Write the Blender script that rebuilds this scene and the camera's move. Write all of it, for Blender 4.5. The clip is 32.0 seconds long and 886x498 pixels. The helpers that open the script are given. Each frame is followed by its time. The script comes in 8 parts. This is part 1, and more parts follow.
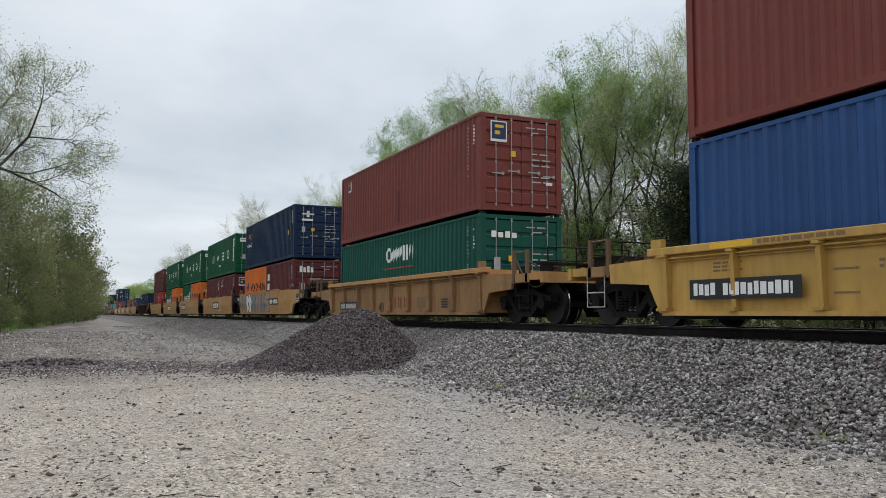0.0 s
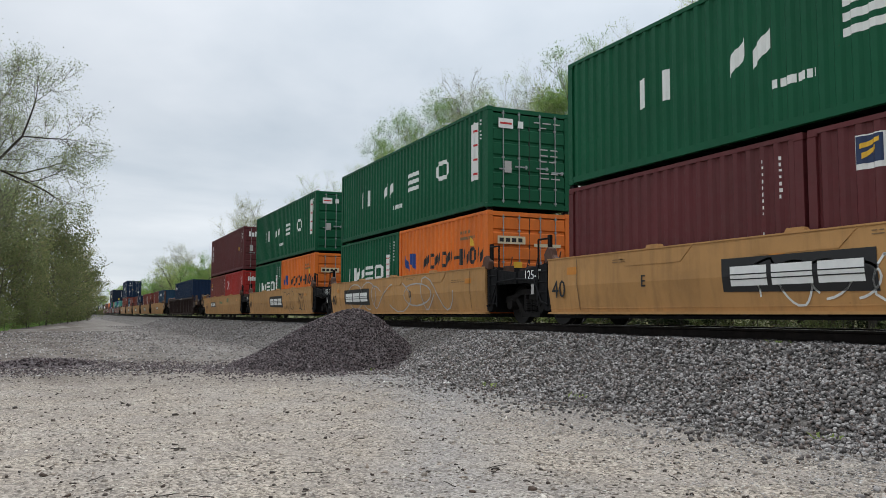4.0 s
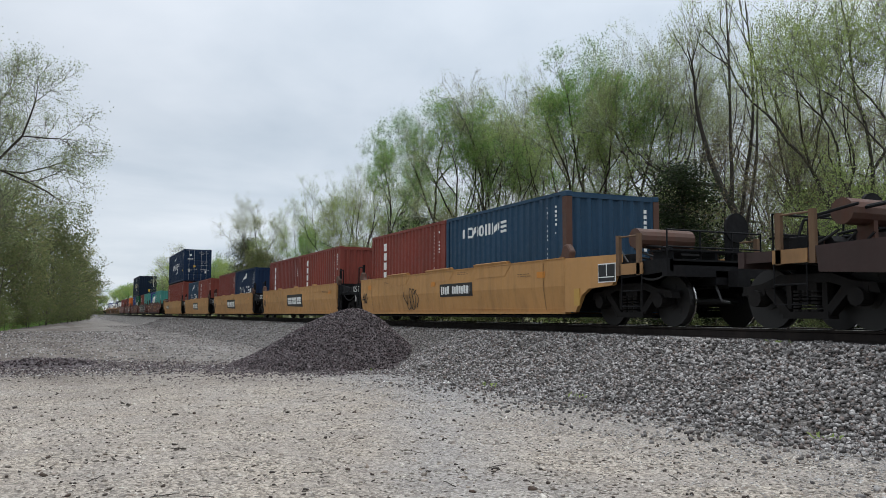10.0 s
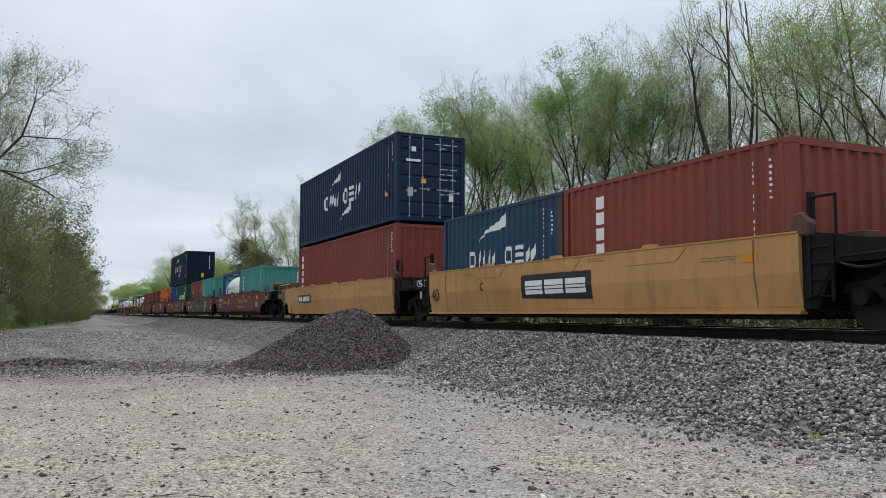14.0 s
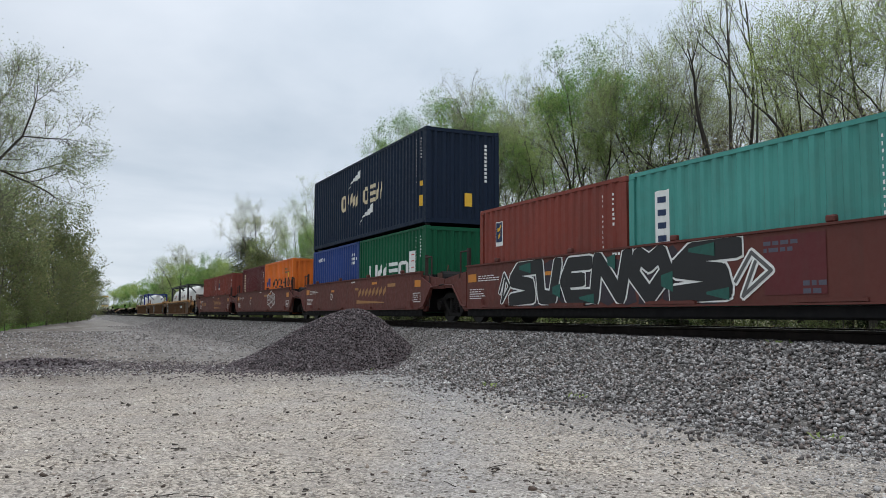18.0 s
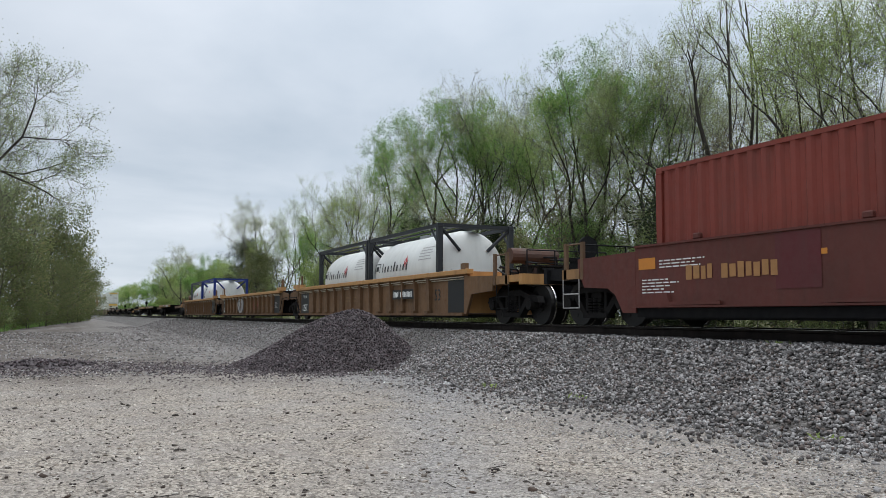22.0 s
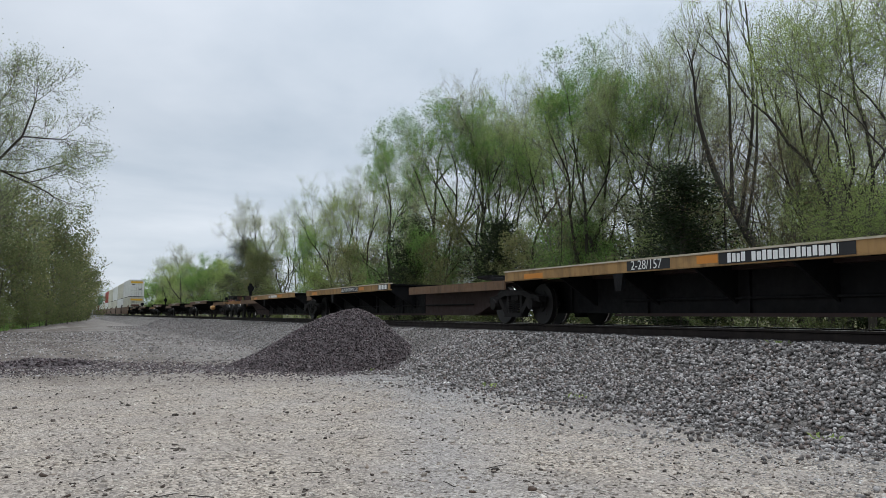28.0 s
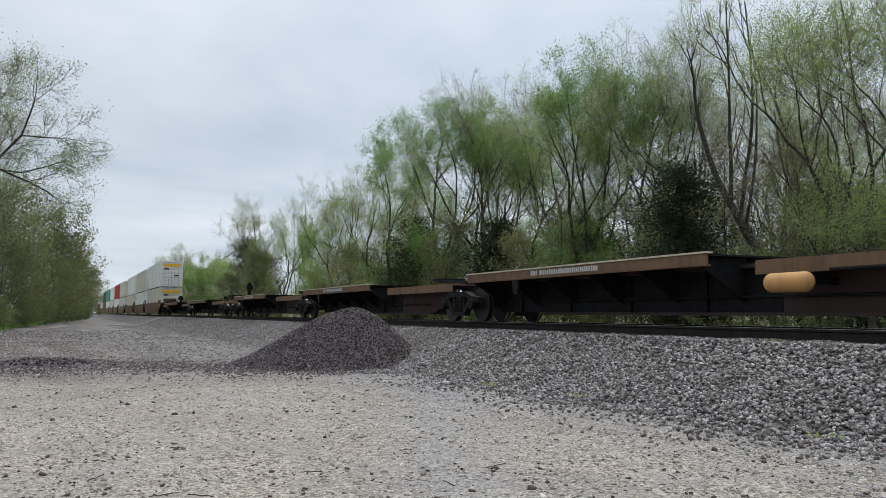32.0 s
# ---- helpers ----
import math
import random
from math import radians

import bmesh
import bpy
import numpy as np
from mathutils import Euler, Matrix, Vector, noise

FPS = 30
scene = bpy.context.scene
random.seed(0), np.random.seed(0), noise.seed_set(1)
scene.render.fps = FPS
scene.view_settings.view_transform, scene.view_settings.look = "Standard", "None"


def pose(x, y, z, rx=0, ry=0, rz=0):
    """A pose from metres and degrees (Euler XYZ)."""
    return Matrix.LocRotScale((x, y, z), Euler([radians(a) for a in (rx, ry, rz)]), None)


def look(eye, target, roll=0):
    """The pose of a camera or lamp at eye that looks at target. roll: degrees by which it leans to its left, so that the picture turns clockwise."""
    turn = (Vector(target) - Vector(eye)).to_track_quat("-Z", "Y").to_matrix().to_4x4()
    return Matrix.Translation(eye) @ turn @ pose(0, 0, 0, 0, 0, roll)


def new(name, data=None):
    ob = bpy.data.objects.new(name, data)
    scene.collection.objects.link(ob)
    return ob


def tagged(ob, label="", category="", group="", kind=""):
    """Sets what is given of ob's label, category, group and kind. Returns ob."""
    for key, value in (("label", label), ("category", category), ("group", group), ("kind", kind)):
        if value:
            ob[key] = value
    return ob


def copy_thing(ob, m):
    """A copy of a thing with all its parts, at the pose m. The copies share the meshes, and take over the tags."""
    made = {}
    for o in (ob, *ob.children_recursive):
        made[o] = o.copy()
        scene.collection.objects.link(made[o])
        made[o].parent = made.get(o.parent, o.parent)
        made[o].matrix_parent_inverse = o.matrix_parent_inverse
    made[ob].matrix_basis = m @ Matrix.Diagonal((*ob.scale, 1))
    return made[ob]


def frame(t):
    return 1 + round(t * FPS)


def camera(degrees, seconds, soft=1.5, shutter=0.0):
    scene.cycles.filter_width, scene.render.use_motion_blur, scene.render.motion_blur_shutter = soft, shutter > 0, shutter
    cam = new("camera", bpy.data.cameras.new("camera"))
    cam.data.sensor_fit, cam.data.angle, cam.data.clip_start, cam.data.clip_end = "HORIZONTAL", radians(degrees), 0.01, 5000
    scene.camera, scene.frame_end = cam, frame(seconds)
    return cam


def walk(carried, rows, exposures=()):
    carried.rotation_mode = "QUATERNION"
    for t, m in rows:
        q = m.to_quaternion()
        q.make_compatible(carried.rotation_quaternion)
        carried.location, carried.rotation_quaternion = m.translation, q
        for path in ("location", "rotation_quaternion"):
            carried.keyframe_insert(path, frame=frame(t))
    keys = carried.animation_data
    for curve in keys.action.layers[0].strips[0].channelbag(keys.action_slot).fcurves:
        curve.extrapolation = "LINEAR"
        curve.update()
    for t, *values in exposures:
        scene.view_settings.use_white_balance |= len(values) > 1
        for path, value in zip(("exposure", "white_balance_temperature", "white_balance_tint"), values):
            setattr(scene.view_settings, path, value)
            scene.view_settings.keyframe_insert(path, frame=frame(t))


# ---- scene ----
# World: y runs along the track away from the camera, x across it, z up; 0 is the gravel yard.
TRACK_X = 10.70          # centre line of the track
RAIL_Z = 1.05            # top of the rails
EYE = (0.0, 0.0, 1.25)
YAW, PITCH, ROLL = 24.40, 4.56, 0.19

cam = camera(56.47, 32.0, soft=0.5)


def aim(turn, tip=0.0):
    a, b = radians(YAW + turn), radians(PITCH + tip)
    d = Vector((math.sin(a) * math.cos(b), math.cos(a) * math.cos(b), math.sin(b)))
    return look(EYE, Vector(EYE) + d * 50, ROLL)


walk(cam, [(0.0, aim(-0.38)), (0.5, aim(-0.38)), (1.0, aim(-0.355)), (1.5, aim(-0.34)), (2.0, aim(-0.285, 0.03)), (2.5, aim(-0.14, 0.03)),
           (3.0, aim(-0.06)), (3.5, aim(-0.035)), (5.5, aim(0.0)), (11.0, aim(-0.02, -0.01)), (14.0, aim(0.0, -0.01)), (18.0, aim(-0.03, 0.0)),
           (20.0, aim(-0.02, 0.05)), (22.5, aim(-0.02, 0.05)), (25.0, aim(0.0, 0.03)), (27.5, aim(-0.02, 0.03)), (28.5, aim(0.0, -0.01)),
           (30.0, aim(0.0, -0.05)), (32.0, aim(0.02, -0.05))],
     [(0.0, 0.12, 6430, 10), (8.0, 0.12, 6410, 10), (11.0, 0.10, 6240, 10), (20.0, 0.12, 6220, 10), (23.0, 0.02, 6210, 10), (26.0, 0.0, 6210, 10), (30.0, 0.05, 6210, 10), (32.0, 0.07, 6210, 10)])

# ---- overcast daylight ----
world = bpy.data.worlds.new("overcast_sky")
scene.world = world
world.use_nodes = True
wt = world.node_tree
wt.nodes.clear()
w_out = wt.nodes.new("ShaderNodeOutputWorld")
w_bg = wt.nodes.new("ShaderNodeBackground")
w_sky = wt.nodes.new("ShaderNodeTexSky")
w_sky.sky_type, w_sky.sun_disc = 'NISHITA', False
w_sky.sun_elevation, w_sky.sun_rotation = radians(75), radians(67)
w_gain = wt.nodes.new("ShaderNodeMix")
w_gain.data_type, w_gain.blend_type = 'RGBA', 'MULTIPLY'
w_gain.inputs[0].default_value = 1.0
w_gain.inputs[7].default_value = (0.11, 0.11, 0.11, 1)
w_co = wt.nodes.new("ShaderNodeTexCoord")
w_sep = wt.nodes.new("ShaderNodeSeparateXYZ")
w_lift = wt.nodes.new("ShaderNodeMath")
w_lift.operation = 'ADD'
w_lift.inputs[1].default_value = 0.16
w_dx, w_dy = wt.nodes.new("ShaderNodeMath"), wt.nodes.new("ShaderNodeMath")
w_dx.operation = w_dy.operation = 'DIVIDE'
w_com = wt.nodes.new("ShaderNodeCombineXYZ")
w_n1 = wt.nodes.new("ShaderNodeTexNoise")
w_n1.inputs["Scale"].default_value, w_n1.inputs["Detail"].default_value, w_n1.inputs["Roughness"].default_value = 0.75, 6, 0.52
w_n1.inputs["Distortion"].default_value = 0.25
w_r1 = wt.nodes.new("ShaderNodeValToRGB")
w_r1.color_ramp.elements[0].position, w_r1.color_ramp.elements[0].color = 0.36, (0.475, 0.533, 0.59, 1)
w_r1.color_ramp.elements[1].position, w_r1.color_ramp.elements[1].color = 0.66, (0.73, 0.76, 0.795, 1)
w_r2 = wt.nodes.new("ShaderNodeValToRGB")      # overcast: brighter towards the zenith, a pale band at the horizon
w_r2.color_ramp.elements[0].position, w_r2.color_ramp.elements[0].color = 0.0, (1.10, 1.10, 1.09, 1)
w_r2.color_ramp.elements[1].position, w_r2.color_ramp.elements[1].color = 1.0, (2.5, 2.5, 2.5, 1)
e = w_r2.color_ramp.elements.new(0.22)
e.color = (1.0, 1.0, 1.0, 1)
e = w_r2.color_ramp.elements.new(0.42)
e.color = (1.10, 1.10, 1.10, 1)
w_mul = wt.nodes.new("ShaderNodeMix")
w_mul.data_type, w_mul.blend_type = 'RGBA', 'MULTIPLY'
w_mul.inputs[0].default_value = 1.0
w_dot = wt.nodes.new("ShaderNodeVectorMath")      # brighter towards the sun behind the clouds
w_dot.operation = 'DOT_PRODUCT'
w_dot.inputs[1].default_value = (0.75, 0.50, 0.43)
w_glow = wt.nodes.new("ShaderNodeMath")
w_glow.operation = 'MULTIPLY_ADD'
w_glow.inputs[1].default_value, w_glow.inputs[2].default_value = 0.38, 0.81
w_least = wt.nodes.new("ShaderNodeMath")
w_least.operation = 'MAXIMUM'
w_least.inputs[1].default_value = 1.0
w_turn = wt.nodes.new("ShaderNodeMix")
w_turn.data_type, w_turn.blend_type = 'RGBA', 'MULTIPLY'
w_turn.inputs[0].default_value = 1.0
w_mix = wt.nodes.new("ShaderNodeMix")
w_mix.data_type = 'RGBA'
w_mix.inputs[0].default_value = 0.93
L = wt.links.new
L(w_co.outputs["Generated"], w_sep.inputs[0])
L(w_sep.outputs["Z"], w_lift.inputs[0])
L(w_sep.outputs["X"], w_dx.inputs[0])
L(w_sep.outputs["Y"], w_dy.inputs[0])
L(w_lift.outputs[0], w_dx.inputs[1])
L(w_lift.outputs[0], w_dy.inputs[1])
L(w_dx.outputs[0], w_com.inputs[0])
L(w_dy.outputs[0], w_com.inputs[1])
L(w_com.outputs[0], w_n1.inputs["Vector"])
L(w_n1.outputs["Fac"], w_r1.inputs[0])
L(w_sep.outputs["Z"], w_r2.inputs[0])
L(w_r1.outputs[0], w_mul.inputs[6])
L(w_r2.outputs[0], w_mul.inputs[7])
L(w_sky.outputs[0], w_gain.inputs[6])
L(w_gain.outputs[2], w_mix.inputs[6])
L(w_co.outputs["Generated"], w_dot.inputs[0])
L(w_dot.outputs["Value"], w_glow.inputs[0])
L(w_mul.outputs[2], w_turn.inputs[6])
L(w_glow.outputs[0], w_least.inputs[0])
L(w_least.outputs[0], w_turn.inputs[7])
L(w_turn.outputs[2], w_mix.inputs[7])
L(w_mix.outputs[2], w_bg.inputs["Color"])
L(w_bg.outputs[0], w_out.inputs["Surface"])
w_bg.inputs["Strength"].default_value = 1.0

sun_data = bpy.data.lights.new("sun", 'SUN')
sun_data.energy, sun_data.angle, sun_data.color = 1.35, radians(45), (1.0, 0.97, 0.93)
sun = new("sun", sun_data)
sun.matrix_world = look((14, 6, 60), (0, 0, 0))
# ---- materials ----
class Nodes:
    """A small builder of node materials."""
    def __init__(self, name):
        self.m = bpy.data.materials.new(name)
        self.m.use_nodes = True
        self.t = self.m.node_tree
        self.t.nodes.clear()
        self.out = self.t.nodes.new("ShaderNodeOutputMaterial")
        self.b = self.t.nodes.new("ShaderNodeBsdfPrincipled")
        self.t.links.new(self.b.outputs[0], self.out.inputs[0])
        self.co = self.t.nodes.new("ShaderNodeTexCoord")

    def link(self, a, b):
        self.t.links.new(a, b)

    def where(self, space="Object", scale=(1, 1, 1)):
        n = self.t.nodes.new("ShaderNodeMapping")
        n.inputs["Scale"].default_value = scale
        self.link(self.co.outputs[space], n.inputs[0])
        return n.outputs[0]

    def world(self, scale=(1, 1, 1)):
        g = self.t.nodes.new("ShaderNodeNewGeometry")
        n = self.t.nodes.new("ShaderNodeMapping")
        n.inputs["Scale"].default_value = scale
        self.link(g.outputs["Position"], n.inputs[0])
        return n.outputs[0]

    def noise(self, vec, scale, detail=4, rough=0.55, distort=0.0):
        n = self.t.nodes.new("ShaderNodeTexNoise")
        n.inputs["Scale"].default_value, n.inputs["Detail"].default_value = scale, detail
        n.inputs["Roughness"].default_value, n.inputs["Distortion"].default_value = rough, distort
        self.link(vec, n.inputs["Vector"])
        return n.outputs["Fac"]

    def voronoi(self, vec, scale, feature='F1', out="Distance"):
        n = self.t.nodes.new("ShaderNodeTexVoronoi")
        n.feature = feature
        n.inputs["Scale"].default_value = scale
        self.link(vec, n.inputs["Vector"])
        return n.outputs[out]

    def ramp(self, fac, *stops):
        n = self.t.nodes.new("ShaderNodeValToRGB")
        el = n.color_ramp.elements
        while len(el) < len(stops):
            el.new(0.5)
        for e, (p, c) in zip(el, stops):
            e.position = p
            e.color = (c, c, c, 1) if isinstance(c, (int, float)) else (*c, 1)
        self.link(fac, n.inputs[0])
        return n.outputs[0]

    def mix(self, fac, a, b, kind='MIX'):
        n = self.t.nodes.new("ShaderNodeMix")
        n.data_type, n.blend_type = 'RGBA', kind
        for sock, v in ((n.inputs[0], fac), (n.inputs[6], a), (n.inputs[7], b)):
            if isinstance(v, (int, float)):
                sock.default_value = v
            elif isinstance(v, tuple):
                sock.default_value = (*v, 1)
            else:
                self.link(v, sock)
        return n.outputs[2]

    def math(self, op, a, b=0.0):
        n = self.t.nodes.new("ShaderNodeMath")
        n.operation = op
        for sock, v in ((n.inputs[0], a), (n.inputs[1], b)):
            if isinstance(v, (int, float)):
                sock.default_value = v
            else:
                self.link(v, sock)
        return n.outputs[0]

    def random(self):
        return self.t.nodes.new("ShaderNodeObjectInfo").outputs["Random"]

    def island(self):
        return self.t.nodes.new("ShaderNodeNewGeometry").outputs["Random Per Island"]

    def bump(self, height, strength=0.3, distance=0.02):
        n = self.t.nodes.new("ShaderNodeBump")
        n.inputs["Strength"].default_value, n.inputs["Distance"].default_value = strength, distance
        self.link(height, n.inputs["Height"])
        self.link(n.outputs[0], self.b.inputs["Normal"])

    def done(self, color=None, rough=0.6, metal=0.0, spec=0.5):
        for key, v in (("Base Color", color), ("Roughness", rough), ("Metallic", metal), ("Specular IOR Level", spec)):
            if v is None:
                continue
            s = self.b.inputs[key]
            if isinstance(v, (int, float)):
                s.default_value = v
            elif isinstance(v, tuple):
                s.default_value = (*v, 1)
            else:
                self.link(v, s)
        return self.m


def shade(c, k):
    return tuple(min(1.0, v * k) for v in c)


def paint(name, color, rough=0.5, wear=0.5, rust=(0.10, 0.045, 0.022), grime=(0.06, 0.05, 0.04)):
    """Weathered paint on steel: faded patches, runs of dirt, rust spots."""
    n = Nodes(name)
    v = n.where("Object")
    fade = n.noise(v, 0.55, 3)
    c = n.mix(n.ramp(fade, (0.3, 0.0), (0.72, 1.0)), shade(color, 0.86), shade(color, 1.13))
    runs = n.noise(n.where("Object", (2.4, 2.4, 0.28)), 2.0, 4, 0.6)
    c = n.mix(n.math('MULTIPLY', n.ramp(runs, (0.47, 0.0), (0.74, 1.0)), 0.60 * wear), c, grime)
    blot = n.noise(v, 1.7, 5, 0.62, 0.4)
    c = n.mix(n.math('MULTIPLY', n.ramp(blot, (0.50, 0.0), (0.74, 1.0)), 0.45 * wear), c, grime)
    spots = n.noise(v, 7.0, 6, 0.7)
    c = n.mix(n.ramp(spots, (0.70 - 0.06 * wear, 0.0), (0.76, 0.85)), c, rust)
    fine = n.noise(v, 60, 3, 0.7)
    c = n.mix(0.22, c, n.mix(fine, shade(color, 0.6), shade(color, 1.3)))
    n.bump(n.noise(v, 25, 4), 0.06, 0.01)
    return n.done(c, n.ramp(spots, (0.3, rough - 0.08), (0.8, min(0.95, rough + 0.3))), 0.0, 0.15 if max(color) < 0.09 else 0.30)


def plain(name, color, rough=0.55, vary=0.2, scale=14.0, metal=0.0):
    n = Nodes(name)
    v = n.where("Object")
    c = n.mix(n.noise(v, scale, 4), shade(color, 1 - vary), shade(color, 1 + vary))
    return n.done(c, rough, metal, 0.4)


MAROON = paint("maroon_paint", (0.178, 0.039, 0.030), 0.5, 0.35)
DARK_MAROON = paint("dark_maroon_paint", (0.105, 0.020, 0.022), 0.5, 0.35)
OXIDE = paint("red_oxide_paint", (0.205, 0.042, 0.028), 0.5, 0.5)
BRIGHT_RED = paint("red_paint", (0.36, 0.022, 0.018), 0.45, 0.3)
GREEN = paint("green_paint", (0.008, 0.088, 0.040), 0.45, 0.35, grime=(0.012, 0.045, 0.028))
BOTTLE = paint("bottle_green_paint", (0.010, 0.078, 0.056), 0.45, 0.4, grime=(0.014, 0.040, 0.032))
TEAL = paint("teal_paint", (0.070, 0.285, 0.245), 0.5, 0.45)
NAVY = paint("navy_paint", (0.011, 0.026, 0.064), 0.45, 0.4, grime=(0.017, 0.022, 0.036))
NAVY_DARK = paint("dark_navy_paint", (0.009, 0.018, 0.038), 0.5, 0.4, grime=(0.016, 0.019, 0.028))
SLATE = paint("slate_blue_paint", (0.014, 0.048, 0.092), 0.5, 0.5, grime=(0.020, 0.036, 0.055))
BLUE = paint("blue_paint", (0.017, 0.064, 0.195), 0.5, 0.5, grime=(0.030, 0.050, 0.10))
ROYAL = paint("royal_blue_paint", (0.016, 0.044, 0.19), 0.45, 0.35, grime=(0.020, 0.035, 0.08))
ORANGE = paint("orange_paint", (0.72, 0.165, 0.020), 0.5, 0.5)
WHITE = paint("white_paint", (0.72, 0.72, 0.68), 0.4, 0.3, grime=(0.30, 0.27, 0.22))
CREAM = paint("cream_paint", (0.58, 0.56, 0.46), 0.5, 0.4, grime=(0.30, 0.27, 0.20))
TAN = paint("tan_car_paint", (0.46, 0.245, 0.088), 0.5, 0.65, grime=(0.12, 0.065, 0.032))
TAN_WORN = paint("worn_tan_car_paint", (0.30, 0.165, 0.070), 0.6, 1.2, grime=(0.09, 0.06, 0.035))
TAN_PALE = paint("pale_tan_platform_paint", (0.36, 0.215, 0.085), 0.6, 1.4, grime=(0.07, 0.045, 0.025))
YELLOW_CAR = paint("yellow_car_paint", (0.50, 0.30, 0.075), 0.5, 0.75, grime=(0.14, 0.09, 0.04))
BROWN_CAR = paint("brown_car_paint", (0.150, 0.088, 0.048), 0.65, 1.2, grime=(0.042, 0.030, 0.021))
OLIVE_CAR = paint("olive_brown_car_paint", (0.178, 0.098, 0.048), 0.6, 1.2, grime=(0.055, 0.040, 0.026))
RUST_CAR = paint("mineral_red_car_paint", (0.112, 0.032, 0.024), 0.55, 0.7, grime=(0.05, 0.03, 0.022))
DARK_CAR = paint("dark_brown_car_paint", (0.052, 0.034, 0.031), 0.6, 0.8, grime=(0.035, 0.028, 0.024))
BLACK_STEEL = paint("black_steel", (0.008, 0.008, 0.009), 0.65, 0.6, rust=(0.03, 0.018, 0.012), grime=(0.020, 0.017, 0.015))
FRAME_BLACK = plain("black_frame_paint", (0.020, 0.022, 0.026), 0.5)
FRAME_BLUE = paint("blue_frame_paint", (0.020, 0.040, 0.20), 0.45, 0.3)
FRAME_GREY = plain("grey_green_frame_paint", (0.075, 0.085, 0.085), 0.5)
TRUCK_STEEL = paint("bogie_cast_steel", (0.011, 0.010, 0.0095), 0.75, 0.6, rust=(0.035, 0.022, 0.015), grime=(0.028, 0.022, 0.018))
WHEEL_STEEL = plain("rolled_wheel_steel", (0.008, 0.007, 0.0065), 0.6, 0.4, 9.0)
BRIGHT_STEEL = plain("polished_steel", (0.55, 0.54, 0.52), 0.25, 0.1, 30.0, 1.0)
GALV = plain("galvanised_steel", (0.32, 0.33, 0.33), 0.45, 0.2, 20.0, 0.6)
RUBBER = plain("black_rubber", (0.015, 0.015, 0.015), 0.6)
MARK_WHITE = plain("white_marking", (0.74, 0.74, 0.71), 0.5, 0.12, 6.0)
MARK_GREY = plain("worn_white_marking", (0.42, 0.40, 0.38), 0.6, 0.3, 9.0)
MARK_BLACK = plain("black_marking", (0.012, 0.012, 0.013), 0.5)
MARK_YELLOW = plain("yellow_marking", (0.72, 0.42, 0.03), 0.5, 0.15)
MARK_ORANGE = plain("orange_reflector", (0.54, 0.20, 0.022), 0.4, 0.1)
MARK_GOLD = plain("faded_gold_marking", (0.34, 0.17, 0.060), 0.6, 0.25, 8.0)
MARK_BLUE = plain("blue_marking", (0.010, 0.045, 0.22), 0.5)
MARK_RED = plain("red_marking", (0.50, 0.03, 0.03), 0.5)
MARK_NAVY = plain("navy_marking", (0.014, 0.03, 0.085), 0.5)
MARK_SAND = plain("pale_sand_marking", (0.62, 0.52, 0.34), 0.5)
MARK_PALE = plain("pale_cream_marking", (0.68, 0.65, 0.55), 0.5)
RESERVOIR = paint("rusty_reservoir_paint", (0.095, 0.045, 0.030), 0.6, 1.0)
MARK_ASH = plain("pale_ash_spray", (0.36, 0.33, 0.31), 0.6, 0.25)
DUST = plain("dusty_worn_steel", (0.46, 0.40, 0.30), 0.8, 0.35, 5.0)
MARK_SOOT = plain("dark_grey_spray", (0.10, 0.098, 0.095), 0.6, 0.35)
MARK_PINK = plain("pale_pink_spray", (0.34, 0.24, 0.225), 0.6, 0.3)
MARK_GREYBLUE = plain("grey_spray", (0.19, 0.205, 0.215), 0.6, 0.3)
MARK_GREEN = plain("dark_green_spray", (0.015, 0.09, 0.07), 0.6, 0.35)
MARK_NIGHT = plain("dark_plum_spray", (0.030, 0.022, 0.030), 0.6, 0.35)
MARK_HAZE = plain("faded_blue_spray", (0.075, 0.075, 0.10), 0.6, 0.3)
MARK_SMUDGE = plain("faded_green_smudge", (0.16, 0.20, 0.09), 0.6, 0.3)
LINE_GREY = plain("faint_dirt_line", (0.20, 0.12, 0.055), 0.7)
RAIL_STEEL = paint("rusty_rail_steel", (0.017, 0.013, 0.012), 0.65, 0.6, rust=(0.04, 0.022, 0.014))
TIE_WOOD = plain("creosoted_wood", (0.045, 0.036, 0.030), 0.85, 0.4)
# ---- mesh helpers ----
def box(bm, cx, cy, cz, sx, sy, sz, m=None):
    """A box by its centre and full sizes."""
    r = bmesh.ops.create_cube(bm, size=1.0)
    t = Matrix.Translation((cx, cy, cz)) @ Matrix.Diagonal((sx, sy, sz, 1))
    bmesh.ops.transform(bm, matrix=(m @ t if m else t), verts=r["verts"])
    return r["verts"]


def rod(bm, a, b, r, sides=8, r2=None, caps=True):
    a, b = Vector(a), Vector(b)
    d = b - a
    c = bmesh.ops.create_cone(bm, cap_ends=caps, segments=sides, radius1=r, radius2=r if r2 is None else r2, depth=d.length)
    bmesh.ops.transform(bm, matrix=Matrix.Translation((a + b) / 2) @ d.to_track_quat('Z', 'Y').to_matrix().to_4x4(), verts=c["verts"])


def prism(bm, outline, axis, lo, hi):
    """Extrudes a closed outline of 2D points along an axis (0 x, 1 y, 2 z)."""
    def at(p, w):
        q = list(p)
        q.insert(axis, w)
        return q
    a = [bm.verts.new(at(p, lo)) for p in outline]
    b = [bm.verts.new(at(p, hi)) for p in outline]
    bm.faces.new(a)
    bm.faces.new(b[::-1])
    for i in range(len(a)):
        j = (i + 1) % len(a)
        bm.faces.new((a[i], b[i], b[j], a[j]))
    return a + b


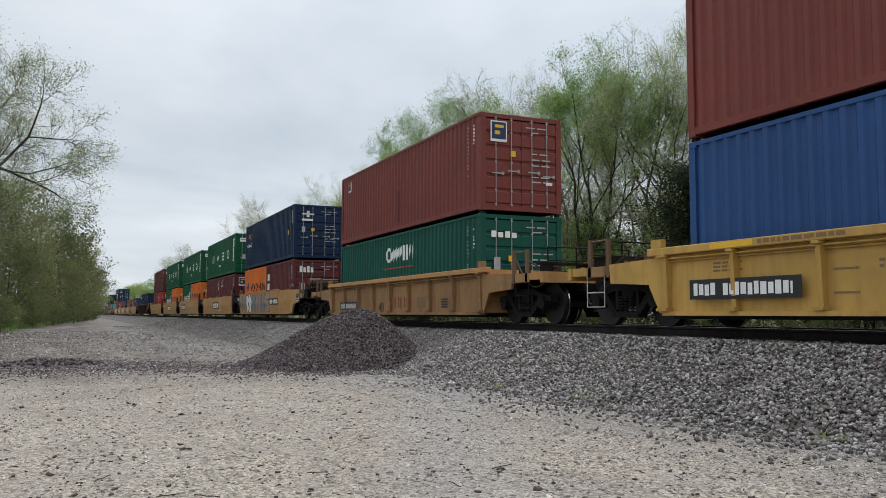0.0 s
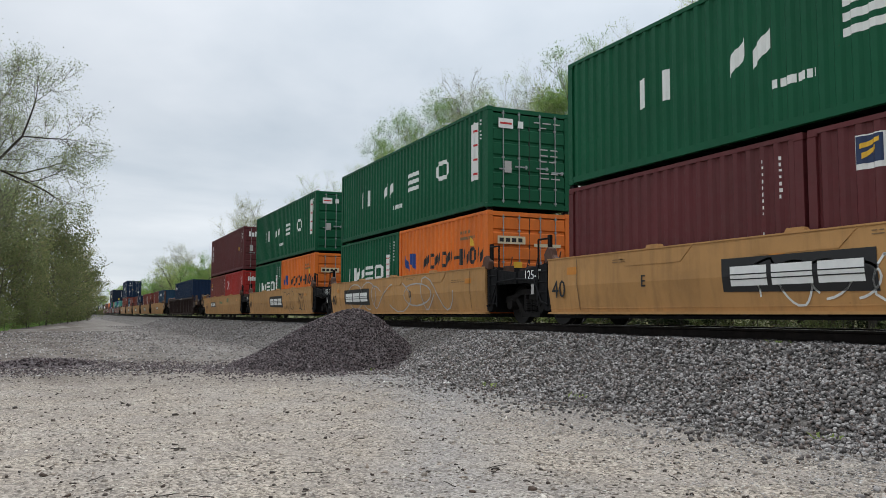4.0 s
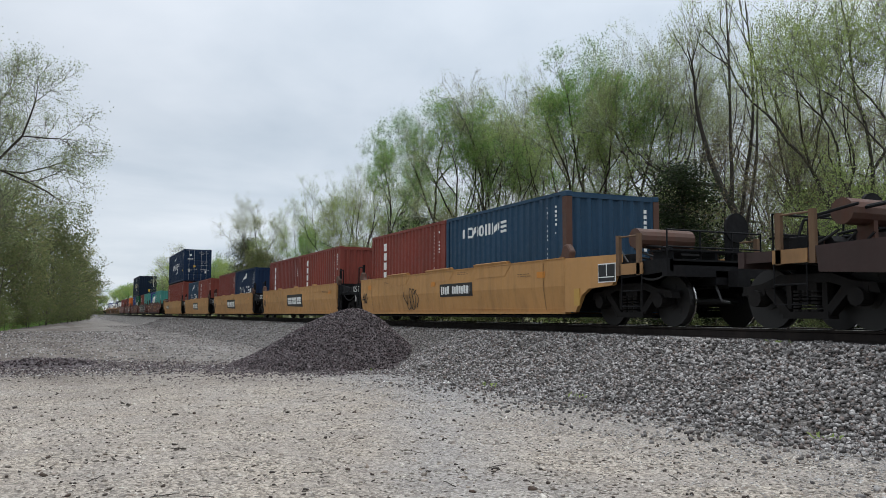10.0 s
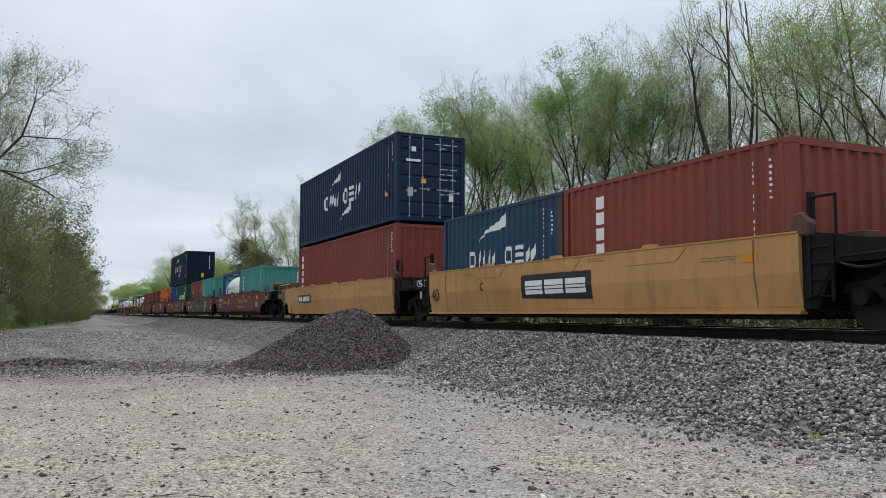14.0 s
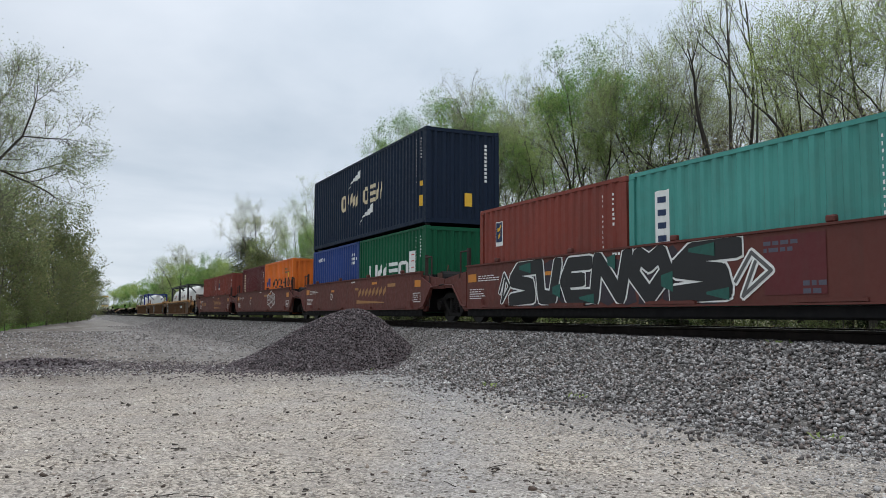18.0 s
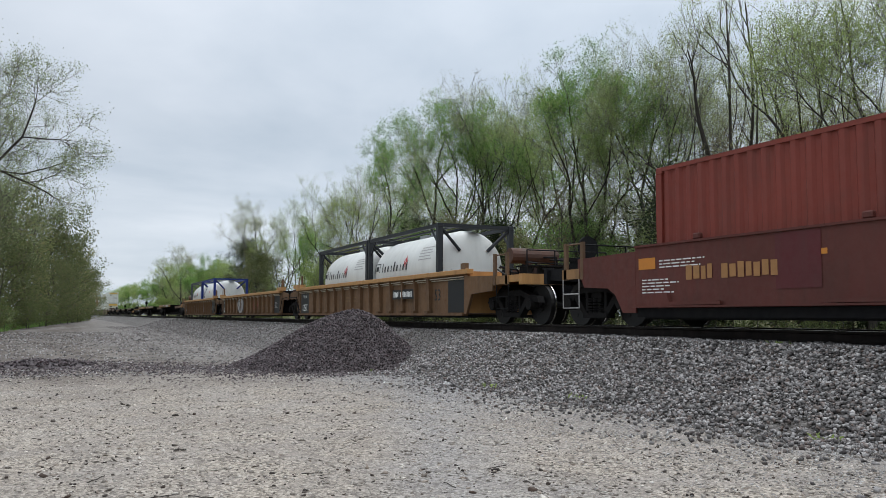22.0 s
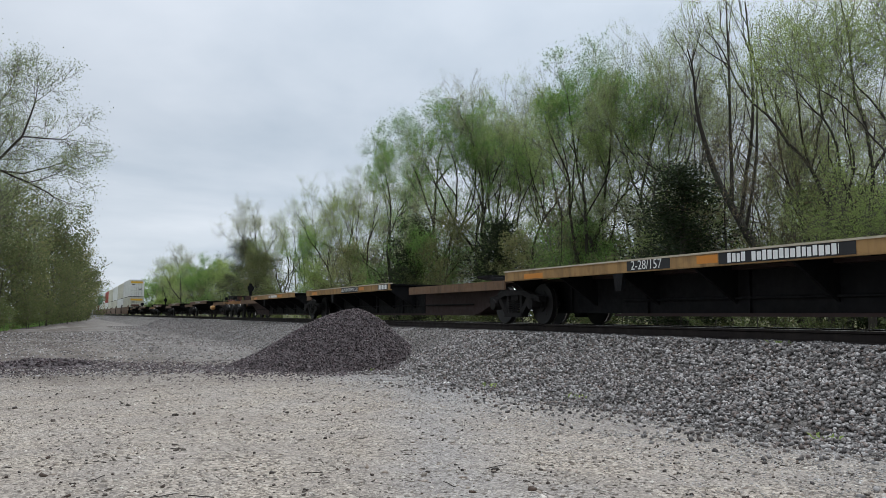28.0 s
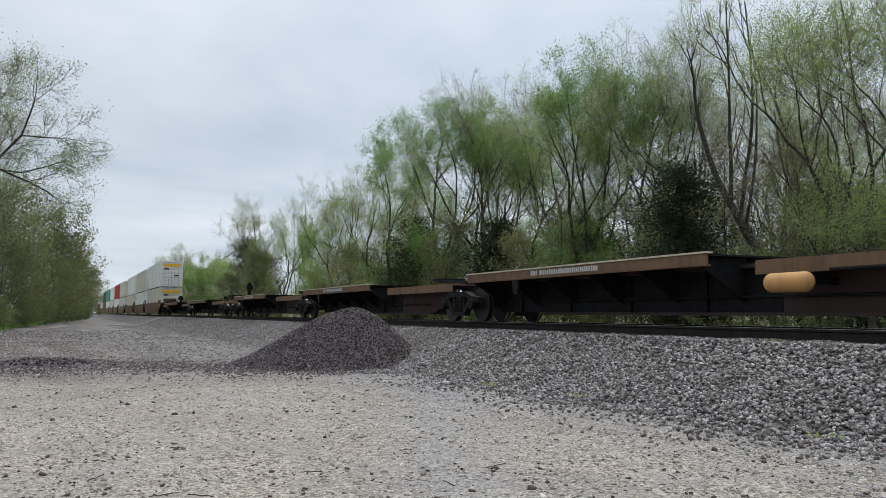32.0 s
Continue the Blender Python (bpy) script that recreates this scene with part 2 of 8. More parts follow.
def bevel(bm, w=0.01, segs=1):
    bmesh.ops.recalc_face_normals(bm, faces=bm.faces)
    bmesh.ops.bevel(bm, geom=bm.edges[:], offset=w, segments=segs, affect='EDGES', clamp_overlap=True)


def finish(bm, name, material, smooth=False):
    bmesh.ops.recalc_face_normals(bm, faces=bm.faces)
    me = bpy.data.meshes.new(name)
    bm.to_mesh(me)
    bm.free()
    me.materials.append(material)
    if smooth:
        me.polygons.foreach_set("use_smooth", [True] * len(me.polygons))
    return me


def part(name, bm, material, parent, label="", smooth=False):
    """Links a bmesh as one mesh object under a thing or a part."""
    ob = new(name, finish(bm, name, material, smooth))
    ob.parent = parent
    if label:
        ob["label"] = label
    return ob


STORE = {}


def shared(name, key, build, material, parent, at=(0, 0, 0), turn=(0, 0, 0), label="", smooth=False):
    """A part on a mesh that is built once for its key and material."""
    k = (key, material.name)
    if k not in STORE:
        bm = bmesh.new()
        build(bm)
        STORE[k] = finish(bm, name, material, smooth)
    ob = new(name, STORE[k])
    ob.parent = parent
    ob.location, ob.rotation_euler = at, [radians(a) for a in turn]
    if label:
        ob["label"] = label
    return ob


def thing(name, at, label, category, group="", kind=""):
    ob = new(name)
    ob.empty_display_size = 0.2
    ob.location = at
    return tagged(ob, label, category, group, kind)


TEXTS = {}


def lettering(text, size, material, parent, at, turn, name="lettering", label="", depth=0.004):
    """Letters of the built-in font as a thin mesh; at is the middle of the word."""
    k = (text, size, material.name)
    if k not in TEXTS:
        cu = bpy.data.curves.new("letters", 'FONT')
        cu.body, cu.size, cu.extrude, cu.align_x, cu.align_y = text, size, depth / 2, 'CENTER', 'CENTER'
        cu.resolution_u = 2
        ob = new("letters", cu)
        dg = bpy.context.evaluated_depsgraph_get()
        me = bpy.data.meshes.new_from_object(ob.evaluated_get(dg))
        bpy.data.objects.remove(ob)
        bpy.data.curves.remove(cu)
        me.materials.clear()
        me.materials.append(material)
        TEXTS[k] = me
    ob = new(name, TEXTS[k])
    ob.parent = parent
    ob.location, ob.rotation_euler = at, [radians(a) for a in turn]
    if label:
        ob["label"] = label
    return ob
# ---- ground ----
def yard_mat():
    n = Nodes("crushed_limestone_yard")
    v = n.world()
    big = n.noise(v, 0.16, 4, 0.55)
    mid = n.noise(v, 1.1, 5, 0.6)
    cell = n.voronoi(v, 48, 'F1', "Color")
    grain = n.voronoi(v, 48)
    c = n.mix(n.ramp(cell, (0.1, 0.0), (0.9, 1.0)), (0.155, 0.129, 0.102), (0.575, 0.505, 0.42))
    pit = n.noise(v, 16, 5, 0.7)
    c = n.mix(n.ramp(pit, (0.33, 0.6), (0.46, 0.0)), c, (0.085, 0.072, 0.060))
    speck = n.voronoi(v, 26, 'F1', "Color")
    c = n.mix(n.math('MULTIPLY', n.ramp(n.math('FRACT', n.math('MULTIPLY', speck, 5.3)), (0.84, 0.0), (0.90, 1.0)), 0.7), c, (0.10, 0.085, 0.075))
    c = n.mix(n.ramp(mid, (0.40, 0.0), (0.68, 0.75)), c, n.mix(n.ramp(cell, (0.1, 0.0), (0.9, 1.0)), (0.225, 0.203, 0.18), (0.48, 0.435, 0.39)))
    patch_n = n.noise(v, 5.5, 5, 0.7)
    c = n.mix(n.ramp(patch_n, (0.52, 0.0), (0.70, 0.55)), c, (0.16, 0.135, 0.115))
    # grey stone spread in a swath along the track and across the yard, farther out
    sep = n.t.nodes.new("ShaderNodeSeparateXYZ")
    n.link(v, sep.inputs[0])
    x, y = sep.outputs[0], sep.outputs[1]
    wob = n.math('MULTIPLY', n.math('SUBTRACT', n.noise(v, 0.35, 5, 0.6), 0.5), 5.0)
    near = n.math('ADD', n.math('ADD', x, n.math('MULTIPLY', y, 0.17)), wob)
    swath = n.ramp(n.math('MULTIPLY', near, 0.1), (0.62, 0.0), (0.86, 1.0))
    far = n.ramp(n.math('MULTIPLY', n.math('ADD', y, n.math('MULTIPLY', wob, 1.6)), 0.02), (0.26, 0.0), (0.44, 0.9))
    grey = n.mix(n.ramp(cell, (0.1, 0.0), (0.9, 1.0)), (0.15, 0.14, 0.134), (0.46, 0.44, 0.415))
    c = n.mix(swath, c, grey)
    c = n.mix(n.math('MULTIPLY', far, 0.88), c, n.mix(n.ramp(n.noise(v, 0.5, 5, 0.65), (0.35, 0.0), (0.65, 1.0)), (0.095, 0.084, 0.075), (0.235, 0.214, 0.19)))
    # worn wheel tracks of dark dirt, drawn out along the yard
    track = n.noise(n.world((0.55, 0.10, 1.0)), 1.0, 5, 0.65)
    left = n.ramp(n.math('MULTIPLY', n.math('SUBTRACT', 4.0, x), 0.1), (0.0, 0.0), (0.4, 1.0))
    c = n.mix(n.math('MULTIPLY', n.math('MULTIPLY', n.ramp(track, (0.38, 0.0), (0.56, 0.85)), far), left), c, (0.075, 0.058, 0.048))
    # a band of spilt dark stone across the yard beside the heap
    band = n.math('ABSOLUTE', n.math('ADD', n.math('SUBTRACT', n.math('ADD', y, n.math('MULTIPLY', x, 0.453)), 21.1), n.math('MULTIPLY', wob, 0.45)))
    c = n.mix(n.math('MULTIPLY', n.ramp(n.math('MULTIPLY', band, 0.25), (0.06, 1.0), (0.42, 0.0)), 0.75), c, n.mix(0.5, grey, (0.11, 0.078, 0.074)))
    c = n.mix(n.math('MULTIPLY', n.ramp(n.noise(v, 0.55, 6, 0.65), (0.42, 0.0), (0.68, 1.0)), 0.38), c, (0.17, 0.138, 0.112))
    # a drift of fine blue-grey stone across the near yard
    drift = n.math('ABSOLUTE', n.math('ADD', n.math('SUBTRACT', n.math('SUBTRACT', x, n.math('MULTIPLY', y, 0.45)), 0.15), n.math('MULTIPLY', wob, 0.55)))
    c = n.mix(n.math('MULTIPLY', n.ramp(drift, (0.0, 1.0), (1.0, 0.0)), 0.42), c, n.mix(n.ramp(cell, (0.1, 0.0), (0.9, 1.0)), (0.13, 0.128, 0.128), (0.43, 0.425, 0.425)))
    # grass beyond the yard
    side = n.math('ADD', n.math('MULTIPLY', x, -1.0), n.math('ADD', n.math('MULTIPLY', wob, 0.5), n.math('MULTIPLY', y, 0.055)))
    grass = n.ramp(n.math('MULTIPLY', side, 0.05), (0.50, 0.0), (0.58, 1.0))
    green = n.mix(n.noise(v, 3.0, 5), (0.045, 0.065, 0.018), (0.13, 0.15, 0.045))
    c = n.mix(grass, c, green)
    back = n.ramp(n.math('MULTIPLY', x, 0.02), (0.255, 0.0), (0.275, 1.0))
    c = n.mix(back, c, n.mix(n.noise(v, 1.6, 5), (0.05, 0.05, 0.022), (0.14, 0.14, 0.055)))
    n.bump(n.math('ADD', n.math('MULTIPLY', grain, -0.7), n.math('ADD', n.math('MULTIPLY', pit, 0.35), n.noise(v, 90, 3))), 0.8, 0.016)
    return n.done(c, 0.92, 0.0, 0.2)


def stone_mat(name, lo, hi, tint):
    n = Nodes(name)
    r = n.island()
    v = n.world()
    c = n.mix(n.ramp(r, (0.0, 0.0), (0.32, 0.14), (0.66, 0.46), (0.88, 0.78), (1.0, 1.0)), lo, hi)
    c = n.mix(n.math('MULTIPLY', n.ramp(n.math('FRACT', n.math('MULTIPLY', r, 7.31)), (0.7, 0.0), (0.95, 1.0)), 0.6), c, tint)
    c = n.mix(n.ramp(n.noise(v, 55, 4), (0.3, 0.0), (0.7, 0.5)), c, shade(lo, 0.8))
    n.bump(n.noise(v, 120, 4), 0.4, 0.006)
    return n.done(c, 0.85, 0.0, 0.3)


YARD = yard_mat()
BALLAST = stone_mat("ballast_stone", (0.062, 0.055, 0.052), (0.60, 0.57, 0.545), (0.23, 0.160, 0.128))
HEAP = stone_mat("dark_heap_stone", (0.018, 0.013, 0.014), (0.30, 0.255, 0.255), (0.085, 0.044, 0.048))
CHIPS = stone_mat("limestone_chips", (0.17, 0.145, 0.122), (0.74, 0.68, 0.60), (0.31, 0.235, 0.175))
GREY_CHIPS = stone_mat("pale_grey_chips", (0.15, 0.143, 0.138), (0.68, 0.66, 0.63), (0.32, 0.27, 0.23))
CLODS = stone_mat("dark_clods", (0.045, 0.036, 0.030), (0.12, 0.10, 0.085), (0.10, 0.06, 0.04))


def bed_mat():
    n = Nodes("ballast_bed")
    v = n.world()
    cell = n.voronoi(v, 19, 'F1', "Color")
    c = n.mix(n.ramp(cell, (0.1, 0.0), (0.9, 1.0)), (0.034, 0.031, 0.029), (0.32, 0.30, 0.28))
    c = n.mix(n.ramp(n.noise(v, 0.5, 4), (0.4, 0.0), (0.7, 0.6)), c, (0.085, 0.070, 0.058))
    n.bump(n.math('MULTIPLY', n.voronoi(v, 19), -1.0), 1.0, 0.05)
    return n.done(c, 0.9, 0.0, 0.25)


BED = bed_mat()
SHOULDER, TOE = 9.02, 6.75       # top and foot of the ballast slope, measured across the track
BED_Z = RAIL_Z - 0.20


def lumps(x, y):
    return (0.035 * noise.noise((x * 0.35, y * 0.35, 1.0)) + 0.018 * noise.noise((x * 1.3, y * 1.3, 4.0)))


def toe(y):
    return TOE + 0.45 * max(0.0, min(1.0, (10.0 - y) / 5.0))


def slope_z(x, y):
    """Height of the ballast's near slope."""
    wob = 0.10 * noise.noise((x * 0.2, y * 0.5, 7.0)) + 0.05 * noise.noise((y * 1.9, 3.0, 9.0))
    f = (x - toe(y) - 2.0 * wob) / (SHOULDER - toe(y))
    f = max(0.0, min(1.0, f))
    return BED_Z * (f * 0.85 + 0.15 * f * f) + 0.03 * noise.noise((x * 2.2, y * 2.2, 2.0))


def grid_mesh(name, xs, ys, height, material):
    verts = [(x, y, height(x, y)) for y in ys for x in xs]
    w = len(xs)
    faces = [(j * w + i, j * w + i + 1, (j + 1) * w + i + 1, (j + 1) * w + i) for j in range(len(ys) - 1) for i in range(w - 1)]
    me = bpy.data.meshes.new(name)
    me.from_pydata(verts, [], faces)
    me.materials.append(material)
    me.polygons.foreach_set("use_smooth", [True] * len(faces))
    return new(name, me)


def ground_z(x, y):
    if x > 12.5:
        f = min(1.0, (x - 12.5) / 3.0)
        return BED_Z * 0.5 * f - 0.1 * (1 - f) + 0.5 * lumps(x, y) + 0.12 * f * noise.noise((x * 0.2, y * 0.2, 5.0))
    if x > TOE:
        return -0.12
    base = lumps(x, y)
    edge = -8.0 + 0.055 * y
    if x < edge:
        base += min(0.5, (edge - x) * 0.08) + 0.1 * noise.noise((x * 0.4, y * 0.4, 8.0))
    return base


def steps(*spans):
    out = []
    for a, b, d in spans:
        k = max(1, round((b - a) / d))
        out += [a + (b - a) * i / k for i in range(k)]
    return out + [spans[-1][1]]


ground = grid_mesh("ground", steps((-2500, -300, 550), (-300, -40, 20), (-40, -14, 1.5), (-14, 7.2, 0.35), (7.2, 12.4, 2.6), (12.4, 17, 0.5), (17, 45, 2), (45, 300, 25), (300, 2500, 550)),
                   steps((-1500, -100, 350), (-100, -6, 8), (-6, 2, 1.0), (2, 30, 0.35), (30, 80, 1.0), (80, 260, 5), (260, 700, 40), (700, 3200, 500)), ground_z, YARD)
tagged(ground, "pale crushed-limestone yard with grey stone patches and grassy edges", "ground", "", "structure")
bed = grid_mesh("ballast_bed", steps((6.0, 9.3, 0.11), (9.3, 12.3, 0.5), (12.3, 14.2, 0.3)), steps((-560, -60, 50), (-60, 2, 4), (2, 34, 0.14), (34, 90, 0.8), (90, 300, 6), (300, 900, 40)),
                lambda x, y: (slope_z(x, y) - 0.025) if x < 9.3 else (BED_Z + 0.01 * noise.noise((x * 3, y * 3, 1)) if x < 12.3 else max(0.15, BED_Z - (x - 12.3) * 0.5) + 0.03 * noise.noise((x * 2, y * 2, 3))), BED)
tagged(bed, "sloping bed of grey crushed-stone ballast under the track", "ballast", "", "structure")


def stones(name, places, sizes, material, seed, chips=False, tilt=0.42, thin=0.30, thick=0.75):
    """Many small angular stones in one mesh, each an uneven lump of eight corners, or of six."""
    rng = np.random.default_rng(seed)
    n = len(places)
    cube = np.array([(-1, -1, -1), (1, -1, -1), (1, 1, -1), (-1, 1, -1), (-1, -1, 1), (1, -1, 1), (1, 1, 1), (-1, 1, 1)], float)
    quads = np.array([(0, 3, 2, 1), (4, 5, 6, 7), (0, 1, 5, 4), (1, 2, 6, 5), (2, 3, 7, 6), (3, 0, 4, 7)])
    if chips:
        cube = np.array([(1.3, 0, 0), (-1.3, 0, 0), (0, 1.3, 0), (0, -1.3, 0), (0, 0, 1.2), (0, 0, -1.2)])
        quads = np.array([(0, 2, 4), (2, 1, 4), (1, 3, 4), (3, 0, 4), (2, 0, 5), (1, 2, 5), (3, 1, 5), (0, 3, 5)])
    nv, nf = len(cube), quads.shape[1]
    v = cube[None] * (1 + rng.uniform(-0.55, 0.15, (n, nv, 3)))
    v = v * np.stack([rng.uniform(0.7, 1.25, n), rng.uniform(0.5, 0.95, n), rng.uniform(thin, thick, n)], -1)[:, None, :] * np.asarray(sizes)[:, None, None] * 0.5
    q = rng.normal(size=(n, 4)) * np.array([1.0, tilt, tilt, 1.0])
    q /= np.linalg.norm(q, axis=1, keepdims=True)
    w, x, y, z = q.T
    r = np.stack([np.stack([1 - 2 * (y * y + z * z), 2 * (x * y - w * z), 2 * (x * z + w * y)], -1), np.stack([2 * (x * y + w * z), 1 - 2 * (x * x + z * z), 2 * (y * z - w * x)], -1),
                  np.stack([2 * (x * z - w * y), 2 * (y * z + w * x), 1 - 2 * (x * x + y * y)], -1)], 1)
    v = np.einsum('nij,nkj->nki', r, v) + np.asarray(places)[:, None, :]
    f = (quads[None] + (np.arange(n) * nv)[:, None, None]).reshape(-1, nf)
    me = bpy.data.meshes.new(name)
    me.vertices.add(n * nv)
    me.vertices.foreach_set("co", v.reshape(-1).astype(np.float32))
    me.loops.add(f.size)
    me.loops.foreach_set("vertex_index", f.reshape(-1).astype(np.int32))
    me.polygons.add(len(f))
    me.polygons.foreach_set("loop_start", np.arange(0, f.size, nf, dtype=np.int32))
    me.update(calc_edges=True)
    me.materials.append(material)
    return new(name, me)


rnd = random.Random(5)
pl, sz = [], []
for k in range(56000):
    y = 3.4 + 14.6 * rnd.random() ** 1.35
    x = TOE - 2.2 + (SHOULDER + 0.75 - TOE + 2.2) * rnd.random()
    if x < toe(y) + 0.25 and rnd.random() > math.exp((x - toe(y) - 0.25 + 0.7 * noise.noise((x * 0.6, y * 0.6, 3.0))) / 0.42):
        continue
    pl.append((x, y, max(lumps(x, y), slope_z(x, y)) + 0.002 + 0.014 * rnd.random()))
    sz.append(rnd.uniform(0.030, 0.058))
tagged(stones("ballast_stones", pl, sz, BALLAST, 1, False, 0.28, 0.42, 0.85), "loose grey crushed ballast stones on the slope", "ballast", "", "stuff")
pl, sz = [], []
for k in range(42000):
    y = 17.0 + 75 * rnd.random() ** 2.0
    x = TOE - 3.2 + (SHOULDER + 0.9 - TOE + 3.2) * rnd.random()
    if x < TOE + 0.25 and rnd.random() > math.exp((x - TOE - 0.25) / (0.6 + 0.02 * (y - 17))):
        continue
    pl.append((x, y, max(lumps(x, y), slope_z(x, y)) + 0.004))
    sz.append(rnd.uniform(0.040, 0.070) * (0.8 + max(0.0, y - 25) / 60))
tagged(stones("far_ballast_stones", pl, sz, BALLAST, 11, True, 0.3, 0.42, 0.85), "grey ballast stones farther along the slope", "ballast", "", "stuff")

# the heap of dark stone
HX, HY, HR, HH = 6.52, 19.6, 2.56, 1.38


def heap_z(x, y):
    d = Vector((x - HX, y - HY))
    a = math.atan2(d.y, d.x)
    r = d.length / (HR * (1 - 0.21 * math.cos(a + 0.5) + 0.05 * math.sin(2 * a + 0.6) + 0.03 * math.sin(5 * a) + 0.03 * noise.noise((x * 0.8, y * 0.8, 12.0))))
    if r >= 1.08:
        return -0.1
    q = min(1.0, r)
    return HH * ((1 - q ** 1.35) * 0.62 + 0.38 * (0.5 + 0.5 * math.cos(math.pi * q))) + 0.05 * (1 - q) * noise.noise((x * 1.4, y * 1.4, 3.0)) - 0.02 * q


def spread_z(x, y):
    """A low spread of the same stone, left over beside the yard's far side."""
    r = Vector(((x + 0.5) / 1.7, (y - 22.3) / 1.1)).length
    return 0.17 * (0.5 + 0.5 * math.cos(math.pi * min(1.0, r))) * (1 + 0.4 * noise.noise((x * 1.3, y * 1.3, 6.0)))


heap = grid_mesh("gravel_mound", [HX - 3.1 + 0.09 * i for i in range(70)], [HY - 3.1 + 0.09 * i for i in range(70)],
                 lambda x, y: heap_z(x, y) - 0.025 + 0.03 * noise.noise((x * 3, y * 3, 0)), HEAP)
tagged(heap, "heap of dark purplish-grey crushed stone beside the track", "heap")
grid_mesh("gravel_spread", [-2.3 + 0.10 * i for i in range(37)], [21.1 + 0.10 * i for i in range(25)], lambda x, y: spread_z(x, y) - 0.03, HEAP)
tagged(bpy.data.objects["gravel_spread"], "low spread of dark crushed stone on the yard", "heap")
pl, sz = [], []
for k in range(38000):
    a, r = rnd.uniform(0, 6.283), HR * 1.38 * math.sqrt(rnd.random())
    x, y = HX + r * math.cos(a), HY + r * math.sin(a)
    if y > HY + 1.0:
        continue
    if x > TOE and slope_z(x, y) > heap_z(x, y) or heap_z(x, y) < 0.0 and rnd.random() > 0.22:
        continue
    pl.append((x, y, max(0.0, heap_z(x, y)) + 0.01 * rnd.random()))
    sz.append(rnd.uniform(0.036, 0.075))
for k in range(7000):                       # stones that rolled out round its foot and across the yard
    x = rnd.uniform(-2.6, 5.5)
    y = 21.1 - 0.453 * x + rnd.gauss(0, 1.6) + 0.5 * math.sin(x * 1.4)
    pl.append((x, y, lumps(x, y) + 0.005))
    sz.append(rnd.uniform(0.03, 0.07))
for k in range(1800):
    x, y = -0.5 + rnd.uniform(-1.7, 1.7), 22.3 + rnd.uniform(-1.1, 1.1)
    if spread_z(x, y) > 0.03:
        pl.append((x, y, spread_z(x, y)))
        sz.append(rnd.uniform(0.05, 0.10))
ob = stones("heap_stones", pl, sz, HEAP, 2, True)
tagged(ob, "loose dark crushed stones on and round the heap", "stones", "", "stuff")
pl, sz = [], []
for k in range(36000):
    y = 3.4 + 20 * rnd.random() ** 1.6
    x = -0.09 * y + (TOE + 0.6 + 0.09 * y) * rnd.random()
    pl.append((x, y, lumps(x, y) + 0.001))
    sz.append(min(0.065, 0.011 + 0.015 * rnd.expovariate(1.0)))
tagged(stones("limestone_chips", pl, sz, CHIPS, 3, True, 0.14, 0.22, 0.5), "pale limestone chips scattered over the yard", "gravel", "", "stuff")
pl, sz = [], []
for k in range(30000):                      # small grey stones in the swath along the slope's foot
    y = 3.4 + 16 * rnd.random() ** 1.4
    x = toe(y) + 0.3 - 0.03 * y - abs(rnd.gauss(0, 1.25))
    pl.append((x, y, lumps(x, y)))
    sz.append(rnd.uniform(0.012, 0.036))
tagged(stones("spilt_stones", pl, sz, GREY_CHIPS, 8, True, 0.16, 0.25, 0.55), "small grey stones spilt along the foot of the ballast", "gravel", "", "stuff")
pl, sz = [], []
for k in range(9000):
    y = 18 + 45 * rnd.random() ** 1.4
    x = -0.075 * y + (8.0 + 0.02 * y) * rnd.random()
    pl.append((x, y, lumps(x, y)))
    sz.append(rnd.uniform(0.03, 0.10) * (0.6 + y / 60))
tagged(stones("yard_stones", pl, sz, BALLAST, 6, True), "grey stones strewn over the far yard", "gravel", "", "stuff")
pl, sz = [], []
for k in range(1700):
    y = 3.5 + 15 * rnd.random() ** 1.3
    x = -0.09 * y + (TOE + 0.09 * y) * rnd.random()
    pl.append((x, y, lumps(x, y) + 0.004))
    sz.append(0.012 + 0.009 * rnd.expovariate(1.0) + 0.03 * (rnd.random() < 0.04))
tagged(stones("dark_clods", pl, sz, CLODS, 4, False, 0.14, 0.3, 0.65), "small dark clods and stones on the gravel", "stones", "", "stuff")

# ---- track ----
RAILP = [(-0.076, 0.0), (0.076, 0.0), (0.076, 0.012), (0.012, 0.030), (0.010, 0.135), (0.036, 0.150), (0.036, 0.180), (0.028, 0.186), (-0.028, 0.186), (-0.036, 0.180), (-0.036, 0.150), (-0.010, 0.135), (-0.012, 0.030), (-0.076, 0.012)]
for sx in (-1, 1):
    bm = bmesh.new()
    for y0, y1 in ((-560, 0), (0, 24), (24, 100), (100, 900)):
        prism(bm, [(TRACK_X + sx * 0.7525 + x, RAIL_Z - 0.186 + z) for x, z in RAILP], 1, y0, y1)
    rail = new("rail", finish(bm, "rail", RAIL_STEEL))
    tagged(rail, "rusty steel rail with a worn running surface", "rail", "rails of the track", "structure")
    bm = bmesh.new()
    box(bm, TRACK_X + sx * 0.7525, 170, RAIL_Z + 0.001, 0.05, 1460, 0.004)
    part("running_surface", bm, BRIGHT_STEEL, rail, "bright polished running surface")


def tie_mesh(bm):
    box(bm, 0, 0, 0, 2.6, 0.23, 0.18)
    bevel(bm, 0.015)


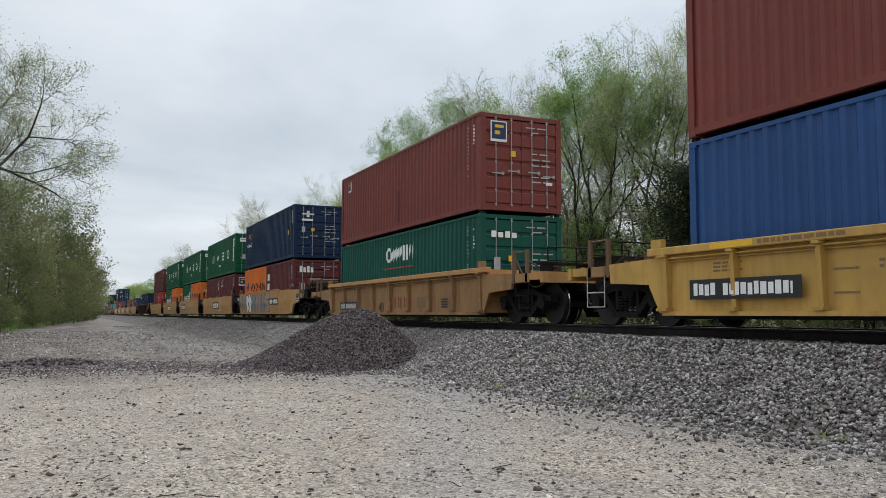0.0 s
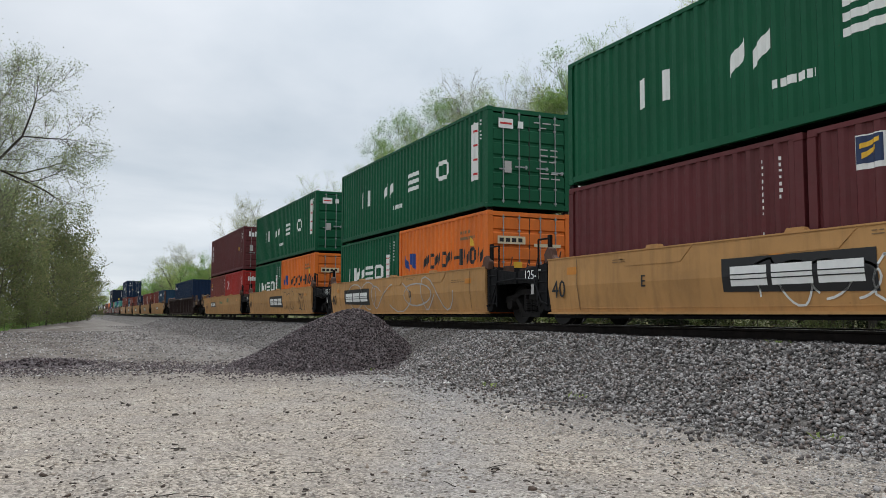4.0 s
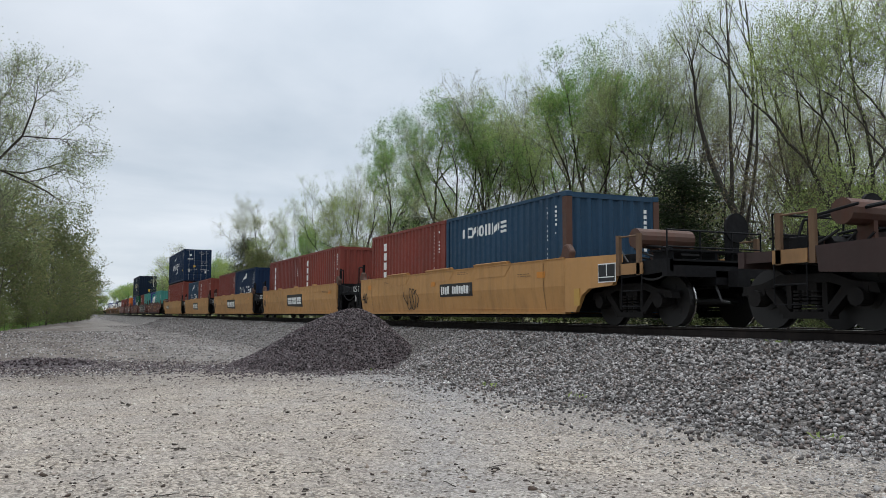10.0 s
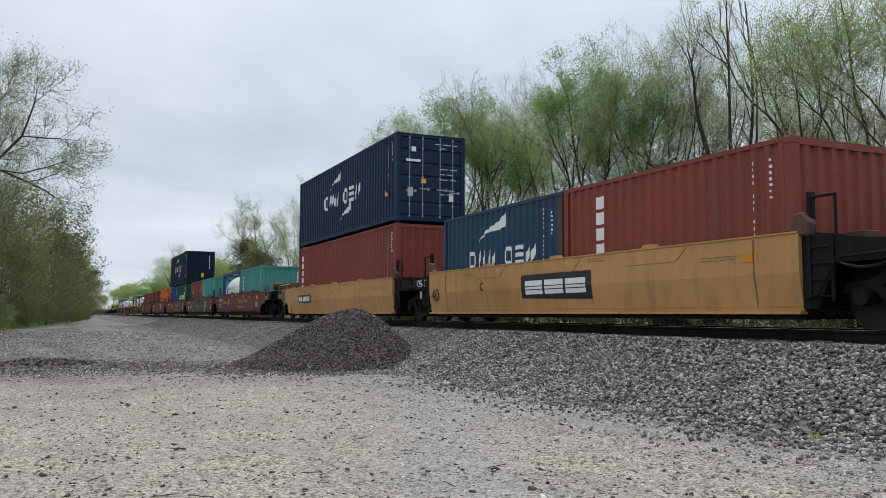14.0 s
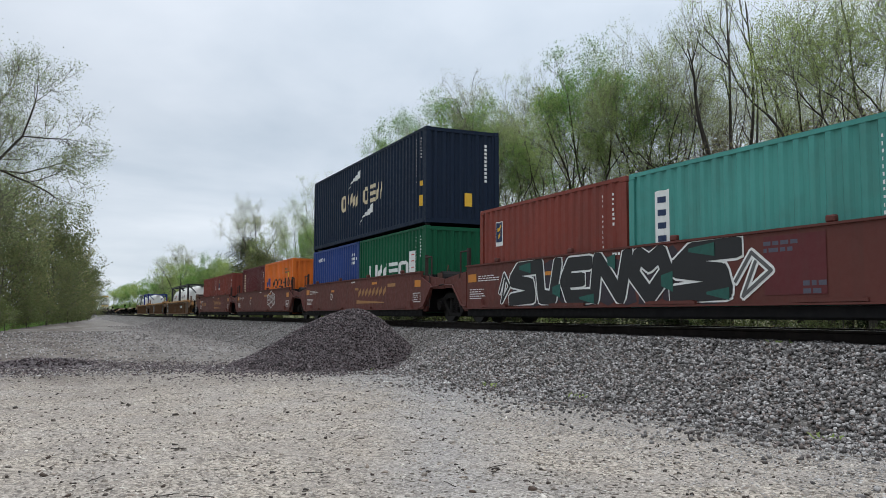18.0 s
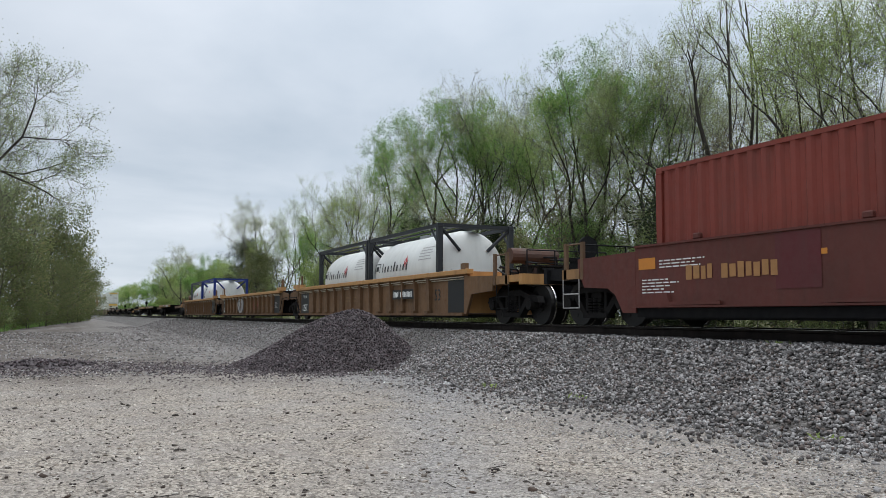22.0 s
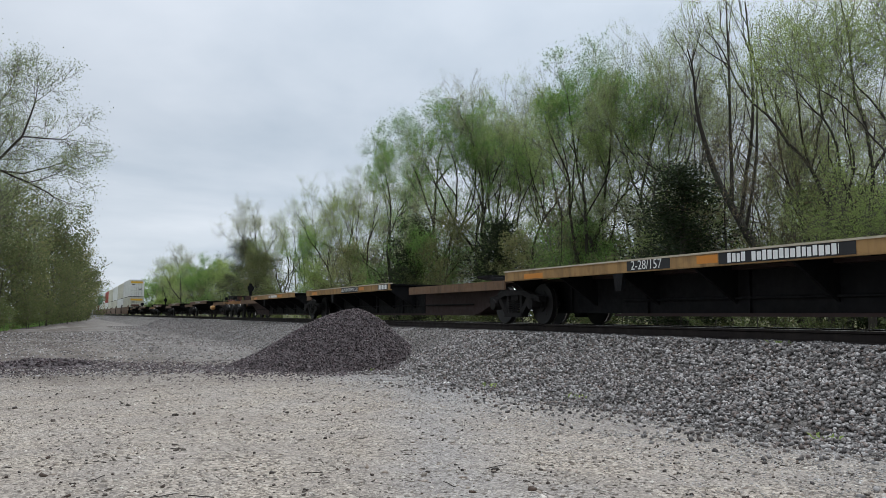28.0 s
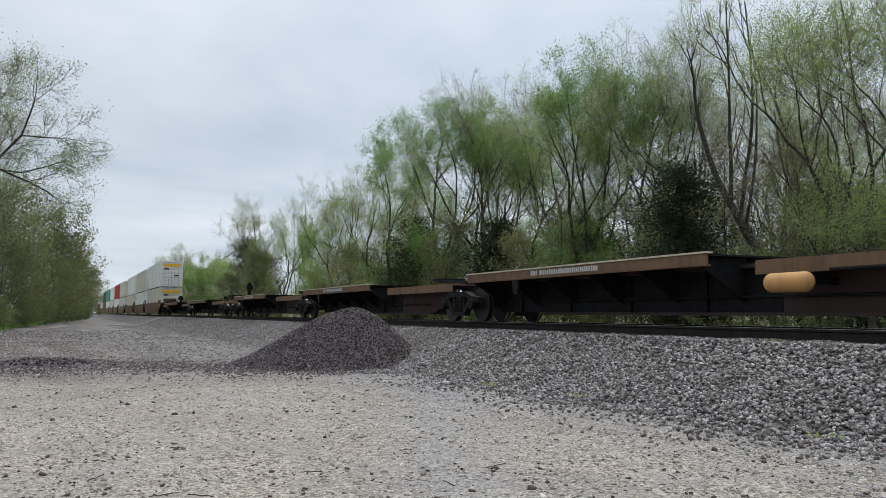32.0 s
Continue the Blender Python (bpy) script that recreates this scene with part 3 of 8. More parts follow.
tie_bm = bmesh.new()
tie_mesh(tie_bm)
tie_me = finish(tie_bm, "crosstie", TIE_WOOD)
track_thing = tagged(new("track_ties"), "dark creosoted wooden crossties bedded in ballast", "crossties", "", "structure")
for k in range(90):
    ob = new("crosstie", tie_me)
    ob.parent = track_thing
    ob.location = (TRACK_X + 0.02 * math.sin(k * 7.1), 4.0 + k * 0.50, RAIL_Z - 0.186 - 0.092)
    ob.rotation_euler = (0, 0, 0.012 * math.sin(k * 3.7))
# ---- trees ----
def leaf_mat(name, a, b, c):
    n = Nodes(name)
    r = n.island()
    col = n.mix(n.ramp(r, (0.0, 0.0), (0.55, 0.6), (1.0, 1.0)), a, b)
    col = n.mix(n.ramp(n.math('FRACT', n.math('MULTIPLY', r, 11.7)), (0.82, 0.0), (0.95, 0.8)), col, c)
    col = n.mix(n.math('MULTIPLY', n.random(), 0.30), col, shade(a, 0.75))
    n.done(col, 0.55, 0.0, 0.25)
    tr = n.t.nodes.new("ShaderNodeBsdfTranslucent")
    n.link(col, tr.inputs[0])
    mx = n.t.nodes.new("ShaderNodeMixShader")
    mx.inputs[0].default_value = 0.55
    n.link(n.b.outputs[0], mx.inputs[1])
    n.link(tr.outputs[0], mx.inputs[2])
    n.link(mx.outputs[0], n.out.inputs[0])
    return n.m


def bark_mat(name, a, b):
    n = Nodes(name)
    v = n.where("Object", (1, 1, 0.25))
    g = n.noise(v, 22, 5, 0.65)
    c = n.mix(g, a, b)
    c = n.mix(n.ramp(n.noise(n.where("Object"), 1.3, 4), (0.5, 0.0), (0.75, 0.5)), c, (0.10, 0.11, 0.075))
    n.bump(g, 0.6, 0.03)
    return n.done(c, 0.9, 0.0, 0.2)


BARK = bark_mat("grey_brown_bark", (0.026, 0.022, 0.019), (0.085, 0.074, 0.063))
BARK_PALE = bark_mat("grey_twig_bark", (0.070, 0.060, 0.050), (0.17, 0.15, 0.13))
LEAVES = {
    'g': leaf_mat("fresh_green_leaves", (0.125, 0.250, 0.052), (0.285, 0.450, 0.120), (0.44, 0.52, 0.19)),
    'y': leaf_mat("yellow_green_leaves", (0.240, 0.325, 0.092), (0.460, 0.560, 0.190), (0.54, 0.56, 0.26)),
    'p': leaf_mat("pale_budding_leaves", (0.290, 0.330, 0.150), (0.520, 0.550, 0.290), (0.58, 0.56, 0.38)),
    'b': leaf_mat("brownish_buds", (0.150, 0.120, 0.065), (0.270, 0.250, 0.120), (0.32, 0.20, 0.12)),
    'u': leaf_mat("undergrowth_leaves", (0.070, 0.095, 0.028), (0.185, 0.225, 0.075), (0.24, 0.20, 0.10)),
    'o': leaf_mat("olive_spring_leaves", (0.080, 0.100, 0.040), (0.190, 0.212, 0.082), (0.26, 0.21, 0.11)),
    's': leaf_mat("shaded_wood_leaves", (0.075, 0.098, 0.036), (0.180, 0.215, 0.080), (0.21, 0.165, 0.095)),
    'v': leaf_mat("brownish_yellow_leaves", (0.155, 0.165, 0.068), (0.330, 0.345, 0.140), (0.36, 0.28, 0.14)),
    'w': leaf_mat("small_grey_green_leaves", (0.170, 0.215, 0.095), (0.340, 0.395, 0.190), (0.40, 0.40, 0.24)),
    'c': leaf_mat("dark_cedar_sprays", (0.016, 0.028, 0.012), (0.048, 0.066, 0.028), (0.08, 0.075, 0.04)),
    'd': leaf_mat("dry_grass_blades", (0.20, 0.17, 0.08), (0.38, 0.33, 0.18), (0.14, 0.18, 0.05)),
}


def tubes(segs, sides):
    """Tapered tubes along (p0, p1, r0, r1)."""
    n = len(segs)
    p0, p1 = np.array([s[0] for s in segs]), np.array([s[1] for s in segs])
    r0, r1 = np.array([s[2] for s in segs]), np.array([s[3] for s in segs])
    d = p1 - p0
    d /= np.linalg.norm(d, axis=1, keepdims=True) + 1e-9
    up = np.where(np.abs(d[:, 2:3]) > 0.9, np.array([[1.0, 0, 0]]), np.array([[0, 0, 1.0]]))
    u = np.cross(d, up)
    u /= np.linalg.norm(u, axis=1, keepdims=True)
    w = np.cross(d, u)
    a = np.arange(sides) * 2 * np.pi / sides
    ring = np.cos(a)[None, :, None] * u[:, None] + np.sin(a)[None, :, None] * w[:, None]
    v = np.concatenate([p0[:, None] + ring * r0[:, None, None], (p1 + d * r1[:, None] * 0.3)[:, None] + ring * r1[:, None, None]], 1).reshape(-1, 3)
    k = np.arange(sides)
    q = np.stack([k, (k + 1) % sides, (k + 1) % sides + sides, k + sides], -1)
    f = (q[None] + (np.arange(n) * 2 * sides)[:, None, None]).reshape(-1, 4)
    return v, f


def from_arrays(name, v, f, material, smooth=False):
    me = bpy.data.meshes.new(name)
    me.vertices.add(len(v))
    me.vertices.foreach_set("co", np.asarray(v, np.float32).reshape(-1))
    me.loops.add(f.size)
    me.loops.foreach_set("vertex_index", f.reshape(-1).astype(np.int32))
    me.polygons.add(len(f))
    me.polygons.foreach_set("loop_start", np.arange(0, f.size, f.shape[1], dtype=np.int32))
    if smooth:
        me.polygons.foreach_set("use_smooth", np.ones(len(f), bool))
    me.update(calc_edges=True)
    me.materials.append(material)
    return me


def leaves_mesh(name, pts, size, material, rng, flat=0.3):
    """One small pointed blade at every point."""
    n = len(pts)
    d = rng.normal(size=(n, 3))
    d[:, 2] -= flat
    d /= np.linalg.norm(d, axis=1, keepdims=True)
    e = np.cross(d, rng.normal(size=(n, 3)))
    e /= np.linalg.norm(e, axis=1, keepdims=True)
    s = (size * rng.uniform(0.55, 1.25, n))[:, None]
    v = np.stack([pts, pts + d * s * 0.9 + e * s * 0.38, pts + d * s - e * s * 0.34], 1).reshape(-1, 3)
    return from_arrays(name, v, np.arange(3 * n).reshape(n, 3), material)


def grow(seed, H=14.0, r=0.20, crown=0.30, spread=0.30, limbs=16, subs=6, twigs=4, rise=50, lean=(0, 0), fork=0.0, wander=0.035, droop=0.035):
    """The wood of a tree: returns thick and thin pieces and the points of its twigs."""
    rng = random.Random(seed)
    thick, thin, tips = [], [], []

    def vec(az, el):
        return np.array([math.cos(az) * math.cos(el), math.sin(az) * math.cos(el), math.sin(el)])

    def line(p, d, length, r0, r1, n, bend, store, jitter):
        pts = [p]
        for i in range(n):
            d = d + np.array([rng.gauss(0, jitter), rng.gauss(0, jitter), rng.gauss(0, jitter) + bend])
            d = d / np.linalg.norm(d)
            q = p + d * length / n
            store.append((p, q, r0 + (r1 - r0) * i / n, r0 + (r1 - r0) * (i + 1) / n))
            pts.append(q)
            p = q
        return pts

    trunks = [line(np.zeros(3), np.array([lean[0], lean[1], 1.0]), H, r, r * 0.12, 14, 0.01, thick, wander)]
    if fork:
        base = trunks[0][int(14 * fork)]
        az = rng.uniform(0, 6.28)
        trunks.append(line(base, vec(az, radians(62)), H * (1 - fork) * 0.95, r * 0.6, r * 0.08, 9, 0.06, thick, wander * 1.4))
    az = rng.uniform(0, 6.28)
    for k in range(limbs):
        pts = trunks[k % len(trunks)] if k > 2 else trunks[0]
        f = crown + (0.97 - crown) * ((k + rng.uniform(0.1, 0.9)) / limbs)
        g = f if pts is trunks[0] else max(0.05, (f - fork) / (1 - fork))
        i = min(len(pts) - 2, int(g * (len(pts) - 1)))
        t = g * (len(pts) - 1) - i
        p = pts[i] * (1 - t) + pts[i + 1] * t
        az += 2.4 + rng.uniform(-0.5, 0.5)
        el = radians(rise - 22 + 38 * f + rng.uniform(-10, 10))
        ll = H * spread * (0.45 + 0.65 * math.sin(math.pi * (0.22 + 0.66 * (f - crown) / (1 - crown)))) * rng.uniform(0.7, 1.15)
        rr = max(0.018, r * 0.42 * (1.1 - f))
        lp = line(p, vec(az, el), ll, rr, rr * 0.25, 6, droop, thick if rr > 0.035 else thin, 0.11)
        for m in range(subs):
            u = 0.25 + 0.75 * (m + rng.random()) / subs
            j = min(5, int(u * 6))
            q = lp[j] + (lp[j + 1] - lp[j]) * (u * 6 - j if j < 6 else 1)
            dd = lp[min(6, j + 1)] - lp[j]
            dd = dd / np.linalg.norm(dd)
            side = np.array([rng.gauss(0, 1), rng.gauss(0, 1), rng.gauss(0.2, 0.7)])
            dd = dd * 0.75 + side / np.linalg.norm(side) * 0.75
            sp = line(q, dd / np.linalg.norm(dd), ll * 0.45 * (1.2 - 0.6 * u), rr * 0.38, 0.008, 4, droop, thin, 0.16)
            for w in range(twigs):
                jj = 1 + int(3.99 * rng.random())
                side = np.array([rng.gauss(0, 1), rng.gauss(0, 1), rng.gauss(0.3, 0.8)])
                side = side / np.linalg.norm(side) + (sp[-1] - sp[0]) * 0.5
                tp = line(sp[jj], side / np.linalg.norm(side), rng.uniform(0.35, 0.95) * (H / 14) ** 0.5, 0.010, 0.003, 1, 0.02, thin, 0.2)
                tips += [tp[1], (tp[0] + tp[1]) / 2, tp[0] * 0.25 + tp[1] * 0.75]
            tips += [sp[3], sp[4]]
    return thick, thin, np.array(tips)


def branchy(seed, H=14.0, r=0.20, clear=0.32, levels=5, angle=24, up=0.10, side=3, twigs=3, lean=(0, 0), ratio=0.80, third=0.35, wander=0.07, twig=0.7, low=4):
    """The wood of a broadleaf tree whose stem divides again and again into rising limbs: thick and thin pieces and the points of its twigs."""
    rng = random.Random(seed)
    thick, thin, tips = [], [], []

    def unit(v):
        return v / (np.linalg.norm(v) + 1e-9)

    def swing(d, deg, az):
        u = unit(np.cross(d, np.array([0.3, 0.9, 0.25])))
        w = np.cross(d, u)
        return unit(d * math.cos(radians(deg)) + (u * math.cos(az) + w * math.sin(az)) * math.sin(radians(deg)))

    def line(p, d, length, r0, r1, n, rise, jitter):
        pts, store = [p], (thick if r0 > 0.028 else thin)
        for i in range(n):
            d = unit(d + np.array([rng.gauss(0, jitter), rng.gauss(0, jitter), rng.gauss(0, jitter * 0.6) + rise]))
            q = p + d * length / n
            store.append((p, q, r0 + (r1 - r0) * i / n, r0 + (r1 - r0) * (i + 1) / n))
            pts.append(q)
            p = q
        return pts, d

    def spray(p, d, length, r0):
        """A thin side shoot with its twigs."""
        pts, e = line(p, d, length, r0, 0.006, 3, up * 0.5, 0.16)
        for k in range(twigs):
            j = rng.choice((1, 2, 2, 3))
            q, f = line(pts[j], swing(e, rng.uniform(25, 65), rng.uniform(0, 6.28)), rng.uniform(0.35, 1.0) * twig, 0.008, 0.003, 1, 0.05, 0.2)
            tips.extend((q[1], q[0] * 0.45 + q[1] * 0.55))
        tips.append(pts[3])

    def limb(p, d, length, r0, level):
        n = 7 if level == 0 else 4 if level < 3 else 3
        r1 = r0 * (0.78 if level < levels else 0.3)
        pts, e = line(p, d, length, r0, r1, n, up * (0.3 if level == 0 else 1.0), wander if level else wander * 0.55)
        if level:
            for k in range(side if level > 1 else max(1, side - 1)):
                u = rng.uniform(0.15, 0.98) * n
                j = min(n - 1, int(u))
                spray(pts[j] + (pts[j + 1] - pts[j]) * (u - j), swing(e, rng.uniform(30, 68), rng.uniform(0, 6.28)), length * rng.uniform(0.35, 0.75), max(0.011, r0 * 0.30))
        else:
            for k in range(low):            # weaker limbs on the stem below the crown
                u = rng.uniform(0.45, 0.98) * n
                j = min(n - 1, int(u))
                limb(pts[j] + (pts[j + 1] - pts[j]) * (u - j), swing(e, rng.uniform(35, 60), k * 2.4 + rng.uniform(0, 1)), H * rng.uniform(0.08, 0.14), r0 * 0.22, max(1, levels - 2))
        if level >= levels:
            spray(pts[n], e, length * 0.5, max(0.010, r1))
            return
        kids = 3 if rng.random() < third or level == 0 and rng.random() < 0.6 else 2
        az = rng.uniform(0, 6.28)
        for k in range(kids):
            az += 6.28 / kids + rng.uniform(-0.5, 0.5)
            a = angle * (rng.uniform(0.35, 0.7) if k == 0 else rng.uniform(0.8, 1.5))
            limb(pts[n], swing(e, a, az), length * ratio * (first if level == 0 else 1.0) * rng.uniform(0.75, 1.2), r1 * (0.86 if k == 0 else rng.uniform(0.5, 0.75)), level + 1)

    rest = sum(ratio ** k for k in range(1, levels + 1)) / ratio
    first = (1 - clear) / (clear * ratio * rest)
    limb(np.zeros(3), unit(np.array([lean[0], lean[1], 1.0])), H * clear, r, 0)
    return thick, thin, np.array(tips)


PROTO = {}


def tree_kind(key, name, label, leaf, per_tip, size, jitter, seed, category="tree", bark=None, keep=1.0, **shape):
    """A tree in parts: trunk with its limbs, twigs, crown of leaves. Kept as the first of its kind."""
    thick, thin, tips = branchy(seed, **shape) if "clear" in shape else grow(seed, **shape)
    rng = np.random.default_rng(seed)
    root = tagged(new(name), label, category, "trees beside the track")
    bark = bark or BARK
    v, f = tubes(thick, 7)
    ob = new("trunk", from_arrays("trunk", v, f, bark, True))
    if name == "bare_sapling":
        tagged(ob, kind="stuff")
    ob.parent = root
    v, f = tubes(thin, 3)
    ob = tagged(new("twig_growth", from_arrays("twig_growth", v, f, BARK_PALE)), kind="stuff")
    ob.parent = root
    if per_tip:
        if keep < 1.0:
            tips = tips[rng.random(len(tips)) < keep]
        n = int(len(tips) * per_tip)
        pts = tips[rng.integers(0, len(tips), n)] + rng.normal(size=(n, 3)) * jitter
        ob = new("crown", leaves_mesh("crown", pts, size, LEAVES[leaf], rng))
        ob.parent = root
    PROTO[key] = [root, False, float(np.percentile(tips[:, 2], 99.5))]
    return root


def plant(key, x, y, height, turn, wide=1.0):
    """Sets a tree of a kind at x, y with its height."""
    rec = PROTO[key]
    k = height / rec[2]
    z = ground_z(x, y) - 0.08
    if not rec[1]:
        rec[1], ob = True, rec[0]
    else:
        ob = copy_thing(rec[0], pose(0, 0, 0))
    ob.matrix_basis = pose(x, y, z, 0, 0, turn)
    ob.scale = (k * wide, k * wide, k)
    return ob


tree_kind('g1', "deciduous_tree", "tall broadleaf tree in fresh green spring leaf", 'g', 15, 0.078, 0.17, 14, H=14, r=0.20, clear=0.26, levels=5, angle=27, up=0.07, side=3, twigs=3, low=5, wander=0.14, twig=0.9)
tree_kind('g2', "deciduous_tree", "broadleaf tree with forked trunk in fresh green leaf", 'g', 15, 0.078, 0.17, 12, H=14, r=0.20, clear=0.20, levels=5, angle=27, up=0.07, side=3, twigs=3, low=5, wander=0.14, twig=0.9)
tree_kind('y1', "deciduous_tree", "slender tree with thin yellow-green spring leaves", 'y', 15, 0.058, 0.17, 16, H=14, r=0.17, clear=0.28, levels=5, angle=29, up=0.07, side=3, twigs=2, low=5, wander=0.15, twig=0.9)
tree_kind('y2', "deciduous_tree", "slender forked tree with thin yellow-green spring leaves", 'y', 15, 0.058, 0.17, 15, H=14, r=0.17, clear=0.22, levels=5, angle=27, up=0.07, side=3, twigs=2, low=5, wander=0.15, twig=0.9)
tree_kind('p1', "deciduous_tree", "tall tree with pale opening buds", 'p', 13, 0.054, 0.16, 61, H=14, r=0.17, clear=0.28, levels=5, angle=27, up=0.07, side=3, twigs=2, wander=0.15, low=4, twig=0.9)
tree_kind('b1', "deciduous_tree", "thin tree with brownish buds, still nearly bare", 'b', 4, 0.066, 0.15, 62, H=14, r=0.15, clear=0.28, levels=5, angle=25, up=0.07, side=3, twigs=2, wander=0.15, low=4)
tree_kind('back', "slender_tree", "thin tree deeper in the wood with few spring leaves", 'y', 4, 0.080, 0.16, 26, H=14, r=0.12, clear=0.34, levels=4, angle=25, up=0.07, side=3, twigs=2, twig=1.0, low=3, wander=0.14)
tree_kind('far', "far_tree", "distant broadleaf tree in thin spring leaf", 'y', 7, 0.18, 0.30, 19, H=14, r=0.18, clear=0.16, levels=4, angle=26, side=3, twigs=3, twig=1.0)
tree_kind('farg', "far_tree", "distant tree in green spring leaf", 'g', 7, 0.20, 0.30, 20, H=14, r=0.18, clear=0.14, levels=4, angle=26, side=3, twigs=3, twig=1.0)
tree_kind('wide', "spreading_tree", "wide spreading tree with fine twigs and small olive leaves", 'w', 9, 0.060, 0.17, 72, H=14, r=0.24, clear=0.20, levels=5, angle=36, up=0.02, side=5, twigs=4, ratio=0.84, wander=0.10)


def snag(name, label, seed, r, lean, limbs):
    """A dead tree: a bent stem and its bare limbs. limbs: where on the stem, lean to the side, rise, length, thickness."""
    rng = random.Random(seed)
    side, segs, fine, tips = np.array([-0.70, 0.71, 0.0]), [], [], []

    def line(p, d, length, r0, r1, n, rise, jitter, store):
        pts = [p]
        for i in range(n):
            d = d + np.array([rng.gauss(0, jitter), rng.gauss(0, jitter), rise])
            d = d / np.linalg.norm(d)
            q = p + d * length / n
            store.append((p, q, r0 + (r1 - r0) * i / n, r0 + (r1 - r0) * (i + 1) / n))
            pts.append(q)
            p = q
        return pts
    up = np.array([0.0, 0.0, 1.0])
    stem = line(np.zeros(3), up + side * lean, 7.0, r, r * 0.62, 9, 0.0, 0.035, segs)
    for at, out, rise, length, thick in limbs:
        i = min(8, int(at * 9))
        p = stem[i] + (stem[i + 1] - stem[i]) * (at * 9 - i)
        pts = line(p, side * out + up * rise, length, r * thick, 0.022, 9, 0.05, 0.06, segs)
        tips.append(pts[9])
        for k in range(6):
            j = rng.randint(2, 8)
            d = (pts[j] - pts[j - 1]) / np.linalg.norm(pts[j] - pts[j - 1]) + np.array([rng.gauss(0, 0.45), rng.gauss(0, 0.45), 0.15])
            tw = line(pts[j], d, length * rng.uniform(0.18, 0.42), 0.032, 0.012, 5, 0.12, 0.14, fine)
            tips.append(tw[5])
            for m in range(2):
                line(tw[rng.randint(2, 4)], d + np.array([rng.gauss(0, 0.6), rng.gauss(0, 0.6), 0.2]), rng.uniform(0.4, 0.9), 0.013, 0.006, 3, 0.08, 0.12, fine)
    root = tagged(new(name), label, "tree", "trees beside the track")
    for nm, store, n in (("trunk", segs, 8), ("twig_growth", fine, 4)):
        v, f = tubes(store, n)
        ob = new(nm, from_arrays(nm, v, f, BARK, True))
        ob.parent = root
        if nm == "twig_growth":
            tagged(ob, kind="stuff")
    return root


tree_kind('brush', "bare_sapling", "thin bare brown sapling in the shade of the wood", 'b', 1.6, 0.10, 0.2, 29, H=8, r=0.06, crown=0.10, spread=0.30, limbs=15, subs=5, twigs=3, rise=58)
tree_kind('bush', "shrub", "tangled green shrub at the foot of the trees", 'u', 6.5, 0.14, 0.20, 22, "shrub", H=3.2, r=0.035, crown=0.05, spread=0.50, limbs=12, subs=4, twigs=2, rise=50)
tree_kind('bush2', "shrub", "sparse yellow-green shrub among dry stems", 'y', 5, 0.11, 0.18, 23, "shrub", H=3.2, r=0.03, crown=0.05, spread=0.45, limbs=12, subs=4, twigs=2, rise=60)
tree_kind('thicket', "understorey_tree", "dense leafy understorey tree, green to the ground", 'y', 10, 0.17, 0.30, 24, H=9, r=0.10, crown=0.06, spread=0.34, limbs=19, subs=5, twigs=2, rise=46)
tree_kind('olive', "understorey_tree", "dense olive-green thicket tree, leafy to the ground", 'o', 11, 0.20, 0.36, 28, H=9, r=0.10, crown=0.03, spread=0.42, limbs=19, subs=5, twigs=2, rise=40)
tree_kind('deep', "understorey_tree", "shaded undergrowth deep in the wood", 's', 7, 0.28, 0.40, 27, H=9, r=0.08, crown=0.04, spread=0.42, limbs=15, subs=4, twigs=2, rise=44)
tree_kind('thickety', "understorey_tree", "brownish yellow-green understorey tree", 'v', 9, 0.17, 0.30, 25, H=9, r=0.10, crown=0.08, spread=0.33, limbs=19, subs=5, twigs=2, rise=50)


def cedar_kind():
    rng = np.random.default_rng(9)
    root = tagged(new("cedar_tree"), "dark evergreen cedar, ragged cone of sprays", "tree", "trees beside the track")
    H = 7.0
    v, f = tubes([(np.array([0, 0, i * H / 8]), np.array([0, 0, (i + 1) * H / 8.0]), 0.13 * (1 - i / 8.3), 0.13 * (1 - (i + 1) / 8.3)) for i in range(8)], 7)
    ob = new("trunk", from_arrays("trunk", v, f, BARK, True))
    ob.parent = root
    segs, pts = [], []
    for k in range(150):
        z = H * (0.04 + 0.94 * (k / 150) ** 0.9)
        a = rng.uniform(0, 6.28)
        ll = 2.3 * (1.05 - z / H) ** 0.6 * rng.uniform(0.45, 1.2) * (1.0 + 0.35 * math.sin(3 * a + z * 1.7))
        tip = np.array([math.cos(a) * ll, math.sin(a) * ll, z + 0.25 * ll])
        segs.append((np.array([0, 0, z]), tip, 0.018, 0.005))
        for m in range(130):
            t = rng.uniform(0.2, 1.0)
            pts.append(np.array([0, 0, z]) * (1 - t) + tip * t + rng.normal(size=3) * 0.20)
    v, f = tubes(segs, 3)
    ob = tagged(new("twig_growth", from_arrays("twig_growth", v, f, BARK)), kind="stuff")
    ob.parent = root
    ob = new("crown", leaves_mesh("crown", np.array(pts), 0.085, LEAVES['c'], rng))
    ob.parent = root
    PROTO['cedar'] = [root, False, H]


cedar_kind()

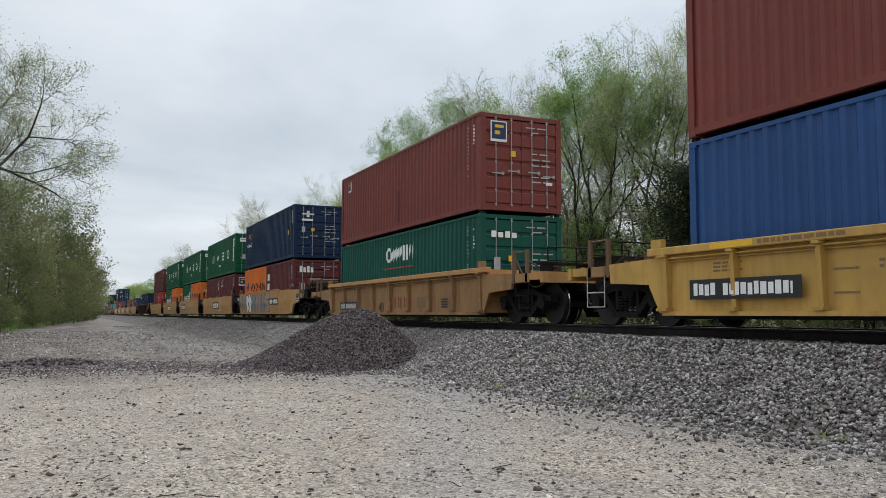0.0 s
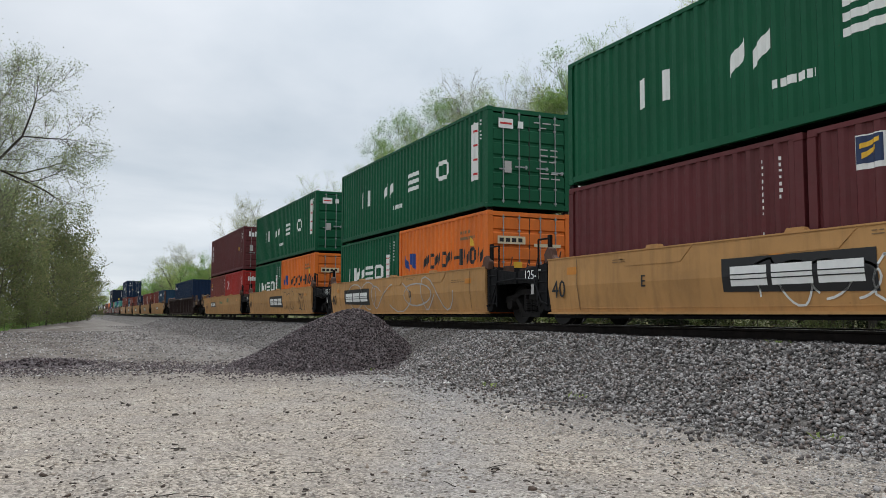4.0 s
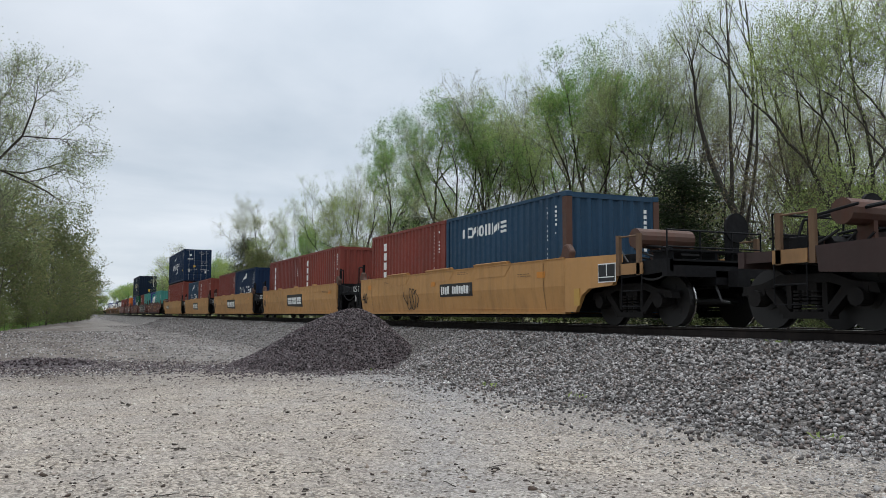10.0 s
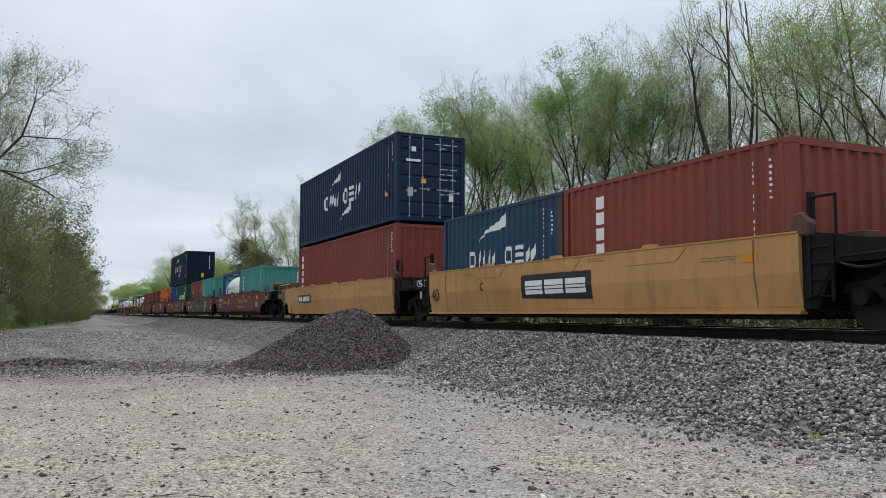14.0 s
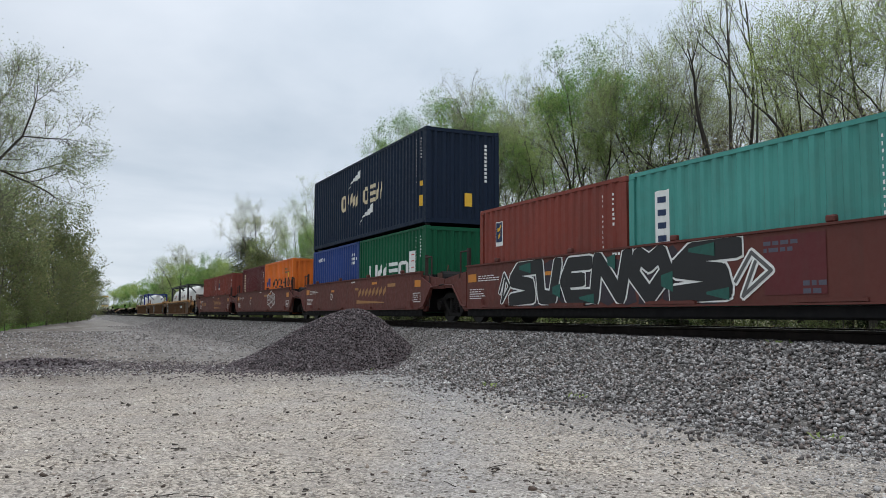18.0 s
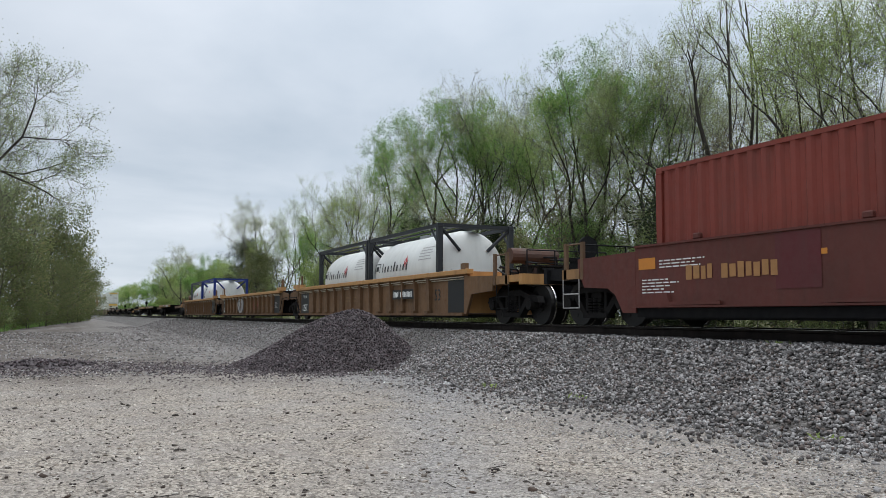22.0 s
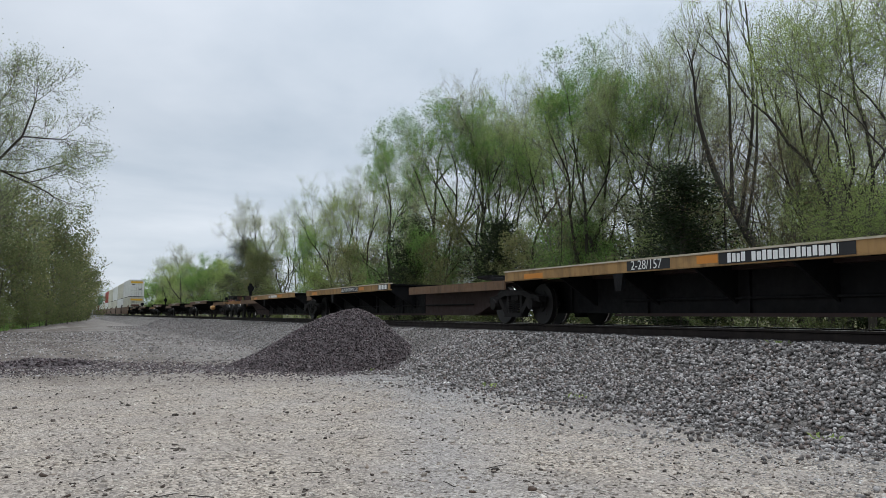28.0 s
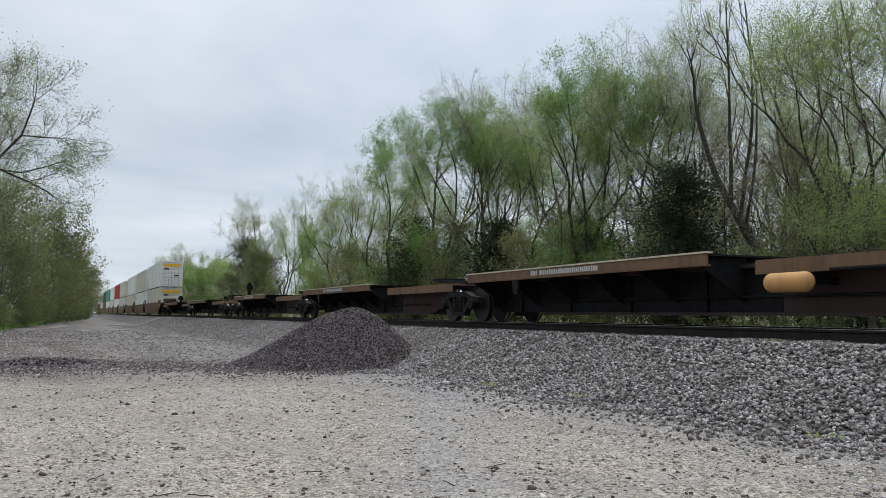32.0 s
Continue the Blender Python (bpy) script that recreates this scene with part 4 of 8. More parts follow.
# the wood behind the track: x, y, height, kind
ROW = [(16, 131.3, 11.9, 'p1'), (17, 111.9, 8.9, 'farg'), (19, 111.6, 8.4, 'far'), (19, 91.7, 14.1, 'p1'), (20, 84.0, 12.7, 'y2'), (20, 74.1, 9.8, 'g2'), (21, 70.3, 12.1, 'y1'),
       (22, 67.4, 13.4, 'p1'), (22, 62.0, 13.1, 'y2'), (21, 55.3, 14.2, 'g1'), (24, 58.0, 11.9, 'y1'), (21, 47.1, 15.2, 'g1'), (24, 48.3, 15.1, 'g2'), (24, 45.4, 16.2, 'p1'),
       (27, 48.0, 16.2, 'b1'), (24, 40.4, 14.9, 'y1'), (28, 44.4, 15.4, 'p1'), (23, 34.6, 13.9, 'g2'), (24, 33.4, 13.6, 'y2'), (28, 36.7, 14.0, 'b1'), (24, 29.8, 13.8, 'p1'),
       (25, 29.5, 14.1, 'y1'), (27, 26.0, 9.9, 'y2'), (24, 20.9, 10.5, 'b1'), (23, 19.6, 13.2, 'y1'), (22, 17.3, 13.4, 'y2'), (22, 15.2, 12.8, 'y1')]
for i, (x, y, h, k) in enumerate(ROW):
    plant(k, x, y, h * (1.05 if y < 40 else 0.98), (i * 137) % 360, 0.85)
for (x, y), args in (((25.0, 22.1), ("dead leafless tree, its stem leaning, with one limb reaching aside", 3, 0.20, 0.50, ((0.99, 0.30, 1.0, 5.4, 0.60), (0.96, 1.0, 0.16, 3.2, 0.42), (0.84, 0.05, 1.0, 8.0, 0.42), (0.74, -0.12, 1.0, 8.4, 0.42), (0.68, -0.2, 1.0, 7.6, 0.34), (0.45, -0.5, 0.5, 1.2, 0.40)))),
                     ((25.7, 22.6), ("slim dead leafless tree with forked bare top", 8, 0.13, 0.02, ((0.98, 0.05, 1.0, 6.4, 0.6), (0.90, -0.22, 1.0, 5.6, 0.5), (0.7, 0.3, 1.0, 4.0, 0.4))))):
    ob = snag("bare_tree", *args)
    ob.matrix_basis = pose(x, y, ground_z(x, y) - 0.08)
rnd = random.Random(17)
for i in range(38):
    y = 14 + 86 * (i + rnd.random()) / 38
    plant('back', rnd.uniform(23, 38) + (14 if y < 30 else 0), y, rnd.uniform(10.5, 13.8) * (0.9 if y < 32 else 1.0), rnd.uniform(0, 360), rnd.uniform(0.85, 1.1))
for i in range(12):                         # the deeper wood at the near end
    a, d = radians(39 + 15 * (i + rnd.random()) / 12), rnd.uniform(35, 62)
    plant(('back', 'b1', 'back', 'p1')[i % 4], d * math.sin(a), d * math.cos(a), rnd.uniform(9.5, 14.0), rnd.uniform(0, 360), rnd.uniform(0.8, 1.0))
for x, y, h in ((20, 23.3, 6.3), (22, 40.8, 6.2), (20.5, 49.6, 7.2), (18.5, 94.0, 9.4), (27, 20.0, 5.3), (27, 32.0, 5.5), (21.5, 25.0, 4.6), (24.5, 19.4, 4.2), (26, 29.5, 5.0), (24.5, 36, 6.0)):
    plant('cedar', x, y, h, x * 50, 1.55)
# the distance along the track
for i, (x, y, h) in enumerate(((15, 141, 9.5), (15, 158, 8.1), (16, 189, 7.9), (16, 221, 8.4), (16, 258, 10.0), (16, 305, 10.1), (17, 375, 10.5), (17, 123, 7.9), (19, 150, 9.5), (20, 175, 9.0), (20, 205, 9.0), (21, 240, 9.5), (18, 285, 10), (18, 330, 10.5), (14, 440, 10), (11, 520, 11), (6, 560, 12), (1, 590, 12), (16, 500, 11))):
    plant('farg' if i % 3 else 'far', x, y, h, i * 77, 1.3)
for i in range(20):
    y = 78 + 150 * (i + rnd.random()) / 20
    plant(rnd.choice(('thickety', 'thickety', 'olive', 'thicket')), 15.5 + 0.03 * (y - 78) + rnd.uniform(0, 5), y, rnd.uniform(5.0, 8.0) * (0.8 + y / 500), rnd.uniform(0, 360), 1.15)
# undergrowth
for i in range(38):
    y = 8 + 90 * ((i + rnd.random()) / 38) ** 1.15
    low = rnd.choice(('bush', 'bush2', 'bush2', 'bush'))
    plant('deep' if 12 < y < 26 else low, rnd.uniform(16.5, 24), y, rnd.uniform(1.6, 3.6), rnd.uniform(0, 360), rnd.uniform(0.9, 1.4))
for i in range(12):
    y = 36 + 85 * (i + rnd.random()) / 14
    plant(rnd.choice(('thicket', 'thickety')), rnd.uniform(18, 25), y, rnd.uniform(4.5, 7.0), rnd.uniform(0, 360), 1.0)
for i in range(30):
    y = 8 + 70 * ((i + rnd.random()) / 30)
    plant('brush', rnd.uniform(19, 30), y, rnd.uniform(4.0, 8.0), rnd.uniform(0, 360), rnd.uniform(1.0, 1.5))
for i in range(22):
    y = 20 + 72 * ((i + rnd.random()) / 22)
    plant('deep', rnd.uniform(25, 30 + y * 0.15), y, rnd.uniform(4.0, 7.5), rnd.uniform(0, 360), rnd.uniform(1.0, 1.5))
for i in range(7):
    y = 10 + 14 * ((i + rnd.random()) / 7)
    plant('deep', rnd.uniform(27, 36), y, rnd.uniform(3.0, 5.5), rnd.uniform(0, 360), rnd.uniform(1.0, 1.4))
    plant('brush', rnd.uniform(22, 32), y, rnd.uniform(6.0, 9.0), rnd.uniform(0, 360), rnd.uniform(0.8, 1.1))
for i in range(12):
    y = 10 + 62 * ((i + rnd.random()) / 12)
    plant('deep', rnd.uniform(20, 25), y, rnd.uniform(2.0, 3.6), rnd.uniform(0, 360), rnd.uniform(1.0, 1.5))
# the near side: an overhanging tree and the thicket that closes the yard
plant('wide', -7.0, 47.0, 17.0, 240, 1.0)
plant('wide', -9.8, 49.0, 16.5, 60, 0.85)
for i, (x, y, h, k) in enumerate(((-6.8, 74, 12.0, 'olive'), (-3.8, 92, 14.5, 'thickety'), (-1.6, 106, 13.5, 'olive'), (-7.2, 62, 6.5, 'olive'), (-5.0, 76, 7.5, 'olive'), (-3.4, 84, 7.5, 'olive'),
                                 (-1.0, 120, 12.5, 'olive'), (0.6, 134, 11.8, 'thickety'), (2.0, 148, 10.5, 'olive'), (3.2, 162, 9.2, 'thickety'), (3.9, 178, 8.0, 'olive'), (-2.0, 97, 7.5, 'olive'),
                                 (0.0, 114, 7.0, 'olive'), (1.4, 140, 6.0, 'olive'), (-9.5, 68, 10, 'olive'), (-8.0, 88, 12, 'olive'), (-5.5, 110, 12, 'olive'), (-3.0, 130, 12, 'olive'), (0.0, 158, 11, 'olive'), (2.8, 168, 4.0, 'olive'), (3.6, 190, 4.5, 'olive'))):
    plant(k, x, y, h, i * 101, 1.05)
for i in range(16):
    y = 58 + 110 * (i + rnd.random()) / 16
    plant('bush', -8.6 + 0.070 * y, y, rnd.uniform(1.8, 3.0), rnd.uniform(0, 360), 1.5)


def tufts(name, places, blades, height, material, seed, label):
    rng = np.random.default_rng(seed)
    p = np.repeat(np.array(places), blades, 0)
    n = len(p)
    p = p + np.stack([rng.normal(0, 0.10, n), rng.normal(0, 0.10, n), np.zeros(n)], -1)
    d = np.stack([rng.normal(0, 0.45, n), rng.normal(0, 0.45, n), np.ones(n)], -1)
    d /= np.linalg.norm(d, axis=1, keepdims=True)
    h = (height * rng.uniform(0.4, 1.2, n))[:, None]
    e = np.stack([rng.normal(size=n), rng.normal(size=n), np.zeros(n)], -1)
    e /= np.linalg.norm(e, axis=1, keepdims=True)
    w = 0.012 + 0.012 * height
    bend = np.stack([rng.normal(0, 0.3, n), rng.normal(0, 0.3, n), np.full(n, -0.15)], -1) * h
    v = np.stack([p - e * w, p + e * w, p + d * h * 0.6 + e * w * 0.7, p + d * h + bend], 1).reshape(-1, 3)
    return tagged(new(name, from_arrays(name, v, np.arange(4 * n).reshape(n, 4), material)), label, "grass", "", "stuff")


def spots(n, x0, x1, y0, y1, power=1.0):
    out = []
    for k in range(n):
        y = y0 + (y1 - y0) * rnd.random() ** power
        x = rnd.uniform(x0, x1)
        out.append((x, y, ground_z(x, y) - 0.02))
    return out


tufts("green_grass", spots(900, 13.4, 19, 3, 60, 1.4), 14, 0.42, LEAVES['u'], 31, "rough green grass behind the track")
tufts("dry_grass", spots(700, 14.0, 22, 3, 60, 1.4), 12, 0.60, LEAVES['d'], 32, "dry straw-coloured grass behind the track")
edge = []
for k in range(800):
    y = 40 + 150 * rnd.random()
    x = -8.3 + 0.062 * y - abs(rnd.gauss(0, 1.5))
    edge.append((x, y, ground_z(x, y) - 0.02))
tufts("verge_grass", edge, 10, 0.35, LEAVES['g'], 33, "bright green grass along the edge of the yard")
weeds = [(6.70, 12.8), (7.05, 6.1), (7.6, 5.6), (6.9, 10.4), (8.6, 5.2), (9.2, 6.4), (9.3, 8.8), (6.2, 17.5)]
tufts("gravel_weeds", [(x, y, max(lumps(x, y), slope_z(x, y)) + 0.01) for x, y in weeds], 14, 0.09, LEAVES['y'], 34, "small yellow-green weeds in the gravel")


def dry_twig(x, y, length, turn):
    bm = bmesh.new()
    p = Vector((0, 0, 0.012))
    a = 0.0
    for k in range(4):
        q = p + Vector((math.cos(a), math.sin(a), 0.04 * (-1) ** k)) * length / 4
        rod(bm, p, q, 0.004, 5)
        p, a = q, a + 0.35 * math.sin(x * 9 + k * 2.3)
    ob = tagged(new("twig", finish(bm, "twig", BARK)), "thin dry brown twig lying on the gravel", "twig", "twigs on the gravel")
    ob.location, ob.rotation_euler = (x, y, lumps(x, y) + 0.004), (0, 0, turn)


for i, (x, y) in enumerate(((0.55, 6.0), (0.95, 5.85), (0.3, 6.9), (1.7, 6.4), (2.6, 5.5), (3.4, 6.2), (0.9, 8.0), (4.2, 5.0))):
    dry_twig(x, y, 0.16 + 0.05 * (i % 3), 0.4 + i * 1.9)


def paper_scrap(x, y, w, label):
    bm = bmesh.new()
    rows = [[bm.verts.new((w * (i / 4 - 0.5), w * 0.7 * (j / 3 - 0.5), 0.012 + 0.025 * noise.noise((i * 1.7, j * 2.1, w * 30)) + 0.02 * (i % 2))) for i in range(5)] for j in range(4)]
    for j in range(3):
        for i in range(4):
            bm.faces.new((rows[j][i], rows[j][i + 1], rows[j + 1][i + 1], rows[j + 1][i]))
    bmesh.ops.solidify(bm, geom=bm.faces[:], thickness=0.003)
    ob = tagged(new("paper_scrap", finish(bm, "paper_scrap", MARK_WHITE)), label, "litter")
    ob.location = (x, y, lumps(x, y) + 0.01)


paper_scrap(6.30, 13.7, 0.14, "crumpled white scrap lying on the gravel")
paper_scrap(5.35, 14.3, 0.10, "small white scrap beside the dark stone heap")
# ---- the train ----
# Every piece of the train stands at a place s along the track (metres from the eye at 0 s) and rolls towards the camera.
SPEEDS = [(0.0, 13.00), (8.0, 13.32), (16.0, 13.46), (24.0, 13.55), (32.0, 13.09)]


def rolled(t):
    """How far the train has come after t seconds."""
    total = 0.0
    for (t0, v0), (t1, v1) in zip(SPEEDS, SPEEDS[1:]):
        if t <= t0:
            break
        u = min(t, t1)
        total += (u - t0) * (v0 + (v0 + (v1 - v0) * (u - t0) / (t1 - t0))) / 2
    return total


TRAIN = []               # (thing, s, height over the rail)
WHEELS = []              # (wheelset, its place on the bogie)
SIDE = (90, 0, -90)      # turns of letters on the side and on the end towards the camera
END = (90, 0, 0)
HALF = 1.219
PITCH_C, DEEP = 0.278, 0.038


def on_train(ob, s, z):
    ob.location = (TRACK_X, s, RAIL_Z + z)
    TRAIN.append((ob, s, z))
    return ob


def corrugation(y):
    """How far the steel stands back at y."""
    f = ((y - 0.17) % PITCH_C) / PITCH_C
    if f < 0.33:
        return 0.0
    if f < 0.5:
        return DEEP * (f - 0.33) / 0.17
    if f < 0.83:
        return DEEP
    return DEEP * (1 - (f - 0.83) / 0.17)


def knots(a, b):
    ys = {a, b}
    k = math.floor((a - 0.17) / PITCH_C) - 1
    while 0.17 + k * PITCH_C < b:
        for f in (0.0, 0.33, 0.5, 0.83):
            y = 0.17 + (k + f) * PITCH_C
            if a < y < b:
                ys.add(y)
        k += 1
    return sorted(ys)


def sheet(bm, a, b, lo, hi, face, back):
    """A corrugated wall sheet with a plain back. face(y, z, in) gives the place of a point."""
    ys = knots(a, b)
    low = [bm.verts.new(face(y, lo, corrugation(y))) for y in ys]
    top = [bm.verts.new(face(y, hi, corrugation(y))) for y in ys]
    for i in range(len(ys) - 1):
        bm.faces.new((low[i], low[i + 1], top[i + 1], top[i]))
    q = [bm.verts.new(face(y, z, back)) for y, z in ((a, lo), (b, lo), (b, hi), (a, hi))]
    bm.faces.new(q)


def decal(bm, y0, y1, lo0, hi0, lo1=None, hi1=None, out=0.004, flat=None):
    """A painted patch on the near side wall; y0 < y1, its heights at both ends; it follows the corrugation."""
    lo1, hi1 = lo0 if lo1 is None else lo1, hi0 if hi1 is None else hi1
    ys = knots(y0, y1) if flat is None else [y0, y1]
    rows = []
    for y in ys:
        f = (y - y0) / (y1 - y0)
        x = (-HALF + 0.012 + corrugation(y) - out) if flat is None else flat - out
        rows.append((bm.verts.new((x, y, lo0 + (lo1 - lo0) * f)), bm.verts.new((x, y, hi0 + (hi1 - hi0) * f))))
    for (a, b), (c, d) in zip(rows, rows[1:]):
        bm.faces.new((a, b, d, c))


def blocks(bm, y_left, z, w, h, pattern, gap=0.22, stroke=0.24, flat=None):
    """A row of plain shapes of a word's size, from its left end (large y): n slanted block, u two posts, o ring, e three bars, i bar, - dash, n two slanted strokes, k solid block."""
    cells = [0.45 if c == 'i' else 0.5 if c == ' ' else 1.0 for c in pattern]
    unit = w / (sum(cells) + gap * (len(cells) - 1))
    y = y_left
    for c, k in zip(pattern, cells):
        b, a = y, y - unit * k
        top, e = z + h, 0.004
        s1, s2, t = a + (b - a) * stroke, b - (b - a) * stroke, h * 0.22
        if c == 'n':
            m = (a + b) / 2
            for lo, hi in ((a, m - (b - a) * 0.08), (m + (b - a) * 0.08, b)):
                decal(bm, lo, hi, z + h * 0.45, top, z, top - h * 0.45, flat=flat)
        elif c == 'k':
            decal(bm, a, b, z, top, flat=flat)
        elif c == 'u':
            decal(bm, a, s1, z, top, flat=flat)
            decal(bm, s2, b, z, top, flat=flat)
        elif c == 'o':
            decal(bm, a, s1, z + h * 0.24, top - h * 0.24, z, top, flat=flat)
            decal(bm, s1, s2, z, z + t, flat=flat)
            decal(bm, s1, s2, top - t, top, flat=flat)
            decal(bm, s2, b, z, top, z + h * 0.24, top - h * 0.24, flat=flat)
        elif c == 'e':
            for r in range(3):
                decal(bm, a, b, z + h * 0.39 * r, z + h * (0.39 * r + 0.22), flat=flat)
        elif c == 'i':
            decal(bm, a, b, z, top, flat=flat)
        elif c == '-':
            decal(bm, a, b, z + h * 0.4, z + h * 0.6, flat=flat)
        y = a - unit * gap


def bars(bm, y_left, z, w, n, high=0.05, lead=0.09, flat=None, seed=1):
    """Lines of small unreadable writing."""
    rnd = random.Random(seed)
    for i in range(n):
        y = y_left
        end = y_left - w * rnd.uniform(0.6, 1.0)
        while y > end:
            k = rnd.uniform(0.06, 0.20)
            decal(bm, max(end, y - k), y, z - i * lead, z - i * lead + high, flat=flat)
            y -= k + 0.035


def column(bm, y, z_top, n, size=0.09, lead=0.12, flat=None, seed=1):
    """A column of small marks under one another."""
    rnd = random.Random(seed)
    for i in range(n):
        k = size * rnd.uniform(0.5, 1.0)
        if rnd.random() < 0.85:
            decal(bm, y - k, y, z_top - i * lead - lead * rnd.uniform(0.35, 0.62), z_top - i * lead, flat=flat)


def patch(bm, x0, x1, lo, hi, out=0.0):
    """A flat painted patch on the end towards the camera."""
    v = [bm.verts.new((x, 0.012 - out, z)) for x, z in ((x0, lo), (x1, lo), (x1, hi), (x0, hi))]
    bm.faces.new(v)


def markings(root, made, back=None):
    """Painted marks on a thing: every block is a part; fine writing stays together."""
    for item in made:
        m, f = item[0], item[1]
        if isinstance(f, list):
            for g in f:
                bm = bmesh.new()
                g(bm)
                part("letter_block", bm, m, root)
            continue
        bm = bmesh.new()
        f(bm)
        ob = part("painted_mark" if back is None else "end_mark", bm, m, root)
        if len(ob.data.polygons) > 1:
            ob["kind"] = "stuff"
        if back is not None:
            ob.location.y = back


def container(s, z, L, H, mat, label, doors=True, sides=(), ends=(), group="containers on the train", name="shipping_container"):
    """A corrugated steel box on the train. sides: (material, function(bm)) for the near wall; ends: the same for the near end."""
    root = on_train(thing(name, (0, 0, 0), label, "container", group), s, z)
    p = lambda nm, key, f, m=mat, at=(0, 0, 0), par=root, lb="", sm=False: shared(nm, key, f, m, par, at, (0, 0, 0), lb, sm)
    key = (L, H)
    for sx in (-1, 1):
        p("side_panel", ("side", sx) + key, lambda bm: sheet(bm, 0.15, L - 0.15, 0.15, H - 0.07,
          lambda y, zz, d: (sx * (HALF - 0.012 - d), y, zz), 0.06))
        p("top_side_rail", ("toprail",) + key, lambda bm: box(bm, 0, L / 2, H - 0.04, 0.06, L - 0.3, 0.07), at=(sx * (HALF - 0.034), 0, 0))
        p("bottom_side_rail", ("botrail",) + key, lambda bm: (box(bm, 0, L / 2, 0.10, 0.05, L - 0.3, 0.13), box(bm, 0, L / 2, 0.04, 0.10, L - 0.3, 0.015)), at=(sx * (HALF - 0.036), 0, 0))
        for y in (0.075, L - 0.075):
            p("corner_post", ("post", H), lambda bm: box(bm, 0, 0, H / 2, 0.15, 0.15, H - 0.24), RESERVOIR if mat is SLATE and y < 1 else mat, at=(sx * (HALF - 0.078), y, 0))
            for zz in (0.06, H - 0.06):
                p("corner_casting", "casting", lambda bm: (box(bm, 0, 0, 0, 0.162, 0.178, 0.118), bevel(bm, 0.012)), at=(sx * (HALF - 0.082), y + (0.013 if y < 1 else -0.013), zz))
    p("roof_panel", ("roof",) + key, lambda bm: box(bm, 0, L / 2, H - 0.035, 2.32, L - 0.2, 0.03))
    p("floor_frame", ("floor",) + key, lambda bm: [box(bm, 0, L / 2, 0.13, 2.26, L - 0.3, 0.05)] + [box(bm, 0, 0.5 + k * 0.6, 0.07, 2.2, 0.05, 0.09) for k in range(int((L - 0.9) / 0.6) + 1)], BLACK_STEEL)
    for y in (0.06, L - 0.06):
        p("end_header", "header", lambda bm: box(bm, 0, 0, 0, 2.14, 0.10, 0.11), at=(0, y, H - 0.075))
        p("end_sill", "sill", lambda bm: box(bm, 0, 0, 0, 2.14, 0.10, 0.13), at=(0, y, 0.085))
    p("end_panel", ("endflat", H), lambda bm: box(bm, 0, 0, H / 2, 2.14, 0.04, H - 0.26), at=(0, L - 0.05, 0))
    if z > 1.0:
        for sx in (-1, 1):
            for y in (0.09, L - 0.09):
                p("twist_lock", "twistlock", lambda bm: (box(bm, 0, 0, -0.039, 0.13, 0.11, 0.08), bevel(bm, 0.015)), BLACK_STEEL, at=(sx * (HALF - 0.09), y, 0))
    if doors:
        for sx in (-1, 1):
            def leaf(bm):
                h = H - 0.30
                line = [(0.045, 0.15)]
                for k in range(6):
                    z0 = 0.15 + h * k / 6
                    line += [(0.016, z0 + 0.001), (0.016, z0 + 0.05), (-0.014, z0 + 0.08), (-0.014, z0 + h / 6 - 0.035), (0.016, z0 + h / 6 - 0.005)]
                line += [(0.016, 0.15 + h), (0.045, 0.15 + h)]
                prism(bm, line, 0, -0.52, 0.52)
            d = p("door", ("leaf", H), leaf, at=(sx * 0.53, 0.03, 0))
            for x in (-0.22, 0.24):
                p("lock_rod", ("rod", H), lambda bm: [rod(bm, (0, -0.03, 0.12), (0, -0.03, H - 0.10), 0.014, 6)] +
                  [box(bm, 0, -0.015, zz, 0.06, 0.045, 0.045) for zz in (0.18, 0.55, H * 0.5, H - 0.5, H - 0.16)], GALV, at=(x * sx, 0, 0), par=d, lb="galvanised locking rod")
                p("door_handle", "handle", lambda bm: (box(bm, 0.16, -0.045, 1.02, 0.36, 0.015, 0.035), box(bm, 0.30, -0.03, 1.02, 0.05, 0.05, 0.09)), GALV, at=(x * sx - 0.1, 0, -0.03 if x > 0 else 0.05), par=d)
            for k in range(4):
                p("hinge", "hinge", lambda bm: box(bm, 0, 0, 0, 0.05, 0.03, 0.12), at=(sx * 0.535, -0.008, 0.4 + k * (H - 0.8) / 3), par=d)
            p("door_gasket", ("gasket", H), lambda bm: box(bm, 0, 0, H / 2, 0.018, 0.02, H - 0.32), RUBBER, at=(-sx * 0.524, 0.0, 0), par=d)
    else:
        p("end_panel", ("endcor", H), lambda bm: sheet(bm, 0.15 - HALF, HALF - 0.15, 0.15, H - 0.13, lambda y, zz, d: (y, 0.02 + d, zz), 0.10))
    markings(root, sides)
    markings(root, ends, -0.038 if doors else -0.004)
    return root


def number_marks(L, H, seed, m=None, near=True):
    """The small columns of writing near a wall's right-hand end."""
    m = m or MARK_WHITE
    return (m, lambda bm: (column(bm, 0.78, H - 0.28, 14, 0.034, 0.10, seed=seed), column(bm, 0.45, H - 0.28, 7, 0.040, 0.095, seed=seed + 3)))


